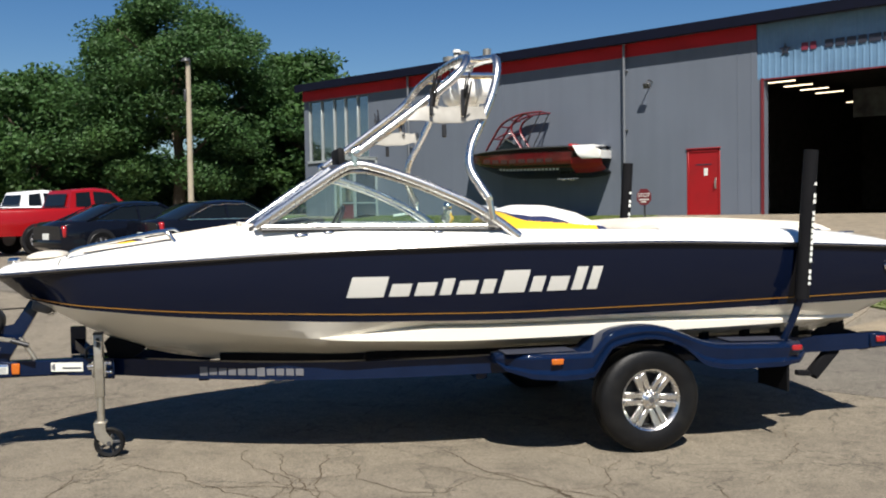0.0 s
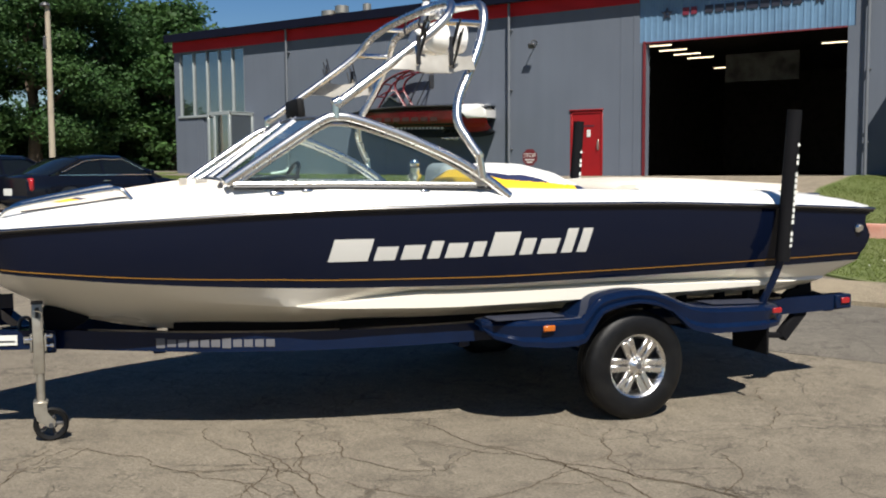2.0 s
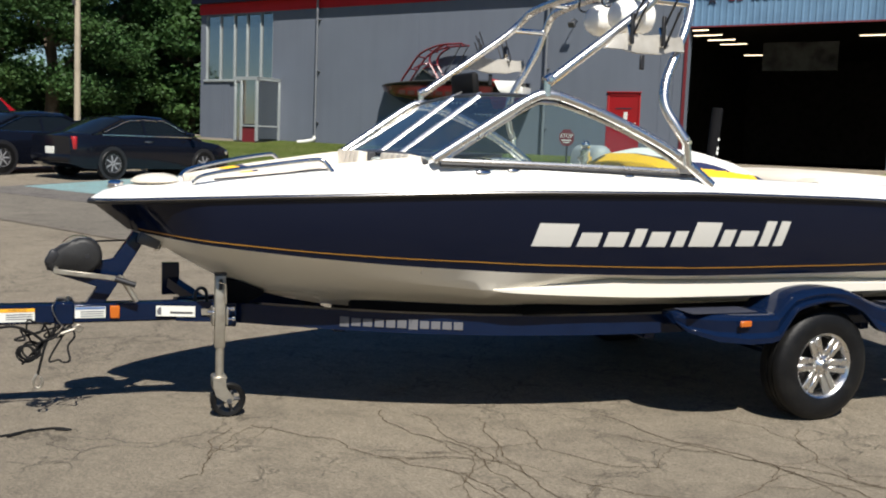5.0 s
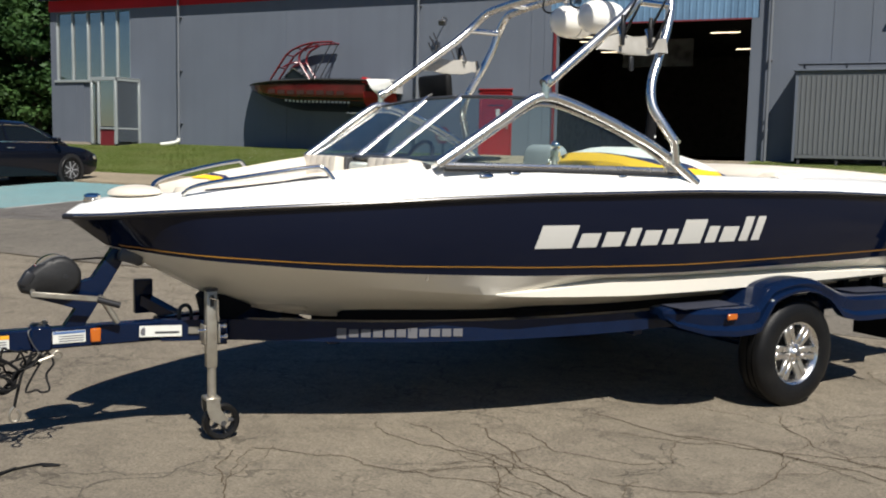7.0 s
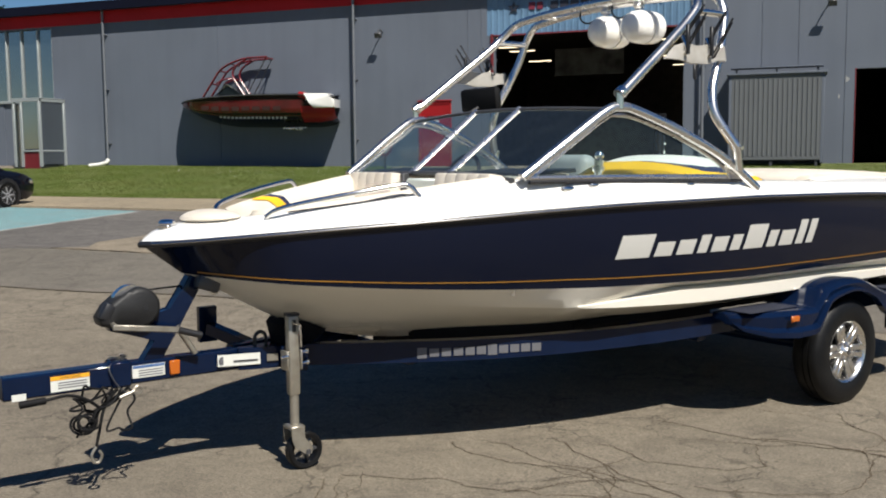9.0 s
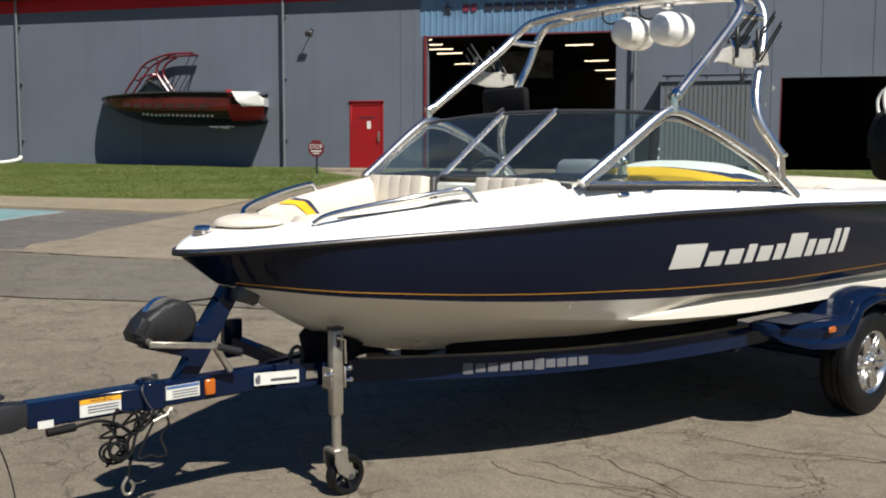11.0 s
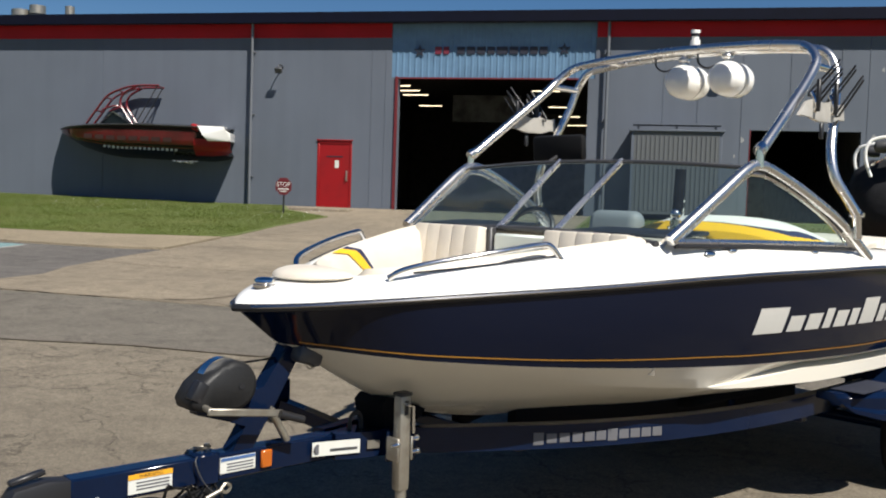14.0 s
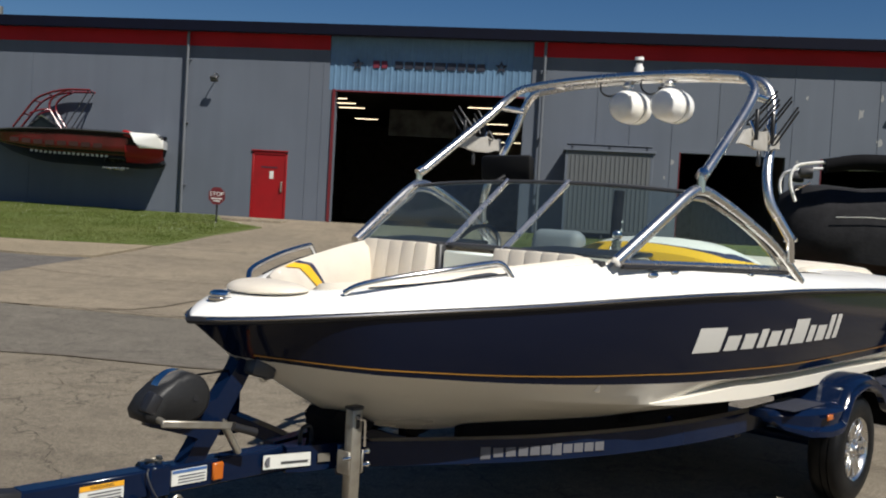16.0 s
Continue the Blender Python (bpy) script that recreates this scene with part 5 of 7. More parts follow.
for y in (0.05, -0.24):
    prof = [(0.0, -0.135), (0.04, -0.13), (0.075, -0.108), (0.096, -0.065), (0.103, -0.018), (0.104, 0.012), (0.098, 0.016), (0.098, 0.03), (0.104, 0.034), (0.102, 0.095), (0.092, 0.13), (0.078, 0.135), (0.07, 0.12), (0.0, 0.12)]
    sp = part("speaker", lathe(bmesh.new(), prof, (3.12, y, 2.362), "X", 36), M["white"], boat, "white tower speaker pod")
    part("clamp", (lambda b: (cyl(b, (3.1, y, 2.455), (3.1, y, 2.53), 0.018), box(b, (3.1, y, 2.49), (0.07, 0.05, 0.03), bevel=0.01))[0])(bmesh.new()), M["alu"], sp)
    part("cable", tube(bmesh.new(), [(3.08, y + 0.02, 2.46), (3.02, y + 0.08, 2.42), (3.0, y + 0.13, 2.45), (3.02, y + 0.15, 2.52)], 0.006, 6), M["black"], sp, "black speaker cable")
al = part("anchor_light", (lambda b: (cyl(b, (3.08, -0.03, 2.53), (3.08, -0.03, 2.565), 0.024), cyl(b, (3.08, -0.03, 2.565), (3.08, -0.03, 2.6), 0.03), cyl(b, (3.08, -0.03, 2.6), (3.08, -0.03, 2.625), 0.022), cyl(b, (3.08, -0.03, 2.64), (3.08, -0.03, 2.66), 0.028))[0])(bmesh.new()), M["white"], boat, "white masthead light")
part("lens_band", cyl(bmesh.new(), (3.08, -0.03, 2.623), (3.08, -0.03, 2.642), 0.026), M["black"], al, "black band")

# topside lettering as plain slanted blocks
x = 2.138
for w, z1 in ((0.255, 1.15), (0.155, 1.105), (0.155, 1.11), (0.105, 1.13), (0.15, 1.115), (0.115, 1.12), (0.2, 1.17), (0.115, 1.13), (0.16, 1.125), (0.105, 1.18), (0.1, 1.18)):
    w *= 0.966
    z0 = 1.022 + 0.008 * (x - 2.13)
    part("letter_block", slab(bmesh.new(), x, x + w - 0.032, z0, z1 - 0.005, 0.28), M["letter"], boat, "plain cream block lettering", smooth=0)
    x += w

# ---- trailer ----
RAIL_Y = ((0.45, 0.05), (0.75, 0.14), (1.1, 0.31), (1.5, 0.5), (1.95, 0.665), (2.4, 0.78), (2.8, 0.84), (3.2, 0.86), (6.0, 0.86))


def hull_z(x, y):
    """Height of the underbody above a point of the plan."""
    sec = lower(x)
    for (ya, za), (yb_, zb_) in zip(sec[::-1], sec[::-1][1:]):
        if ya <= y <= yb_:
            return za + (zb_ - za) * (y - ya) / max(yb_ - ya, 1e-6)
    return max(z for _, z in sec[4:])


tr = thing("boat_trailer", BOAT, "navy single-axle boat trailer with alloy wheels and a front jack", "trailer")
part("tongue", box(bmesh.new(), (0.02, 0, 0.555), (1.34, 0.085, 0.105), bevel=0.008), M["trailer"], tr, "navy box-section tongue")
for sgn in (-1, 1):
    R_ = [(0.45, 0.05, 0.56), (0.75, 0.14, 0.56), (1.1, 0.31, 0.555), (1.5, 0.5, 0.55), (1.95, 0.665, 0.55), (2.4, 0.78, 0.555), (2.8, 0.84, 0.56), (3.2, 0.86, 0.565), (4.0, 0.86, 0.57), (5.0, 0.86, 0.58), (5.85, 0.86, 0.59)]
    bm = bmesh.new()
    P = curve_pts([(x, sgn * y, z) for x, y, z in R_], 4)
    rows = []
    for i, p in enumerate(P):
        d = (P[min(i + 1, len(P) - 1)] - P[max(i - 1, 0)]).normalized()
        s_ = Vector((-d.y, d.x, 0)).normalized() * 0.032
        u = Vector((0, 0, 0.055))
        rows.append([tuple(p + a) for a in (s_ + u, s_ - u, -s_ - u, -s_ + u)])
    cushion(bm, rows)
    bmesh.ops.bevel(bm, geom=[e for e in bm.edges if abs((e.verts[0].co - e.verts[1].co).normalized().x) > 0.5], offset=0.006, segments=2, affect="EDGES")
    part("side_rail", bm, M["trailer"], tr, "curved navy frame rail", smooth=35)
for x, h in ((1.3, 0.5), (3.0, 0.5), (4.6, 0.5), (5.75, 0.55)):
    w = 0.36 if x < 2 else 0.86
    part("cross_member", box(bmesh.new(), (x, 0, h), (0.07, 2 * w, 0.06), bevel=0.006), M["trailer"], tr)
for sgn in (-1, 1):
    part("bunk", box(bmesh.new(), (3.9, sgn * 0.55, 0.6), (3.2, 0.14, 0.05), rot=(sgn * 14, 0, 0), bevel=0.012), M["foam"], tr, "carpeted hull bunk and black shade filler")
    # black filler board under the hull, inside the rail, for the shaded gap
    bm = bmesh.new()
    rows = []
    for k in range(29):
        x = 1.4 + 0.07 * k
        y = max(lerp_table(RAIL_Y, x) - 0.24, 0.09)
        rows.append([(x, sgn * (y - 0.05), 0.46), (x, sgn * (y - 0.05), hull_z(x, y - 0.05) - 0.004), (x, sgn * (y + 0.005), hull_z(x, y + 0.005) - 0.004), (x, sgn * (y + 0.005), 0.46)])
    part("bunk", cushion(bm, rows), M["foam"], tr, "carpeted hull bunk and black shade filler")
    for x in (2.7, 4.2, 5.3):
        part("bunk_post", box(bmesh.new(), (x, sgn * 0.58, 0.55), (0.05, 0.05, 0.12), bevel=0.004), M["trailer"], tr)
part("axle", cyl(bmesh.new(), (4.0, -1.0, 0.333), (4.0, 1.0, 0.333), 0.035), M["trailer"], tr)


def wheel(parent, c, sgn, R=0.333, w=0.2, rim=0.188, spokes=6):
    """Tyre with tread grooves, alloy rim with split spokes, hub and nuts."""
    cy = c[1]
    ty = lathe(bmesh.new(), [(rim * 0.98, -w * 0.42), (rim + 0.03, -w * 0.5), (R - 0.05, -w * 0.5), (R - 0.015, -w * 0.42), (R - 0.002, -w * 0.34), (R, -w * 0.2), (R - 0.008, -w * 0.19), (R - 0.008, -w * 0.16), (R, -w * 0.15), (R, w * 0.0), (R - 0.008, w * 0.01), (R - 0.008, w * 0.04), (R, w * 0.05), (R, w * 0.2), (R - 0.002, w * 0.34), (R - 0.015, w * 0.42), (R - 0.05, w * 0.5), (rim + 0.03, w * 0.5), (rim * 0.98, w * 0.42)], c, "Y", 40)
    tyre = part("tyre", ty, M["rubber"], parent, "dusty black tyre", smooth=35)
    o = sgn * w * 0.5
    rm = part("rim", lathe(bmesh.new(), [(rim * 0.9, o * -0.6), (rim * 0.88, o * 0.5), (rim * 0.97, o * 0.86), (rim * 1.03, o * 0.92), (rim * 1.04, o * 0.75), (rim * 1.0, o * -0.6)], c, "Y", 40), M["alu"], parent, "bright alloy rim")
    part("backplate", lathe(bmesh.new(), [(0.0, o * 0.1), (rim * 0.9, o * 0.1)], c, "Y", 24), M["black"], rm, "black disc behind the spokes")
    for k in range(spokes):
        a0 = 360 * k / spokes + 5
        for da in (-9.5, 9.5):
            bm = bmesh.new()
            r0, r1 = rim * 0.28, rim * 0.93
            box(bm, ((r0 + r1) / 2, 0, 0), (r1 - r0, 0.024, rim * 0.21), bevel=0.006)
            for v in bm.verts:
                t = (v.co.x - r0) / (r1 - r0)
                v.co.z *= 0.8 + 0.35 * t
                v.co.z += rim * 0.115 * (1 if da > 0 else -1)
                v.co.y -= -sgn * (0.62 + 0.12 * t) * w * 0.5
            bmesh.ops.transform(bm, matrix=Matrix.Translation(c) @ Matrix.Rotation(radians(a0), 4, "Y"), verts=bm.verts[:])
            part("spoke", bm, M["alu"], rm)
    part("hub_cap", lathe(bmesh.new(), [(0.0, o * 1.0), (rim * 0.13, o * 0.98), (rim * 0.16, o * 0.9), (rim * 0.3, o * 0.74), (rim * 0.34, o * 0.5)], c, "Y", 20), M["alu"], rm)
    part("hub_plug", lathe(bmesh.new(), [(0.0, o * 1.02), (rim * 0.09, o * 1.015), (rim * 0.1, o * 0.97)], c, "Y", 14), M["dgrey"], rm)
    for k in range(6):
        a = math.tau * k / 6
        p = Vector(c) + Vector((rim * 0.24 * math.cos(a), o * 0.72, rim * 0.24 * math.sin(a)))
        part("wheel_nut", cyl(bmesh.new(), p, p + Vector((0, o * 0.16, 0)), 0.011, seg=6), M["chrome"], rm)
    return tyre


for sgn in (-1, 1):
    wp = thing("wheel", Matrix.Identity(4), "", "")
    wp.parent = tr
    wheel(wp, (4.0, sgn * 1.08, 0.333), sgn)

# fenders with steps
for sgn in (-1, 1):
    prof = [(3.04, 0.635), (3.09, 0.655), (3.55, 0.655), (3.61, 0.665), (3.66, 0.715), (3.72, 0.765), (3.82, 0.79), (3.95, 0.8), (4.08, 0.79), (4.2, 0.75), (4.3, 0.71), (4.4, 0.68), (4.55, 0.664), (5.02, 0.65), (5.1, 0.632)]
    bm = bmesh.new()
    rows = []
    for x, z in curve_pts([(x, z, 0) for x, z in prof], 3) and [(p.x, p.y) for p in curve_pts([(x, z, 0) for x, z in prof], 3)]:
        drop = lerp_table(((3.04, 0.05), (3.12, 0.14), (3.5, 0.165), (3.62, 0.14), (3.72, 0.09), (3.95, 0.075), (4.2, 0.09), (4.26, 0.115), (4.32, 0.15), (4.5, 0.158), (4.95, 0.145), (5.06, 0.12), (5.1, 0.07)), x)
        w = lerp_table(((3.04, 0.2), (3.1, 0.13), (3.2, 0.06), (3.34, 0.012), (3.45, 0.0), (4.9, 0.0), (5.0, 0.02), (5.1, 0.1)), x)
        rows.append([(x, sgn * 0.9, z - 0.005)] + [(x, sgn * (y - w), z - dz) for y, dz in ((1.17, 0), (1.2, 0.008), (1.222, 0.03), (1.212, 0.03 + (drop - 0.03) * 0.55), (1.238, 0.03 + (drop - 0.03) * 0.75), (1.236, drop), (1.19, drop), (1.17, 0.03))] + [(x, sgn * 0.9, z - 0.03)])
    cushion(bm, rows)
    fd = part("fender", bm, M["trailer"], tr, "glossy navy wheel fender with steps", smooth=40)
    part("step_tread", box(bmesh.new(), (3.3, sgn * 1.04, 0.66), (0.44, 0.2, 0.006), bevel=0.003), M["deckgrip"], fd, "black grip tread")
    part("step_tread", box(bmesh.new(), (4.78, sgn * 1.04, 0.665), (0.44, 0.2, 0.006), rot=(0, 1.7, 0), bevel=0.003), M["deckgrip"], fd, "black grip tread")
    part("side_marker", box(bmesh.new(), (3.37, sgn * 1.226, 0.612), (0.075, 0.014, 0.035), bevel=0.005), M["orange"], fd, "amber side marker")
    part("side_marker", box(bmesh.new(), (4.98, sgn * 1.23, 0.622), (0.07, 0.014, 0.035), bevel=0.005), M["redlens"], fd, "red side marker")
    part("tail_bracket", box(bmesh.new(), (5.83, sgn * 0.86, 0.59), (0.14, 0.1, 0.1), bevel=0.008), M["trailer"], tr)
    part("tail_light", box(bmesh.new(), (5.834, sgn * 0.917, 0.6), (0.07, 0.014, 0.04), bevel=0.004), M["redlens"], tr, "red tail marker")
    part("tail_leg", box(bmesh.new(), (5.435, sgn * 0.84, 0.455), (0.085, 0.06, 0.26), rot=(0, 44, 0), bevel=0.01), M["foam"], tr, "black slanted tail leg")
    part("tail_foot", box(bmesh.new(), (5.31, sgn * 0.84, 0.38), (0.16, 0.05, 0.035), rot=(0, 4, 0), bevel=0.006), M["foam"], tr)
    part("bunk_bracket", prism(bmesh.new(), [(5.36, 0.635), (5.42, 0.685), (5.5, 0.69), (5.5, 0.74), (5.6, 0.745), (5.6, 0.67), (5.74, 0.635)], sgn * 0.82 - 0.02, sgn * 0.82 + 0.02, bevel=0.004), M["foam"], tr, "black bunk bracket")
    for xb, hb in ((4.3, 0.07), (4.55, 0.09), (4.85, 0.1), (5.08, 0.09), (5.22, 0.12)):
        part("bunk_bracket", box(bmesh.new(), (xb, sgn * 0.82, 0.63 + hb / 2), (0.05, 0.06, hb), bevel=0.005), M["foam"], tr, "black bunk bracket")
    # flap made larger than needed, to fill the shaded space behind the wheel
    part("splash_flap", box(bmesh.new(), (4.93, sgn * 1.04, 0.45), (0.02, 0.34, 0.22), bevel=0.003), M["foam"], fd, "black splash flap, widened to fill the shade behind the wheel")
    x, up = (5.01, -0.03) if sgn < 0 else (4.85, 0.01)
    part("guide_post", tube(bmesh.new(), [(x - 0.06, sgn * 1.1, 0.62), (x - 0.02, sgn * 1.17, 0.8), (x + 0.02, sgn * 1.22, 0.98), (x + 0.07, sgn * 1.22, 1.8 + up)], 0.025, 10, smooth=False), M["trailer"], tr)
    gp = part("guide_cover", tube(bmesh.new(), [(x + 0.01, sgn * 1.22, 0.93), (x + 0.045, sgn * 1.22, 1.4), (x + 0.078, sgn * 1.22, 1.87 + up), (x + 0.079, sgn * 1.22, 1.885 + up)], lambda t: 0.045 if t < 0.97 else 0.03, 14), M["foam"], tr, "black padded guide-post cover")
    for k in range(18):
        if k in (1, 4, 14):
            continue
        z = 1.66 - 0.037 * k
        part("letter_bar", box(bmesh.new(), (x + 0.028 + 0.074 * (z - 0.93), sgn * 1.22 - 0.037, z), (0.02, 0.012, 0.026 if k not in (0, 17) else 0.018)), M["plate"], gp, "white lettering bar", smooth=0)

# winch stand and winch
part("winch_post", prism(bmesh.new(), [(-0.03, 0.6), (0.07, 0.6), (0.16, 0.75), (0.31, 1.0), (0.22, 1.0), (0.12, 0.84), (-0.17, 0.785), (-0.17, 0.765), (0.045, 0.7)], -0.035, 0.035, bevel=0.005), M["trailer"], tr, "leaning navy winch post")
part("winch_brace", cyl(bmesh.new(), (0.24, -0.02, 0.61), (0.15, -0.02, 0.76), 0.016), M["zinc"], tr)
M["wcover"] = mat("worn_black_cover", (0.017, 0.017, 0.0175), 0.5, var=0.25, scale=8, fine=70, bump=0.1, spec=0.3)
wn = part("winch_cover", prism(bmesh.new(), [(-0.035 + 0.096 * math.cos(a), 0.868 + 0.096 * math.sin(a)) for a in [radians(d) for d in range(-100, 131, 12)]] + [(-0.14, 0.925), (-0.19, 0.885), (-0.225, 0.83), (-0.215, 0.795), (-0.15, 0.78)], -0.085, 0.065, bevel=0.024), M["wcover"], tr, "dark grey winch cover", smooth=75)
# hole and slot are not cut: black pieces carry their shade
part("axle_hole", cyl(bmesh.new(), (-0.015, -0.088, 0.868), (-0.015, -0.08, 0.868), 0.012, seg=12), M["black"], wn, "black disc as the shaded axle hole")
part("winch_slot", box(bmesh.new(), (-0.19, -0.06, 0.862), (0.05, 0.06, 0.08), rot=(0, 30, 0), bevel=0.012, seg=2), M["black"], wn, "black block as the shaded cable slot")
part("drum", lathe(bmesh.new(), [(0.06, -0.02), (0.098, -0.02), (0.098, 0.025), (0.06, 0.025)], (-0.06, -0.01, 0.876), "Y", 28), M["chrome"], wn)
part("crank", (lambda b: (box(b, (-0.02, -0.13, 0.775), (0.33, 0.012, 0.028), rot=(0, 8, 0), bevel=0.004), cyl(b, (-0.17, -0.13, 0.8), (-0.17, -0.02, 0.81), 0.012))[0])(bmesh.new()), M["zinc"], wn, "zinc-plated crank arm")
part("crank_grip", cyl(bmesh.new(), (0.12, -0.145, 0.755), (0.225, -0.15, 0.72), 0.016), M["black"], wn, "black crank grip")
part("strap", tube(bmesh.new(), [(0.02, 0, 0.94), (0.18, 0, 0.945), (0.28, 0, 0.94)], 0.005, 6), M["foam"], wn, "black winch strap")
part("bow_roller", box(bmesh.new(), (0.3, 0, 0.957), (0.12, 0.2, 0.075), rot=(0, 18, 0), bevel=0.02, seg=2), M["dgrey"], tr, "grey rubber bow stop")
part("bow_eye", tube(bmesh.new(), [(0.31, -0.03, 0.94), (0.33, -0.035, 0.9), (0.36, -0.03, 0.905), (0.37, -0.02, 0.94)], 0.008, 6), M["chrome"], tr, "chrome bow eye")
part("bow_guide", (lambda b: (tube(b, [(0.46, 0.34, 0.66), (0.53, 0.2, 0.62), (0.62, 0.06, 0.565)], 0.042, 4, smooth=False), box(b, (0.455, 0.365, 0.68), (0.1, 0.04, 0.19), bevel=0.004))[0])(bmesh.new()), M["trailer"], tr, "navy bow guide arm")
part("keel_pad", prism(bmesh.new(), [(0.7, 0.58), (0.67, 0.71), (0.7, 0.74), (0.78, 0.73), (0.93, 0.665), (0.91, 0.64), (0.8, 0.58)], -0.1, 0.1, bevel=0.012), M["foam"], tr, "black carpeted keel pad")
part("tow_loop", tube(bmesh.new(), [(0.55, -0.03, 0.6), (0.555, -0.03, 0.66), (0.585, -0.03, 0.68), (0.61, -0.03, 0.66), (0.615, -0.03, 0.6)], 0.01, 6), M["black"], tr)
# coupler
part("coupler", (lambda b: (prism(b, [(-0.86, 0.56), (-0.83, 0.6), (-0.72, 0.615), (-0.64, 0.605), (-0.64, 0.52), (-0.7, 0.5), (-0.86, 0.5)], -0.04, 0.04, bevel=0.01), box(b, (-0.78, 0, 0.63), (0.12, 0.03, 0.02), rot=(0, -12, 0), bevel=0.005))[0])(bmesh.new()), M["black"], tr, "black hitch coupler")
part("tongue_clamp", box(bmesh.new(), (-0.13, 0, 0.558), (0.1, 0.11, 0.125), bevel=0.01), M["trailer"], tr)
# stickers on the tongue
for x, w, h, z, mm in ((-0.36, 0.17, 0.07, 0.553, "plate"), (0.0, 0.155, 0.06, 0.56, "plate"), (-0.58, 0.06, 0.03, 0.515, "plate")):
    st = part("sticker", box(bmesh.new(), (x, -0.0445, z), (w, 0.003, h)), M[mm], tr, "small printed sticker", smooth=0)
    if w > 0.15:
        for k in range(3):
            part("text_bar", box(bmesh.new(), (x + 0.01, -0.0466, z - 0.02 + k * 0.012), (w * 0.75, 0.002, 0.005)), M["dullletter"], st, smooth=0)
st = part("sticker", box(bmesh.new(), (0.44, -0.088, 0.562), (0.21, 0.003, 0.058), rot=(0, 0, -16)), M["plate"], tr, "white printed sticker", smooth=0)
part("text_bar", box(bmesh.new(), (0.47, -0.1, 0.556), (0.12, 0.003, 0.009), rot=(0, 0, -16)), M["dgrey"], st, smooth=0)
part("badge", cyl(bmesh.new(), (0.362, -0.064, 0.563), (0.363, -0.069, 0.563), 0.02, seg=20), M["dullletter"], st, "round grey badge")
part("sticker", box(bmesh.new(), (0.6, -0.134, 0.562), (0.055, 0.004, 0.035), rot=(0, 0, -17)), M["zinc"], tr, "small metal data plate", smooth=0)
part("sticker_head", box(bmesh.new(), (-0.36, -0.0468, 0.58), (0.17, 0.003, 0.018)), M["amber"], tr, "amber warning strip", smooth=0)
part("sticker_head", box(bmesh.new(), (0.0, -0.0468, 0.583), (0.15, 0.003, 0.011)), M["bluehead"], tr, "blue sticker heading", smooth=0)
text("word", "WARNING", 0.019, pose(-0.36, -0.0486, 0.58, 90, 0, 0), M["black"], tr, 0.0004)
part("amber_light", box(bmesh.new(), (0.125, -0.05, 0.56), (0.05, 0.016, 0.07), bevel=0.005), M["orange"], tr, "amber side reflector")
# rail lettering blocks, the hull's shade put into their colour
for k in range(11):
    x = 1.3 + 0.058 * k
    y = lerp_table(((1.1, 0.31), (1.5, 0.5), (1.95, 0.665)), x) + 0.04
    part("rail_letter", box(bmesh.new(), (x, -y, 0.545), (0.05, 0.004, 0.055 if k in (0, 6) else 0.042), rot=(0, 0, -24)), M["dullletter"], tr, "plain block lettering, darkened as in the hull's shade", smooth=0)

# jack
jx, jy = 0.655, -0.25
jk = part("jack_tube", box(bmesh.new(), (jx, jy, 0.585), (0.058, 0.05, 0.4), bevel=0.009, seg=2), M["zinc"], tr, "zinc-plated jack channel")
part("inner_tube", cyl(bmesh.new(), (jx + 0.003, jy, 0.2), (jx + 0.003, jy, 0.42), 0.023), M["zinc"], jk)
part("jack_cap", box(bmesh.new(), (jx, jy, 0.79), (0.064, 0.056, 0.016), bevel=0.004), M["black"], jk)
# black plate on the face paints the slot's shaded opening
part("jack_slot", box(bmesh.new(), (jx, jy - 0.0255, 0.735), (0.02, 0.004, 0.06), bevel=0.001), M["black"], jk, "black plate as the channel's shaded slot")
part("jack_handle", tube(bmesh.new(), [(jx - 0.012, jy - 0.03, 0.755), (jx - 0.012, jy - 0.045, 0.75), (jx + 0.022, jy - 0.045, 0.74), (jx + 0.026, jy - 0.045, 0.63)], 0.006, 6, smooth=False), M["chrome"], jk, "bright folded handle rod")
for dx in (-0.037, 0.037):
    part("jack_bracket", box(bmesh.new(), (jx + dx, jy + 0.01, 0.56), (0.012, 0.075, 0.1), bevel=0.004), M["zinc"], jk)
part("mount_plate", box(bmesh.new(), (jx + 0.03, jy + 0.04, 0.56), (0.13, 0.02, 0.13), rot=(0, 0, -20), bevel=0.004), M["trailer"], jk, "navy mounting plate")
for dx, z in ((0.055, 0.6), (0.06, 0.545), (-0.05, 0.585)):
    part("bolt", (lambda b: (cyl(b, (jx + dx - 0.02, jy - 0.02, z), (jx + dx + 0.014, jy - 0.02, z), 0.008, seg=8), ball(b, (jx + dx + 0.012, jy - 0.02, z), 0.013, u=10, v=6))[0])(bmesh.new()), M["chrome"], jk, "bright bolt head")
FORK = [(jx - 0.038, 0.225), (jx + 0.03, 0.225), (jx + 0.035, 0.17), (jx + 0.075, 0.115), (jx + 0.07, 0.085), (jx + 0.04, 0.082), (jx - 0.02, 0.125), (jx - 0.036, 0.17)]
part("jack_fork", (lambda b: (box(b, (jx, jy, 0.222), (0.078, 0.09, 0.022), bevel=0.006), prism(b, FORK, jy - 0.05, jy - 0.042), prism(b, FORK, jy + 0.042, jy + 0.05))[0])(bmesh.new()), M["zinc"], jk)
jc = (jx + 0.05, jy, 0.095)
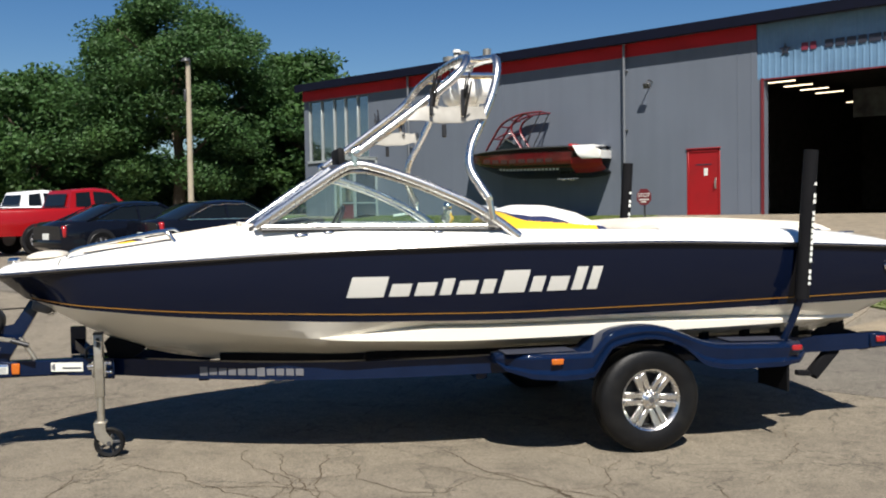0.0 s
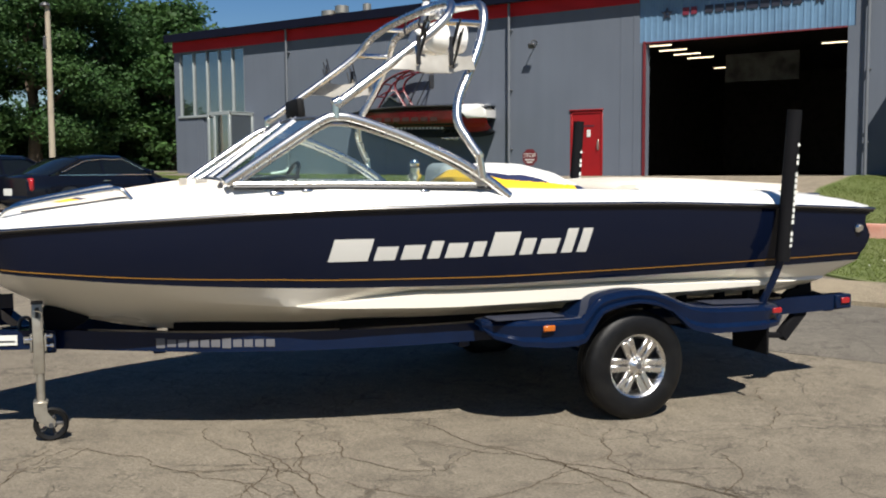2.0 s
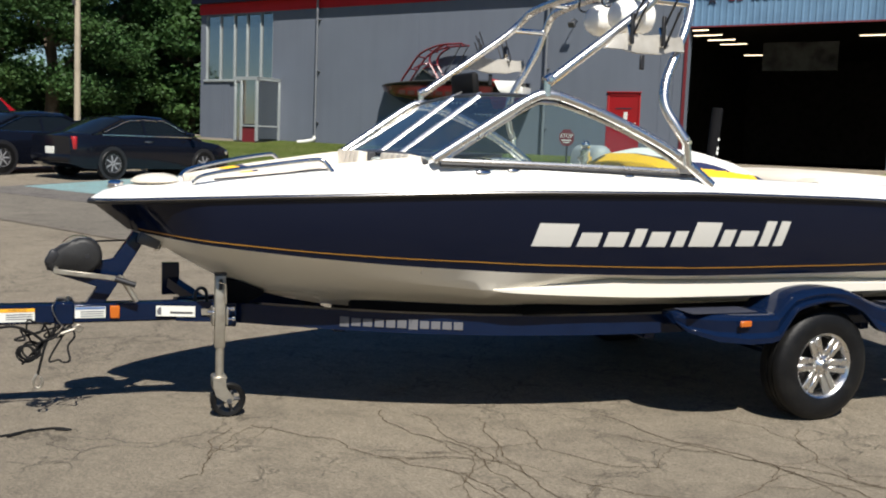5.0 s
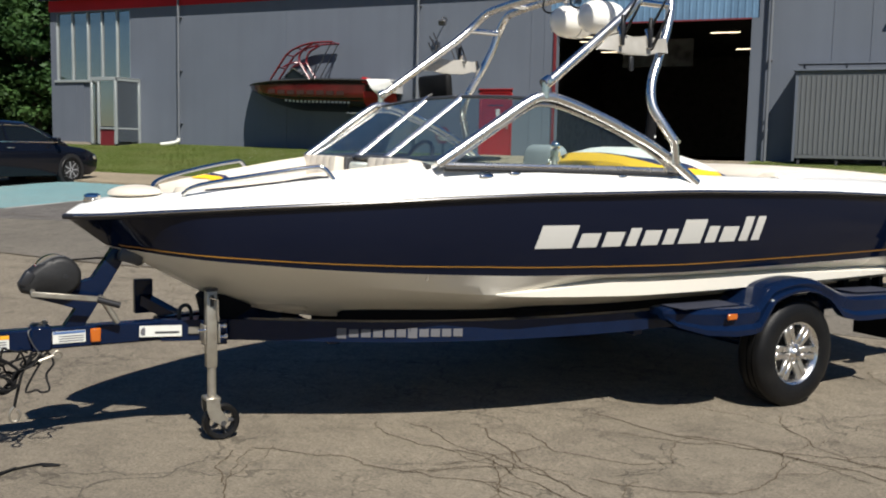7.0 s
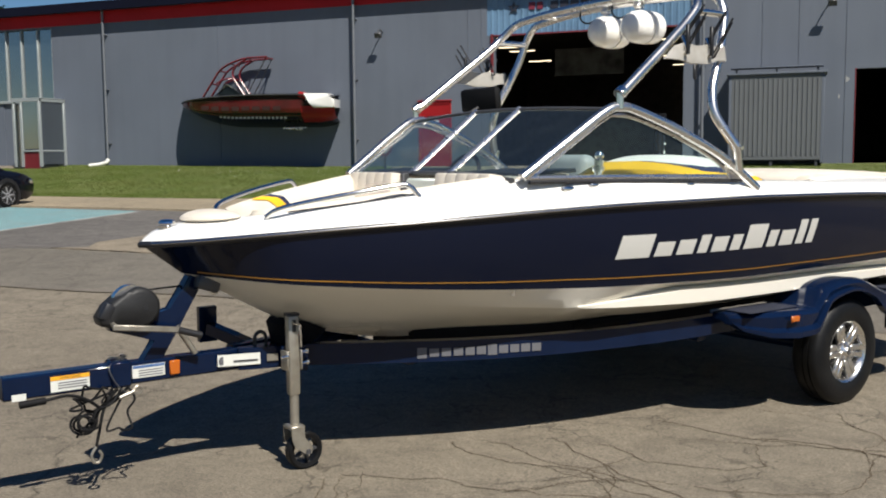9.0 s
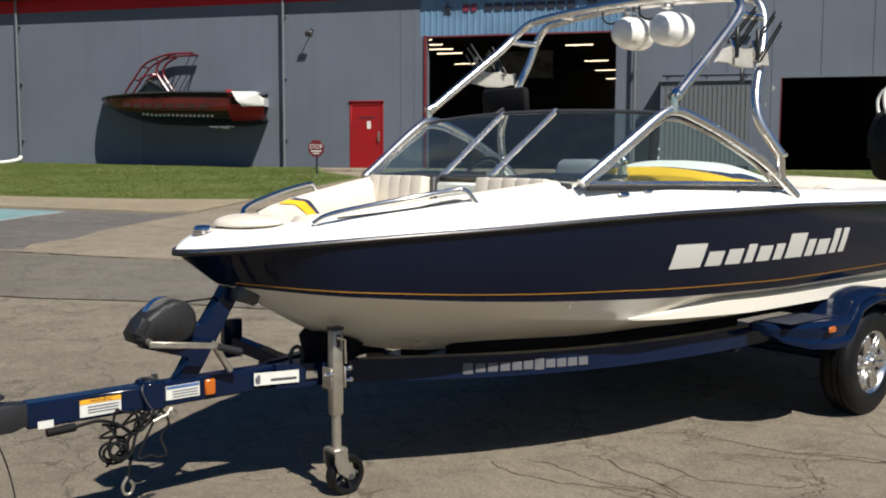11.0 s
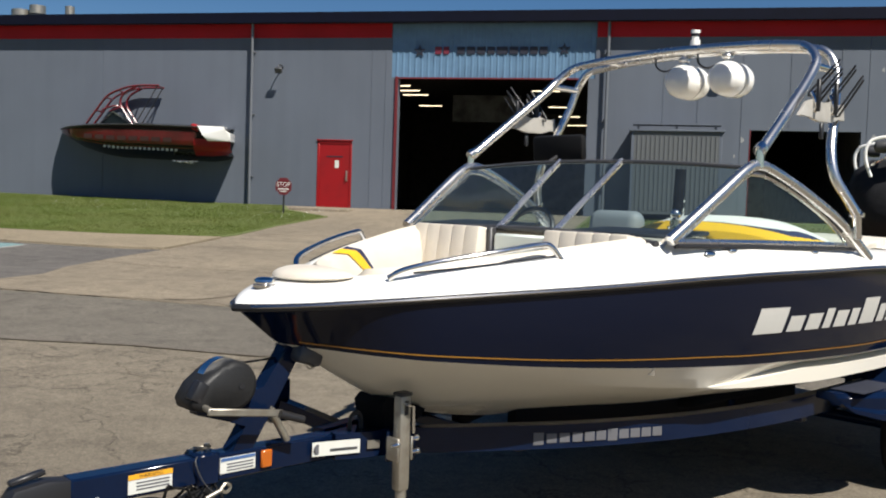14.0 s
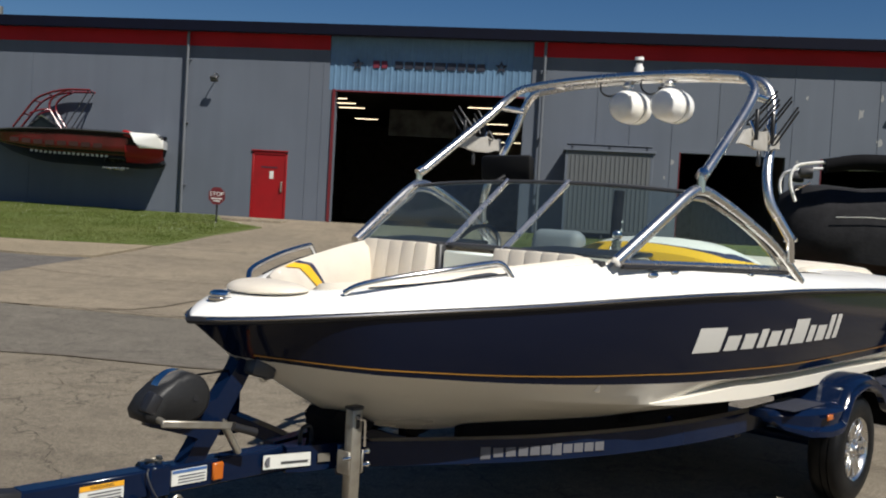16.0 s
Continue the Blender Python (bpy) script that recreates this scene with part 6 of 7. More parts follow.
part("jack_wheel", lathe(bmesh.new(), [(0.066, -0.026), (0.086, -0.03), (0.095, -0.02), (0.095, 0.02), (0.086, 0.03), (0.066, 0.026), (0.066, -0.026)], jc, "Y", 32), M["rubber"], jk, "black jack wheel")
for k in range(5):
    bm = bmesh.new()
    box(bm, (0.042, 0, 0), (0.06, 0.03, 0.016), bevel=0.003)
    bmesh.ops.transform(bm, matrix=Matrix.Translation(jc) @ Matrix.Rotation(math.tau * k / 5, 4, "Y"), verts=bm.verts[:])
    part("wheel_spoke", bm, M["dgrey"], jk)
part("wheel_hub", cyl(bmesh.new(), (jc[0], jy - 0.056, 0.095), (jc[0], jy + 0.056, 0.095), 0.014), M["dgrey"], jk)

# ---- trees ----
def tree(x, y, h, r, seed, leaves, cr=None, low=0.25, size=0.24):
    rnd = np.random.RandomState(seed)
    z0 = gz(x, y)
    t = thing("tree", pose(x, y, z0), "broad leafy green tree", "tree", "trees behind the lot")
    bm = bmesh.new()
    tops = []
    tube(bm, [(0, 0, -0.2), (0.1, 0.05, h * 0.2), (-0.1, 0.1, h * 0.45), (0.05, 0, h * 0.75)], lambda f: 0.035 * h * (1 - 0.8 * f), 10)
    for k in range(9):
        a = k * 2.4 + rnd.rand()
        zb = h * (0.2 + 0.05 * k)
        e = Vector((math.cos(a) * r * 0.75, math.sin(a) * r * 0.75, zb + h * (0.12 + 0.25 * rnd.rand())))
        tube(bm, [(0, 0, zb), tuple(e * 0.5 + Vector((0, 0, zb * 0.5 + 0.3))), tuple(e)], lambda f: 0.012 * h * (1 - 0.8 * f), 6)
    part("trunk", bm, M["bark"], t)
    # clumps on an uneven crown
    n_c = 130
    C = []
    for k in range(n_c):
        a, u = rnd.rand() * math.tau, rnd.rand()
        zz = low + (1 - low) * u
        prof = math.sin(math.pi * min(max((zz - low) / (1 - low) * 0.86 + 0.1, 0), 1)) ** 0.6
        rr = r * prof * (0.35 + 0.65 * rnd.rand() ** 0.5) * (0.82 + 0.3 * rnd.rand())
        C.append((math.cos(a) * rr, math.sin(a) * rr, zz * h * (0.93 + 0.1 * rnd.rand()), r * (0.15 + 0.17 * rnd.rand())))
    C = np.array(C)
    per = leaves // n_c
    idx = np.repeat(np.arange(n_c), per)
    d = rnd.normal(size=(len(idx), 3))
    d /= np.linalg.norm(d, axis=1)[:, None]
    rad = C[idx, 3] * 1.25 * rnd.rand(len(idx)) ** 0.55
    p = C[idx, :3] + d * rad[:, None] * np.array([1.1, 1.1, 0.55])
    a = rnd.normal(size=(len(idx), 3))
    a[:, 2] *= 0.5
    a /= np.linalg.norm(a, axis=1)[:, None]
    b = np.cross(a, d + rnd.normal(size=d.shape) * 0.5)
    b /= np.linalg.norm(b, axis=1)[:, None]
    s_ = size * (0.6 + 0.8 * rnd.rand(len(idx)))[:, None]
    q = np.stack([p - a * s_, p + b * s_ * 0.5, p + a * s_, p - b * s_ * 0.5], 1).reshape(-1, 3)
    me = bpy.data.meshes.new("crown")
    me.from_pydata(q.tolist(), [], np.arange(len(q)).reshape(-1, 4).tolist())
    me.materials.append(M["leaf"])
    ob = new("crown", me)
    ob.parent = t
    return t


tree(-50.0, 33.5, 13.0, 5.7, 3, 130000, low=0.1, size=0.115)
tree(-47.6, 41.5, 10.0, 4.4, 5, 36000, low=0.04, size=0.17)
tree(-59.5, 29.0, 9.1, 5.6, 7, 36000, low=0.04, size=0.17)
tree(-60.0, 20.0, 8.9, 5.6, 9, 34000, low=0.04, size=0.17)
tree(-67.0, 36.0, 9.4, 6.6, 11, 32000, low=0.04, size=0.18)
tree(-55.0, 46.0, 9.2, 6.2, 13, 32000, low=0.04, size=0.18)
tree(-50.5, 50.0, 8.8, 5.2, 15, 28000, low=0.03, size=0.18)
tree(-63.0, 10.0, 8.0, 5.6, 17, 24000, low=0.04, size=0.18)

up = thing("utility_pole", pose(-33.9, 23.9, gz(-33.9, 23.9)), "grey weathered wooden light pole", "pole")
part("pole", cyl(bmesh.new(), (0, 0, -0.3), (0.05, 0, 7.0), 0.13, 0.1, seg=12), M["timber"], up)
part("lamp_head", (lambda b: (lathe(b, [(0.0, 0.16), (0.13, 0.13), (0.2, 0.03), (0.2, 0.0), (0.0, 0.0)], (0.05, -0.1, 7.0), "Z", 16),)[0] and b)(bmesh.new()), M["dgrey"], up, "grey dome lamp head")
part("meter_box", box(bmesh.new(), (0.0, -0.13, 5.6), (0.12, 0.1, 0.5), bevel=0.01), M["dgrey"], up, "dark box on the pole")

# hedge of scrub under the trees
def scrub(x0, y0, x1, y1, h, n, seed):
    rnd = np.random.RandomState(seed)
    f = rnd.rand(n)
    px = x0 + (x1 - x0) * f + rnd.normal(size=n) * 0.9
    py = y0 + (y1 - y0) * f + rnd.normal(size=n) * 0.9
    top = h * (0.75 + 0.35 * np.sin(f * 37) * np.sin(f * 91))
    pz = top * rnd.rand(n) ** 0.7 + 0.6
    a, b = rnd.normal(size=(n, 3)), rnd.normal(size=(n, 3))
    a /= np.linalg.norm(a, axis=1)[:, None]
    b /= np.linalg.norm(b, axis=1)[:, None]
    p = np.stack([px, py, pz], 1)
    s_ = 0.2 * (0.6 + 0.8 * rnd.rand(n))[:, None]
    q = np.stack([p - a * s_, p + b * s_ * 0.5, p + a * s_, p - b * s_ * 0.5], 1).reshape(-1, 3)
    me = bpy.data.meshes.new("scrub")
    me.from_pydata(q.tolist(), [], np.arange(len(q)).reshape(-1, 4).tolist())
    me.materials.append(M["leaf"])
    tagged(new("scrub", me), "dense green scrub under the trees", "scrub", kind="stuff")


scrub(-68, 4, -60, 32, 4.0, 30000, 21)
scrub(-60, 31, -42, 54, 4.2, 40000, 22)
scrub(-75, 20, -66, 60, 6.5, 30000, 23)

# ---- grass ----
def blades(poly, n, seed, lab):
    """Many short fine blades scattered over an outline."""
    rnd = np.random.RandomState(seed)
    x0, x1 = min(p[0] for p in poly), max(p[0] for p in poly)
    y0, y1 = min(p[1] for p in poly), max(p[1] for p in poly)
    px, py = x0 + (x1 - x0) * rnd.rand(n), y0 + (y1 - y0) * rnd.rand(n)
    keep = np.zeros(n, bool)
    for (xa, ya), (xb, yb_) in zip(poly, poly[1:] + poly[:1]):
        with np.errstate(divide="ignore", invalid="ignore"):
            keep ^= ((ya > py) != (yb_ > py)) & (px < (xb - xa) * (py - ya) / (yb_ - ya) + xa)
    px, py = px[keep], py[keep]
    k = len(px)
    pz = np.array([gz(a, b) for a, b in zip(px.tolist(), py.tolist())]) + 0.028
    turn = rnd.rand(k) * math.tau
    # tufts: taller where a slow wave runs high
    tall = 0.012 + 0.02 * rnd.rand(k) * (0.6 + 0.4 * np.sin(px * 1.7) * np.sin(py * 2.3 + px))
    c, d = np.cos(turn) * 0.009, np.sin(turn) * 0.009
    lx, ly = rnd.normal(size=k) * 0.016, rnd.normal(size=k) * 0.016
    q = np.stack([np.stack([px - c, py - d, pz], 1), np.stack([px + c, py + d, pz], 1), np.stack([px + lx, py + ly, pz + tall], 1)], 1).reshape(-1, 3)
    me = bpy.data.meshes.new("grass")
    me.from_pydata(q.tolist(), [], np.arange(3 * k).reshape(-1, 3).tolist())
    me.materials.append(M["grass"])
    tagged(new("grass", me), lab, "grass", kind="stuff")


blades([(-34, 20.0), (-20.2, 20.2), (-17.3, 20.4), (-15.7, 20.6), (-14.5, 21.05), (-13.5, 21.4), (-13.28, 22.2), (-13.1, 24.1), (-12.85, 25.5), (-12.65, 26.7), (-14.4, 28.1), (-15.1, 29.5), (-28.3, 29.5), (-28.3, 28.1), (-34, 28.1)], 360000, 31, "short mown grass on the slope")
blades([(-5.3, 26.4), (-4.3, 20.0), (-2.9, 14.0), (-1.5, 13.0), (6, 13.0), (6, 29.4), (-5.1, 29.4)], 220000, 32, "grass with clover on the verge")
rnd = random.Random(5)
bm = bmesh.new()
for k in range(300):
    if k < 150:
        x = rnd.uniform(-22, -12.8)
        y = rnd.uniform(25.5, 29.3) if x < -15 else rnd.uniform(24.5, 28)
        if x > -14.2 and y > 28:
            continue
    else:
        x, y = rnd.uniform(-3.5, 4), rnd.uniform(14, 27)
    z = gz(x, y) + 0.075
    r = rnd.uniform(0.006, 0.011)
    v = [bm.verts.new((x + r * math.cos(a), y + r * math.sin(a) * 0.6, z + r * math.sin(a))) for a in (0, 1.57, 3.14, 4.71)]
    bm.faces.new(v)
single("clover", bm, M["plate"], "scattered white clover flowers", "flowers", "stuff", smooth=0)

# ---- parked cars: x along the car, nose at +x ----
M["carrim"] = mat("silver_wheel_paint", (0.36, 0.36, 0.37), 0.35, 0.3, var=0.06)
def simple_wheel(parent, c, sgn, R=0.33, w=0.2, spokes=7, rim=0.21):
    wp = part("wheel", lathe(bmesh.new(), [(rim, -w * 0.4), (rim + 0.02, -w * 0.5), (R - 0.03, -w * 0.5), (R, -w * 0.35), (R, w * 0.35), (R - 0.03, w * 0.5), (rim + 0.02, w * 0.5), (rim, w * 0.4)], c, "Y", 28), M["rubber"], parent, "black tyre")
    o = sgn * w * 0.42
    part("rim", lathe(bmesh.new(), [(rim * 1.02, o * 0.4), (rim * 1.02, o), (rim * 0.9, o * 0.95), (rim * 0.86, o * 0.2), (0.0, o * 0.2)], c, "Y", 28), M["carrim"], wp, "silver rim")
    bm = bmesh.new()
    for k in range(spokes):
        a = math.tau * k / spokes
        n0 = len(bm.verts)
        b2 = bmesh.new()
        box(b2, (rim * 0.5, o * 0.85, 0), (rim * 0.85, 0.025, rim * 0.2), bevel=0.006)
        bmesh.ops.transform(b2, matrix=Matrix.Translation(c) @ Matrix.Rotation(a, 4, "Y"), verts=b2.verts[:])
        me = bpy.data.meshes.new("tmp")
        b2.to_mesh(me)
        b2.free()
        bm.from_mesh(me)
        bpy.data.meshes.remove(me)
    part("spokes", bm, M["carrim"], wp)


def shell(rows, bm=None):
    bm = bm or bmesh.new()
    return cushion(bm, rows)


def car(name, m, paint, label, L_, W_, base, belt, roof, wheels, R=0.33, cat="car"):
    """Sedan body: lofted lower shell, glazed cabin, wheels, lights."""
    c = thing(name, m, label, cat, "parked vehicles")
    hw = W_ / 2
    rows = []
    n = 26
    for i in range(n + 1):
        x = -L_ / 2 + L_ * i / n
        e = min((x + L_ / 2) / 0.5, (L_ / 2 - x) / 0.6, 1)
        w = hw * (0.82 + 0.18 * math.sin(max(e, 0) * math.pi / 2))
        zt_ = lerp_table(belt, x)
        zb_ = base + 0.12 * (1 - min(e * 1.6, 1))
        rows.append([(x, -w * 0.96, zb_), (x, -w, zb_ + 0.18), (x, -w, (zt_ + base) / 2 + 0.08), (x, -w * 0.975, zt_ - 0.06), (x, -w * 0.9, zt_), (x, 0, zt_ + 0.03), (x, w * 0.9, zt_), (x, w * 0.975, zt_ - 0.06), (x, w, (zt_ + base) / 2 + 0.08), (x, w, zb_ + 0.18), (x, w * 0.96, zb_)])
    body = part("body", shell(rows), paint, c, smooth=50)
    rows = []
    xs = [p[0] for p in roof]
    for i in range(15):
        x = xs[0] + (xs[-1] - xs[0]) * i / 14
        zr, zb_ = lerp_table(roof, x), lerp_table(belt, x) - 0.02
        zr = max(zr, zb_ + 0.03)
        wr = hw * (0.93 - 0.24 * (zr - zb_) / 0.5)
        rows.append([(x, -hw * 0.9, zb_), (x, -(wr + 0.02), zr - 0.05), (x, -wr * 0.85, zr), (x, 0, zr + 0.025), (x, wr * 0.85, zr), (x, wr + 0.02, zr - 0.05), (x, hw * 0.9, zb_)])
    part("cabin_glass", shell(rows), M["carglass"], c, "dark car glass", smooth=40)
    # roof skin and pillars over the glass
    x0, x1 = roof[1][0], roof[-2][0]
    rows = []
    for i in range(9):
        x = x0 + (x1 - x0) * i / 8
        zr = lerp_table(roof, x)
        wr = hw * (0.93 - 0.24 * (zr - lerp_table(belt, x) + 0.02) / 0.5)
        rows.append([(x, -(wr + 0.025), zr - 0.045), (x, -wr * 0.85, zr + 0.008), (x, 0, zr + 0.033), (x, wr * 0.85, zr + 0.008), (x, wr + 0.025, zr - 0.045)])
    bm = bmesh.new()
    loft(bm, rows)
    part("roof", bm, paint, c, smooth=60)
    for sg in (-1, 1):
        for xa, xb in ((roof[0][0], x0), (roof[-1][0], x1), ((x0 + x1) / 2 - 0.05, (x0 + x1) / 2 - 0.05)):
            zr = lerp_table(roof, xb)
            wr = hw * (0.93 - 0.24 * (zr - lerp_table(belt, xb) + 0.02) / 0.5)
            part("pillar", tube(bmesh.new(), [(xa, sg * hw * 0.905, lerp_table(belt, xa) - 0.01), (xb, sg * (wr + 0.022), zr - 0.05)], 0.035, 6, smooth=False), paint, c)
        part("window_trim", tube(bmesh.new(), [(roof[0][0] + 0.25, sg * hw * 0.915, lerp_table(belt, 0) + 0.005), (roof[-1][0] - 0.3, sg * hw * 0.915, lerp_table(belt, 0) + 0.005)], 0.012, 6, smooth=False), M["chrome"], c)
        edge = []
        for x in [roof[0][0] + 0.3, roof[1][0] + 0.12] + [x0 + (x1 - x0) * k / 4 for k in range(1, 5)] + [(x1 + roof[-1][0]) / 2, roof[-1][0] - 0.3]:
            zr, zb_ = lerp_table(roof, x) - 0.09, lerp_table(belt, x)
            wr = hw * (0.93 - 0.24 * (zr + 0.07 - zb_) / 0.5)
            edge.append((x, sg * (wr + 0.035), max(zr, zb_ + 0.01)))
        part("window_surround", tube(bmesh.new(), edge, 0.009, 6), M["chrome"], c, "thin bright window surround")
        part("door_handle", box(bmesh.new(), (-0.35, sg * hw * 0.99, lerp_table(belt, 0) - 0.13), (0.2, 0.03, 0.03), bevel=0.008), M["chrome"], c)
        part("tail_lamp", box(bmesh.new(), (-L_ / 2 + 0.12, sg * hw * 0.8, lerp_table(belt, -L_ / 2) - 0.14), (0.16, 0.15, 0.3), rot=(0, 0, sg * -24), bevel=0.03), M["redlens"], c, "red tail lamp")
        part("head_lamp", box(bmesh.new(), (L_ / 2 - 0.2, sg * hw * 0.74, lerp_table(belt, L_ / 2) - 0.06), (0.3, 0.26, 0.12), rot=(0, 0, sg * 28), bevel=0.03), M["chrome"], c, "clear head lamp")
        part("wing_mirror", box(bmesh.new(), (roof[-1][0] - 0.45, sg * (hw + 0.06), lerp_table(belt, 0.5) + 0.08), (0.12, 0.2, 0.12), bevel=0.03), paint, c)
        for x in wheels:
            # a flat black disc on the body side paints the wheel well's shade
            part("arch_shade_disc", lathe(bmesh.new(), [(0.0, sg * (hw + 0.003)), (R + 0.06, sg * (hw + 0.003)), (R + 0.06, sg * (hw - 0.15))], (x, 0, R), "Y", 28), M["black"], c, "black disc as the shaded wheel arch")
            simple_wheel(c, (x, sg * (hw - 0.08), R), sg, R)
    part("bumper", box(bmesh.new(), (-L_ / 2 + 0.02, 0, base + 0.24), (0.1, W_ * 0.82, 0.16), bevel=0.04, seg=2), paint, c)
    part("rear_plate", box(bmesh.new(), (-L_ / 2 - 0.02, 0, base + 0.4), (0.02, 0.32, 0.16), bevel=0.004), M["plate"], c, "small pale plate")
    return c


M["carblack"] = mat("dark_car_paint", (0.004, 0.005, 0.009), 0.12, var=0.05, coat=0.0, spec=0.3)
M["carred"] = mat("red_car_paint", (0.24, 0.006, 0.008), 0.2, var=0.05, coat=0.1, spec=0.3)
M["carwhite"] = mat("white_car_paint", (0.75, 0.75, 0.74), 0.25, var=0.04, coat=0.3)
SED_BELT = ((-2.45, 0.86), (-2.3, 0.97), (-1.5, 1.0), (0, 0.98), (1.0, 0.95), (1.9, 0.84), (2.35, 0.72), (2.45, 0.62))
SED_ROOF = ((-1.85, 1.0), (-0.95, 1.4), (-0.3, 1.46), (0.3, 1.44), (1.35, 0.95))
yb = 16.03
car("sedan", pose(-20.3, yb, gz(-20.3, yb) + 0.0, 0, 0, 90), M["carblack"], "dark navy sedan parked nose to the sidewalk", 4.75, 1.8, 0.2, SED_BELT, SED_ROOF, (-1.36, 1.38))
ya = 14.9
car("sedan", pose(-22.85, ya, gz(-22.85, ya), 0, 0, 90), M["carblack"], "long black sedan with bright window trim, parked", 4.95, 1.88, 0.2, SED_BELT, ((-1.8, 1.0), (-0.9, 1.42), (-0.2, 1.49), (0.4, 1.47), (1.4, 0.96)), (-1.45, 1.5), R=0.36)


def pickup(m, paint, label):
    c = thing("pickup_truck", m, label, "truck", "parked vehicles")
    hw = 1.0
    rows = []
    for x, zt_, w in ((-2.85, 1.0, 0.94), (-2.8, 1.28, 0.98), (-0.6, 1.3, 1.0), (1.0, 1.28, 1.0), (1.3, 1.22, 1.0), (2.6, 1.1, 0.96), (2.85, 0.9, 0.86)):
        rows.append([(x, -w * 0.97, 0.5), (x, -w, 0.75), (x, -w, zt_ - 0.1), (x, -w * 0.93, zt_), (x, w * 0.93, zt_), (x, w, zt_ - 0.1), (x, w, 0.75), (x, w * 0.97, 0.5)])
    part("body", shell(rows), paint, c, smooth=45)
    roof, belt = ((-0.75, 1.3), (-0.6, 1.84), (0.2, 1.92), (0.7, 1.86), (1.45, 1.22)), 1.28
    rows = []
    for i in range(13):
        x = -0.75 + 2.2 * i / 12
        zr = max(lerp_table(roof, x), belt + 0.02)
        wr = 0.93 - 0.16 * (zr - belt) / 0.6
        rows.append([(x, -0.93, belt - 0.02), (x, -wr, zr - 0.06), (x, -wr * 0.86, zr), (x, wr * 0.86, zr), (x, wr, zr - 0.06), (x, 0.93, belt - 0.02)])
    part("cab", shell(rows), paint, c, smooth=40)

    def pane(pts, nm):
        bm = bmesh.new()
        bm.faces.new([bm.verts.new(p) for p in pts])
        r = bmesh.ops.extrude_face_region(bm, geom=bm.faces[:])
        for g in r["geom"]:
            if isinstance(g, bmesh.types.BMVert):
                g.co.y *= 0.985
                g.co.x *= 0.985
        part(nm, bm, M["carglass"], c, "dark cab glass", smooth=0)

    def side(x, f, sg):
        zr = max(lerp_table(roof, x), belt + 0.02)
        wr = 0.93 - 0.16 * (zr - belt) / 0.6
        return (x, sg * (0.93 + (wr - 0.93) * f + 0.012), belt - 0.02 + (zr - 0.06 - belt + 0.02) * f)
    pane([(-0.775, -0.68, belt + 0.1), (-0.775, 0.68, belt + 0.1), (-0.655, 0.62, 1.74), (-0.655, -0.62, 1.74)], "rear_window")
    pane([(1.44, -0.74, 1.27), (1.44, 0.74, 1.27), (0.8, 0.64, 1.82), (0.8, -0.64, 1.82)], "windscreen")
    for sg in (-1, 1):
        for xs in ((-0.52, -0.46, -0.02, -0.02), (0.1, 0.1, 0.66, 1.05)):
            a, b, e, d = xs
            pane([side(a, 0.14, sg), side(b, 0.92, sg), side(e, 0.92, sg), side(d, 0.14, sg)], "side_window")
        for x in (-1.75, 1.85):
            # the well is not cut: its shade is a black disc
            part("arch_shade_disc", lathe(bmesh.new(), [(0.0, sg * 1.004), (0.46, sg * 1.004), (0.46, sg * 0.85)], (x, 0, 0.4), "Y", 28), M["black"], c, "black disc as the shaded wheel arch")
            simple_wheel(c, (x, sg * 0.93, 0.4), sg, 0.4, 0.25, 6, 0.24)
        part("tail_lamp", box(bmesh.new(), (-2.84, sg * 0.9, 1.12), (0.08, 0.14, 0.3), bevel=0.02), M["redlens"], c, "red tail lamp")
    part("bumper", box(bmesh.new(), (-2.9, 0, 0.6), (0.16, 1.8, 0.2), bevel=0.04, seg=2), M["chrome"], c)
    bm = bmesh.new()
    box(bm, (-1.75, 0, 1.31), (2.0, 1.62, 0.02))
    part("bed_cover", bm, M["black"], c, "black load bed")
    return c


pickup(pose(-27.2, 15.5, gz(-27.2, 15.5), 0, 0, 90), M["carred"], "red crew pickup truck, parked in the lot")
pickup(pose(-34.2, 17.2, gz(-34.2, 17.2), 0, 0, 92), M["carwhite"], "white pickup truck parked beyond the red one")

# ---- half boat hung on the wall ----
wb = thing("wall_boat", pose(-23.0, WALL_Y, 0), "red and black display boat hull mounted on the wall", "boat")
WBT = ((0.0, 3.67), (0.5, 3.74), (1.5, 3.82), (3.0, 3.85), (4.5, 3.82), (5.2, 3.8), (6.25, 3.7))
WBK = ((0.0, 3.6), (0.25, 3.4), (0.8, 3.12), (1.5, 2.9), (2.3, 2.79), (4.0, 2.74), (6.0, 2.72), (6.25, 2.9))


def wb_half(x):
    return 0.55 * (1 - (1 - min(max(x, 0) / 1.3, 1)) ** 2.2) ** 0.5 + 0.02


def wb_sec(x, f):
    """Point on the half hull: f 0 at the top edge, 1 at the wall below."""
    zt_, zk = lerp_table(WBT, x), lerp_table(WBK, x)
    b = wb_half(x)
    if f < 0.55:
        t = f / 0.55
        return (x, -b * (1 - 0.08 * t), zt_ + (zk - zt_) * 0.62 * t)
    t = (f - 0.55) / 0.45
    return (x, -b * 0.92 * (1 - t) ** 0.8, zt_ + (zk - zt_) * (0.62 + 0.38 * t))


WX = [0.0, 0.05, 0.15, 0.3, 0.5, 0.8, 1.2, 1.7, 2.3, 3.0, 3.7, 4.4, 5.0, 5.6, 6.1, 6.25]
M["wbtube"] = mat("maroon_tube", (0.15, 0.008, 0.014), 0.3, var=0.1, coat=0.2)
M["wbblack"] = mat("glossy_black", (0.006, 0.005, 0.006), 0.2, var=0.1, spec=0.2)
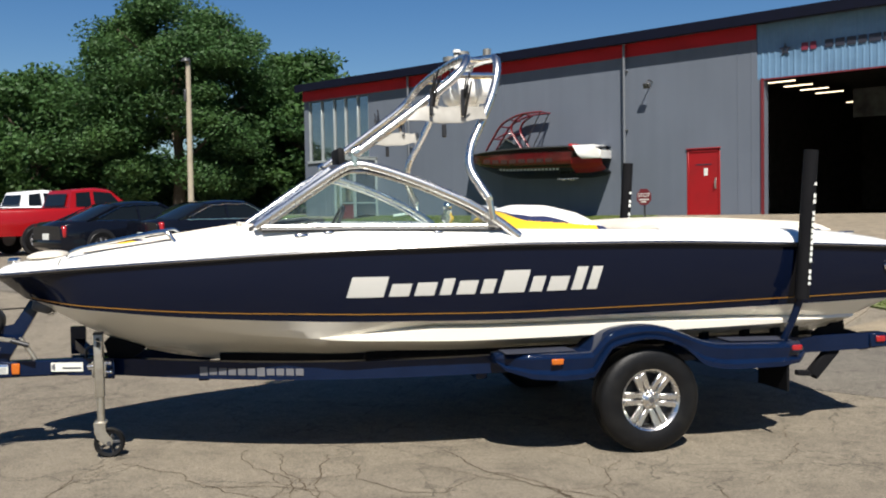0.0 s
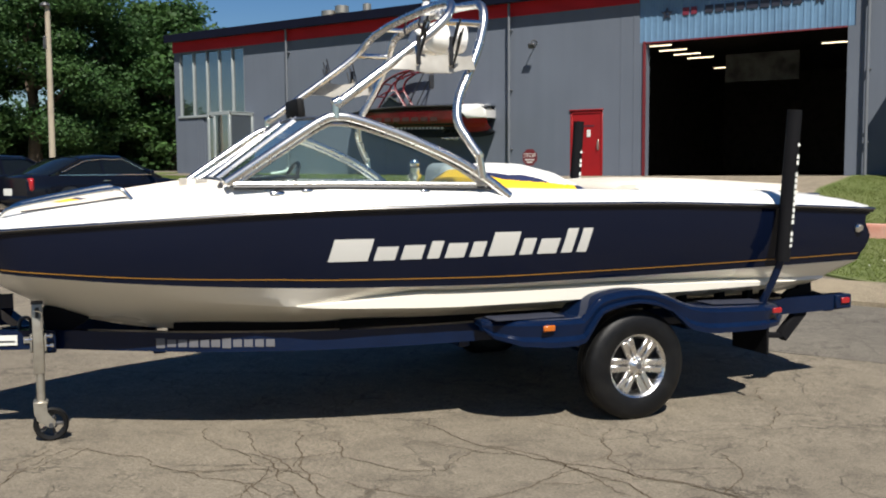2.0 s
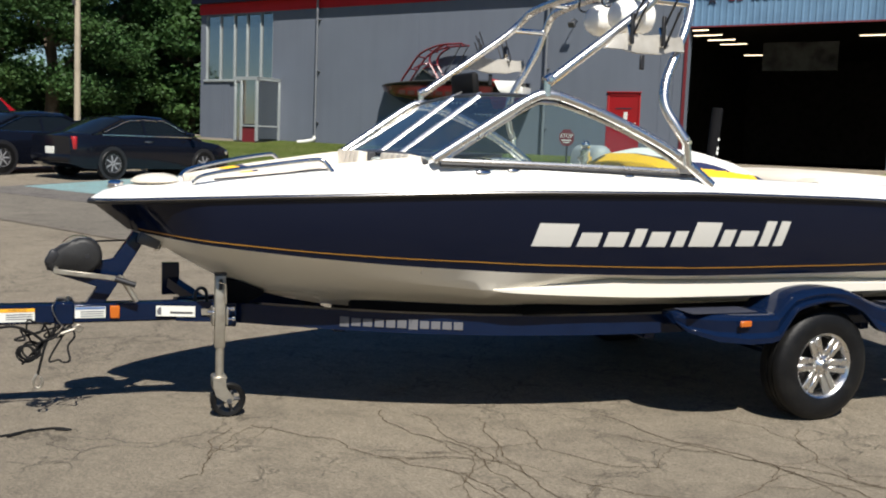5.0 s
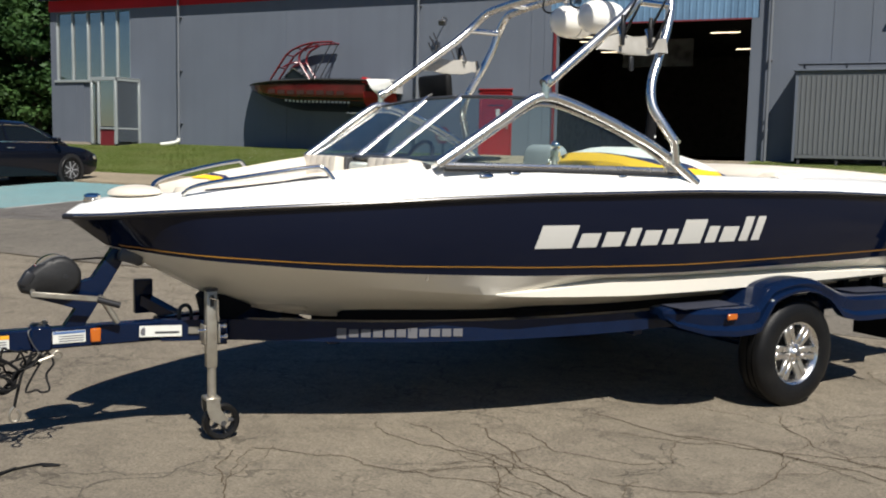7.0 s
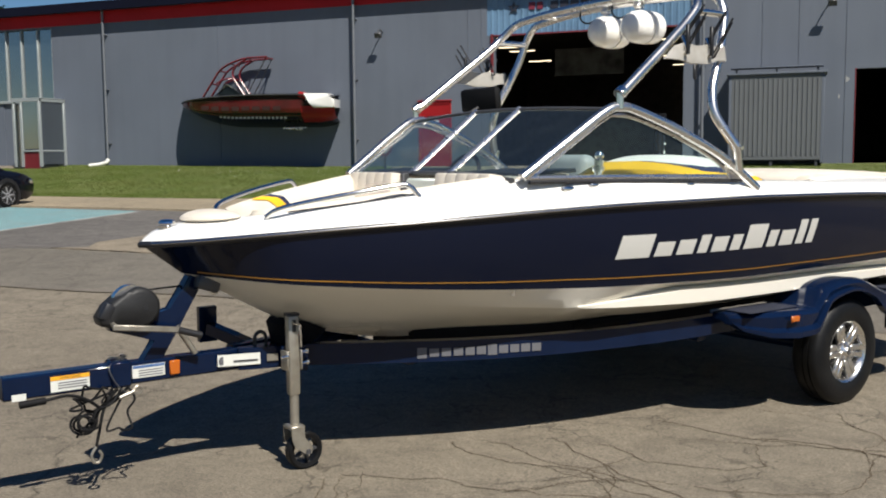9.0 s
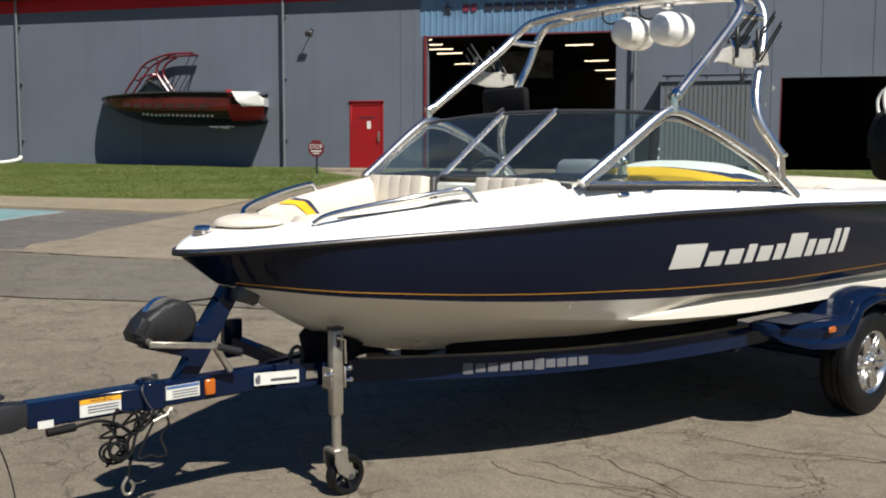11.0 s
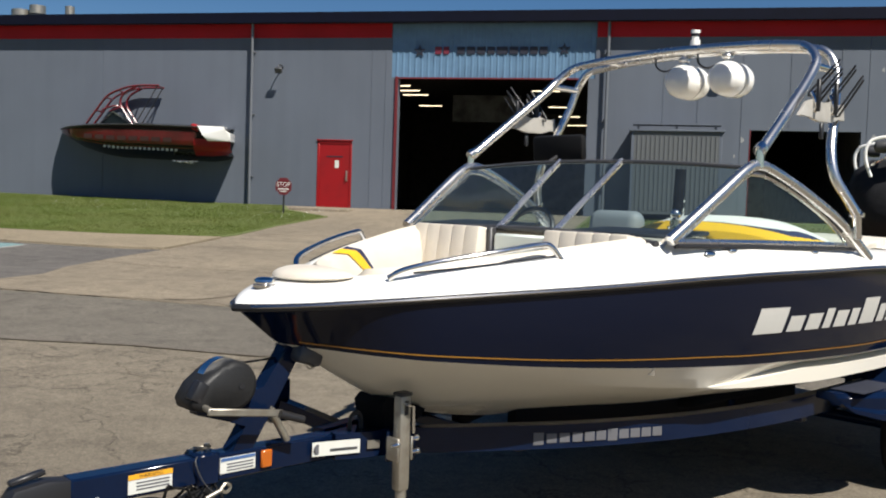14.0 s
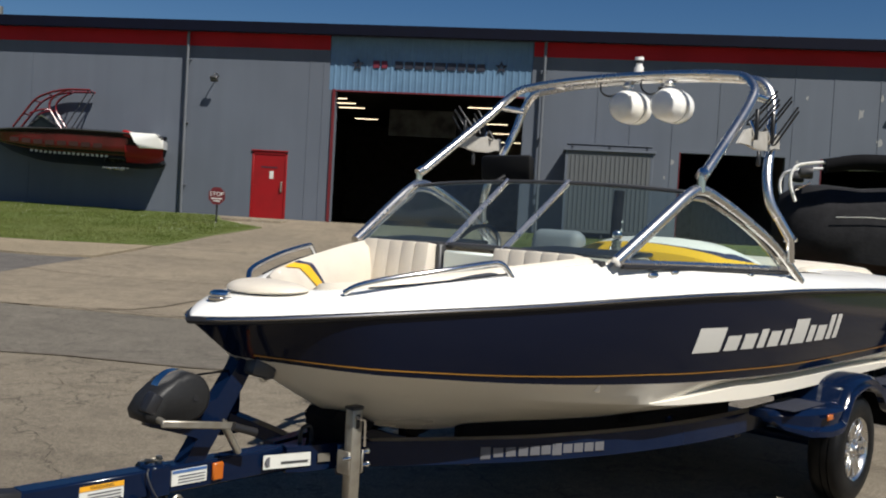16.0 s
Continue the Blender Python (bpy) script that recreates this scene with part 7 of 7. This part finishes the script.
M["wbred2"] = mat("brown_red_gloss", (0.035, 0.012, 0.008), 0.2, var=0.2)
M["wbred"] = mat("deep_red_gloss", (0.098, 0.005, 0.008), 0.15, var=0.2, scale=1.2, fine=3, coat=0.4, col2=(0.055, 0.004, 0.006))


def wb_strip(f0, f1, xa, xb, proud=0.0, n=5):
    bm = bmesh.new()
    xs = [xa] + [x for x in WX if xa < x < xb] + [xb]
    rows = []
    for x in xs:
        r = []
        for k in range(n):
            p = Vector(wb_sec(x, f0 + (f1 - f0) * k / (n - 1)))
            p.y -= proud
            r.append(tuple(p))
        rows.append(r)
    loft(bm, rows)
    return bm


part("hull", wb_strip(0, 1, 0, 6.25, n=14), M["wbblack"], wb, "black lower hull", smooth=50)
part("side_panel", wb_strip(0.12, 0.58, 0.2, 5.1, 0.006), M["wbred"], wb, "deep red fading side panel", smooth=50)
part("stern_panel", wb_strip(0.3, 0.8, 5.0, 6.24, 0.012), M["red"], wb, "bright red stern panel", smooth=50)
part("stern_block", prism(bmesh.new(), [(5.12, 3.84), (6.02, 3.82), (6.08, 3.68), (6.27, 3.62), (6.27, 3.36), (5.5, 3.36), (5.32, 3.55)], -0.64, 0.0, bevel=0.03), M["white"], wb, "white stern platform")
part("deck_edge", (lambda b: tube(b, [(x, -wb_half(x) - 0.01, lerp_table(WBT, x)) for x in WX], 0.025, 6, smooth=False))(bmesh.new()), M["dgrey"], wb)
part("deck", (lambda b: (loft(b, [[(x, -wb_half(x), lerp_table(WBT, x)), (x, -wb_half(x) * 0.6, lerp_table(WBT, x) + 0.07), (x, 0, lerp_table(WBT, x) + 0.08)] for x in WX]), b)[1])(bmesh.new()), M["wbblack"], wb, smooth=50)
part("seat_back", box(bmesh.new(), (5.05, -0.32, 3.76), (0.4, 0.5, 0.26), rot=(0, 18, 0), bevel=0.09, seg=3), M["red"], wb, "red seat cushion")
for a, b_ in (((1.25, 3.84), (2.45, 5.0)),):
    for y in (-0.5, -0.1):
        part("tower_tube", tube(bmesh.new(), [(1.2, y, 3.86), (1.55, y, 4.3), (1.9, y, 4.72), (2.3, y, 4.93), (2.9, y, 5.08), (3.75, y, 5.1)], 0.035, 8), M["wbtube"], wb, "dark red tower tube")
        part("tower_tube", tube(bmesh.new(), [(2.85, y, 3.86), (2.6, y, 4.2), (2.4, y, 4.55), (2.55, y, 4.85), (2.95, y, 5.06)], 0.035, 8), M["wbtube"], wb, "dark red tower tube")
        part("tower_tube", tube(bmesh.new(), [(1.75, y, 4.3), (2.1, y, 4.42), (2.45, y, 4.45)], 0.028, 8), M["wbtube"], wb)
    for x, z in ((1.9, 4.7), (2.4, 4.9), (3.0, 5.07), (3.7, 5.1), (1.55, 4.28)):
        part("tower_bar", cyl(bmesh.new(), (x, -0.5, z), (x, -0.1, z), 0.028), M["wbtube"], wb)
part("windscreen", prism(bmesh.new(), [(1.75, 3.88), (2.15, 4.22), (2.75, 3.88)], -0.5, -0.46), M["carglass"], wb, "dark small windscreen", smooth=0)
part("screen_frame", tube(bmesh.new(), [(1.7, -0.51, 3.88), (2.15, -0.51, 4.25), (2.85, -0.51, 3.87)], 0.02, 6, smooth=False), M["alu"], wb)
part("tower_strut", tube(bmesh.new(), [(3.7, -0.5, 5.08), (2.95, -0.5, 3.88)], 0.018, 6, smooth=False), M["dgrey"], wb, "thin dark strut")
part("tower_strut", tube(bmesh.new(), [(3.7, -0.1, 5.08), (2.95, -0.1, 3.88)], 0.018, 6, smooth=False), M["dgrey"], wb, "thin dark strut")
for k in range(17):
    x = 1.85 + 0.158 * k
    p = Vector(wb_sec(x, 0.62))
    part("letter_bar", box(bmesh.new(), (p.x, p.y - 0.012, p.z), (0.085, 0.012, 0.1)), M["plate"], wb, "white lettering bar", smooth=0)
for k in range(8):
    x = 1.3 + 0.4 * k
    p = Vector(wb_sec(x, 0.36))
    part("name_bar", box(bmesh.new(), (p.x, p.y - 0.012, p.z), (0.3, 0.01, 0.14)), M["wbred2"], wb, "dark maroon logo block", smooth=0)
part("prop_gear", (lambda b: (box(b, (4.6, -0.2, 2.72), (0.9, 0.06, 0.05), bevel=0.01), cyl(b, (4.3, -0.2, 2.7), (4.9, -0.2, 2.66), 0.03))[0])(bmesh.new()), M["alu"], wb)

# the half hull stands well out from the wall
stand_out = Matrix(((1, -0.88, 0, 0), (0, 2.45, 0, 0), (0, 0.087, 1, 0), (0, 0, 0, 1)))
for ob in wb.children_recursive:
    ob.data.transform(Matrix.Translation((-0.08, 0, -0.09)) @ stand_out)

# ---- covered boat beside the verge ----
BB = pose(0.15, 19.4, gz(0.15, 19.4), 0, 0, -6)
cb = thing("covered_boat", BB, "black boat under a dark cover, on its trailer", "boat")
rows = []
for x, w, zt_, zk in ((0.0, 0.1, 1.8, 1.5), (0.12, 0.5, 2.1, 1.0), (0.4, 0.85, 2.3, 0.75), (0.9, 1.0, 2.33, 0.6), (1.5, 1.08, 2.28, 0.6), (2.2, 1.15, 2.33, 0.55), (2.9, 1.18, 2.27, 0.53), (3.6, 1.2, 2.3, 0.52), (4.5, 1.2, 2.15, 0.52), (5.5, 1.2, 1.95, 0.52), (6.2, 1.15, 1.7, 0.6)):
    rows.append([(x, -w * 0.3, zk), (x, -w * 0.95, zk + 0.3), (x, -w, 1.3), (x, -w * 0.98, 1.62), (x, -w * 0.62, zt_ - 0.1), (x, 0, zt_), (x, w * 0.62, zt_ - 0.1), (x, w * 0.98, 1.62), (x, w, 1.3), (x, w * 0.95, zk + 0.3), (x, w * 0.3, zk)])
part("cover", shell(rows), mat("dark_boat_cover", (0.017, 0.017, 0.019), 0.85, var=0.3, scale=4, fine=18, bump=0.4, spec=0.2), cb, "sagging dark cover", smooth=55)
for y in (-1.0, 1.0):
    part("tower_tube", tube(bmesh.new(), [(0.3, y, 1.95), (0.2, y, 2.25), (0.22, y, 2.5), (0.42, y * 0.95, 2.64), (1.2, y * 0.9, 2.7), (2.6, y * 0.9, 2.68), (3.1, y, 2.4), (3.2, y, 1.9)], 0.03, 8), M["white"], cb, "white tower tube")
    part("board_fork", tube(bmesh.new(), [(0.3, y * 1.02, 2.15), (0.35, y * 1.2, 2.2), (0.5, y * 1.3, 2.3)], 0.02, 6), M["alu"], cb)
    part("speaker", lathe(bmesh.new(), [(0.0, -0.16), (0.1, -0.12), (0.12, 0.0), (0.11, 0.1), (0.0, 0.1)], (0.5, y * 0.7, 2.5), "X", 20), M["dgrey"], cb, "grey tower speaker")
part("bimini_roll", tube(bmesh.new(), [(0.8, -0.95, 2.62), (1.4, -1.0, 2.72), (2.4, -1.0, 2.7), (2.7, -0.95, 2.66)], 0.13, 10), M["foam"], cb, "rolled black sunshade")
part("bimini_roll", tube(bmesh.new(), [(0.9, 0.2, 2.7), (1.5, 0.2, 2.78), (2.6, 0.2, 2.74)], 0.14, 10), M["foam"], cb)
part("cover_seam", tube(bmesh.new(), [(1.0, -1.06, 1.7), (1.6, -1.13, 1.72), (2.2, -1.17, 1.69), (3.0, -1.2, 1.71), (4.0, -1.22, 1.66)], 0.008, 6), M["plate"], cb, "pale seam cord")
for x in (1.0, 5.0):
    part("stand", box(bmesh.new(), (x, 0, 0.3), (0.12, 1.6, 0.62), bevel=0.01), M["black"], cb)

# tubs by the small bay
for k, (x, mm, lab) in enumerate(((-1.29, "yellow", "yellow-lidded plastic tub on the verge"), (-0.68, "navyvinyl", "blue plastic tub on the verge"), (-0.05, "yellow", "yellow-lidded plastic tub on the verge"))):
    tb = thing("tub", pose(x, 25.0, gz(x, 25.0)), lab, "tub", "tubs by the bay")
    part("drum", lathe(bmesh.new(), [(0.0, 0.0), (0.24, 0.0), (0.26, 0.25), (0.27, 0.3)], (0, 0, 0), "Z", 20), mat("tub_blue", (0.03, 0.06, 0.2), 0.5) if k == 0 else bpy.data.materials["tub_blue"], tb)
    part("lid", lathe(bmesh.new(), [(0.29, 0.29), (0.29, 0.32), (0.24, 0.34), (0.0, 0.34)], (0, 0, 0), "Z", 20), M[mm], tb)

# painted kerb at the verge
bm = bmesh.new()
box(bm, (2.0, 18.3, gz(-2, 18.3) + 0.1), (10.5, 0.5, 0.3), bevel=0.03)
single("painted_kerb", bm, mat("faded_red_kerb", (0.5, 0.27, 0.2), 0.8, var=0.15, scale=2, col2=(0.45, 0.13, 0.07)), "low kerb with faded red paint", "kerb", "structure")

# roof vents
for x, w, h in ((-27.2, 0.7, 0.95), (-26.5, 0.6, 1.1), (-25.13, 0.35, 1.05)):
    rv = thing("roof_vent", pose(x, 33.0, 7.38), "small metal vent on the shop roof", "vent", "roof vents")
    part("stack", lathe(bmesh.new(), [(w * 0.4, 0.0), (w * 0.4, h * 0.7), (w * 0.5, h * 0.72), (w * 0.5, h), (0.0, h * 1.05)], (0, 0, 0), "Z", 16), M["zinc"], rv)

# ---- cables and chain at the tongue ----
rnd = random.Random(11)
cab = thing("trailer_wiring", BOAT, "tangled black wiring and safety cables under the tongue", "cable")
pts = []
for k in range(34):
    a = k * 0.75
    pts.append((-0.325 + 0.046 * math.cos(a) + 0.0012 * k, -0.06 + 0.03 * math.sin(a * 0.7), 0.345 + 0.042 * math.sin(a) + 0.0008 * k))
part("coiled_wire", tube(bmesh.new(), [(-0.12, -0.03, 0.5), (-0.18, -0.05, 0.43), (-0.25, -0.06, 0.41)] + pts, 0.006, 6, 4), M["matte"], cab)
for s_ in range(5):
    q = [(-0.17 + rnd.uniform(-0.07, 0.07), -0.05, 0.5)]
    for k in range(6):
        q.append((q[-1][0] + rnd.uniform(-0.055, 0.045), -0.05 + rnd.uniform(-0.05, 0.05), max(q[-1][2] - rnd.uniform(-0.02, 0.07), 0.3)))
    q.append((-0.13 + rnd.uniform(-0.05, 0.07), -0.04, 0.49))
    part("loose_wire", tube(bmesh.new(), q, 0.0055, 6, 5), M["matte"], cab)
part("safety_cable", tube(bmesh.new(), [(-0.17, -0.03, 0.49), (-0.22, -0.05, 0.4), (-0.245, -0.06, 0.31), (-0.262, -0.06, 0.235)], 0.007, 6), M["matte"], cab)
part("hook", tube(bmesh.new(), [(-0.262, -0.06, 0.24), (-0.283, -0.06, 0.205), (-0.277, -0.06, 0.17), (-0.252, -0.06, 0.165), (-0.238, -0.06, 0.195), (-0.25, -0.06, 0.22)], 0.007, 6), M["zinc"], cab, "galvanised snap hook")
part("cable_end", (lambda b: (cyl(b, (-0.075, -0.06, 0.475), (-0.145, -0.06, 0.452), 0.009), tube(b, [(-0.08, -0.06, 0.48), (-0.06, -0.06, 0.495), (-0.04, -0.06, 0.48), (-0.055, -0.06, 0.462), (-0.08, -0.06, 0.47)], 0.007, 6))[0])(bmesh.new()), M["zinc"], cab, "zinc eye bolt")
part("plug", cyl(bmesh.new(), (-0.585, -0.07, 0.487), (-0.475, -0.07, 0.492), 0.017), M["matte"], cab, "black trailer plug")
part("plug_lead", tube(bmesh.new(), [(-0.475, -0.07, 0.492), (-0.38, -0.07, 0.5), (-0.3, -0.07, 0.47), (-0.24, -0.06, 0.42)], 0.008, 6), M["matte"], cab)
part("latch_cable", tube(bmesh.new(), [(-0.14, -0.02, 0.62), (-0.19, -0.06, 0.6), (-0.16, -0.07, 0.52), (-0.1, -0.06, 0.46)], 0.003, 6), M["dgrey"], cab)
part("pin", (lambda b: (tube(b, [(-0.17, 0.02, 0.63), (-0.13, -0.02, 0.635), (-0.09, 0.01, 0.63), (-0.12, 0.03, 0.625), (-0.16, 0.02, 0.63)], 0.005, 6), cyl(b, (-0.11, 0, 0.61), (-0.11, 0, 0.645), 0.012))[0])(bmesh.new()), M["zinc"], cab)
part("breakaway_lead", tube(bmesh.new(), [(-0.8, -0.05, 0.52), (-0.76, -0.09, 0.45), (-0.72, -0.1, 0.25), (-0.74, -0.1, 0.02)], 0.003, 5), M["matte"], cab)
# black loops laid on the ground draw mostly the wires' shadow
part("ground_wire_shadow", tube(bmesh.new(), [(-0.15, -0.3, 0.007), (-0.17, -0.32, 0.008)] + [(-0.2 + 0.1 * math.cos(k) - 0.03 * k, -0.34 + 0.05 * math.sin(k * 1.3), 0.008) for k in range(12)], 0.005, 6), M["matte"], cab)
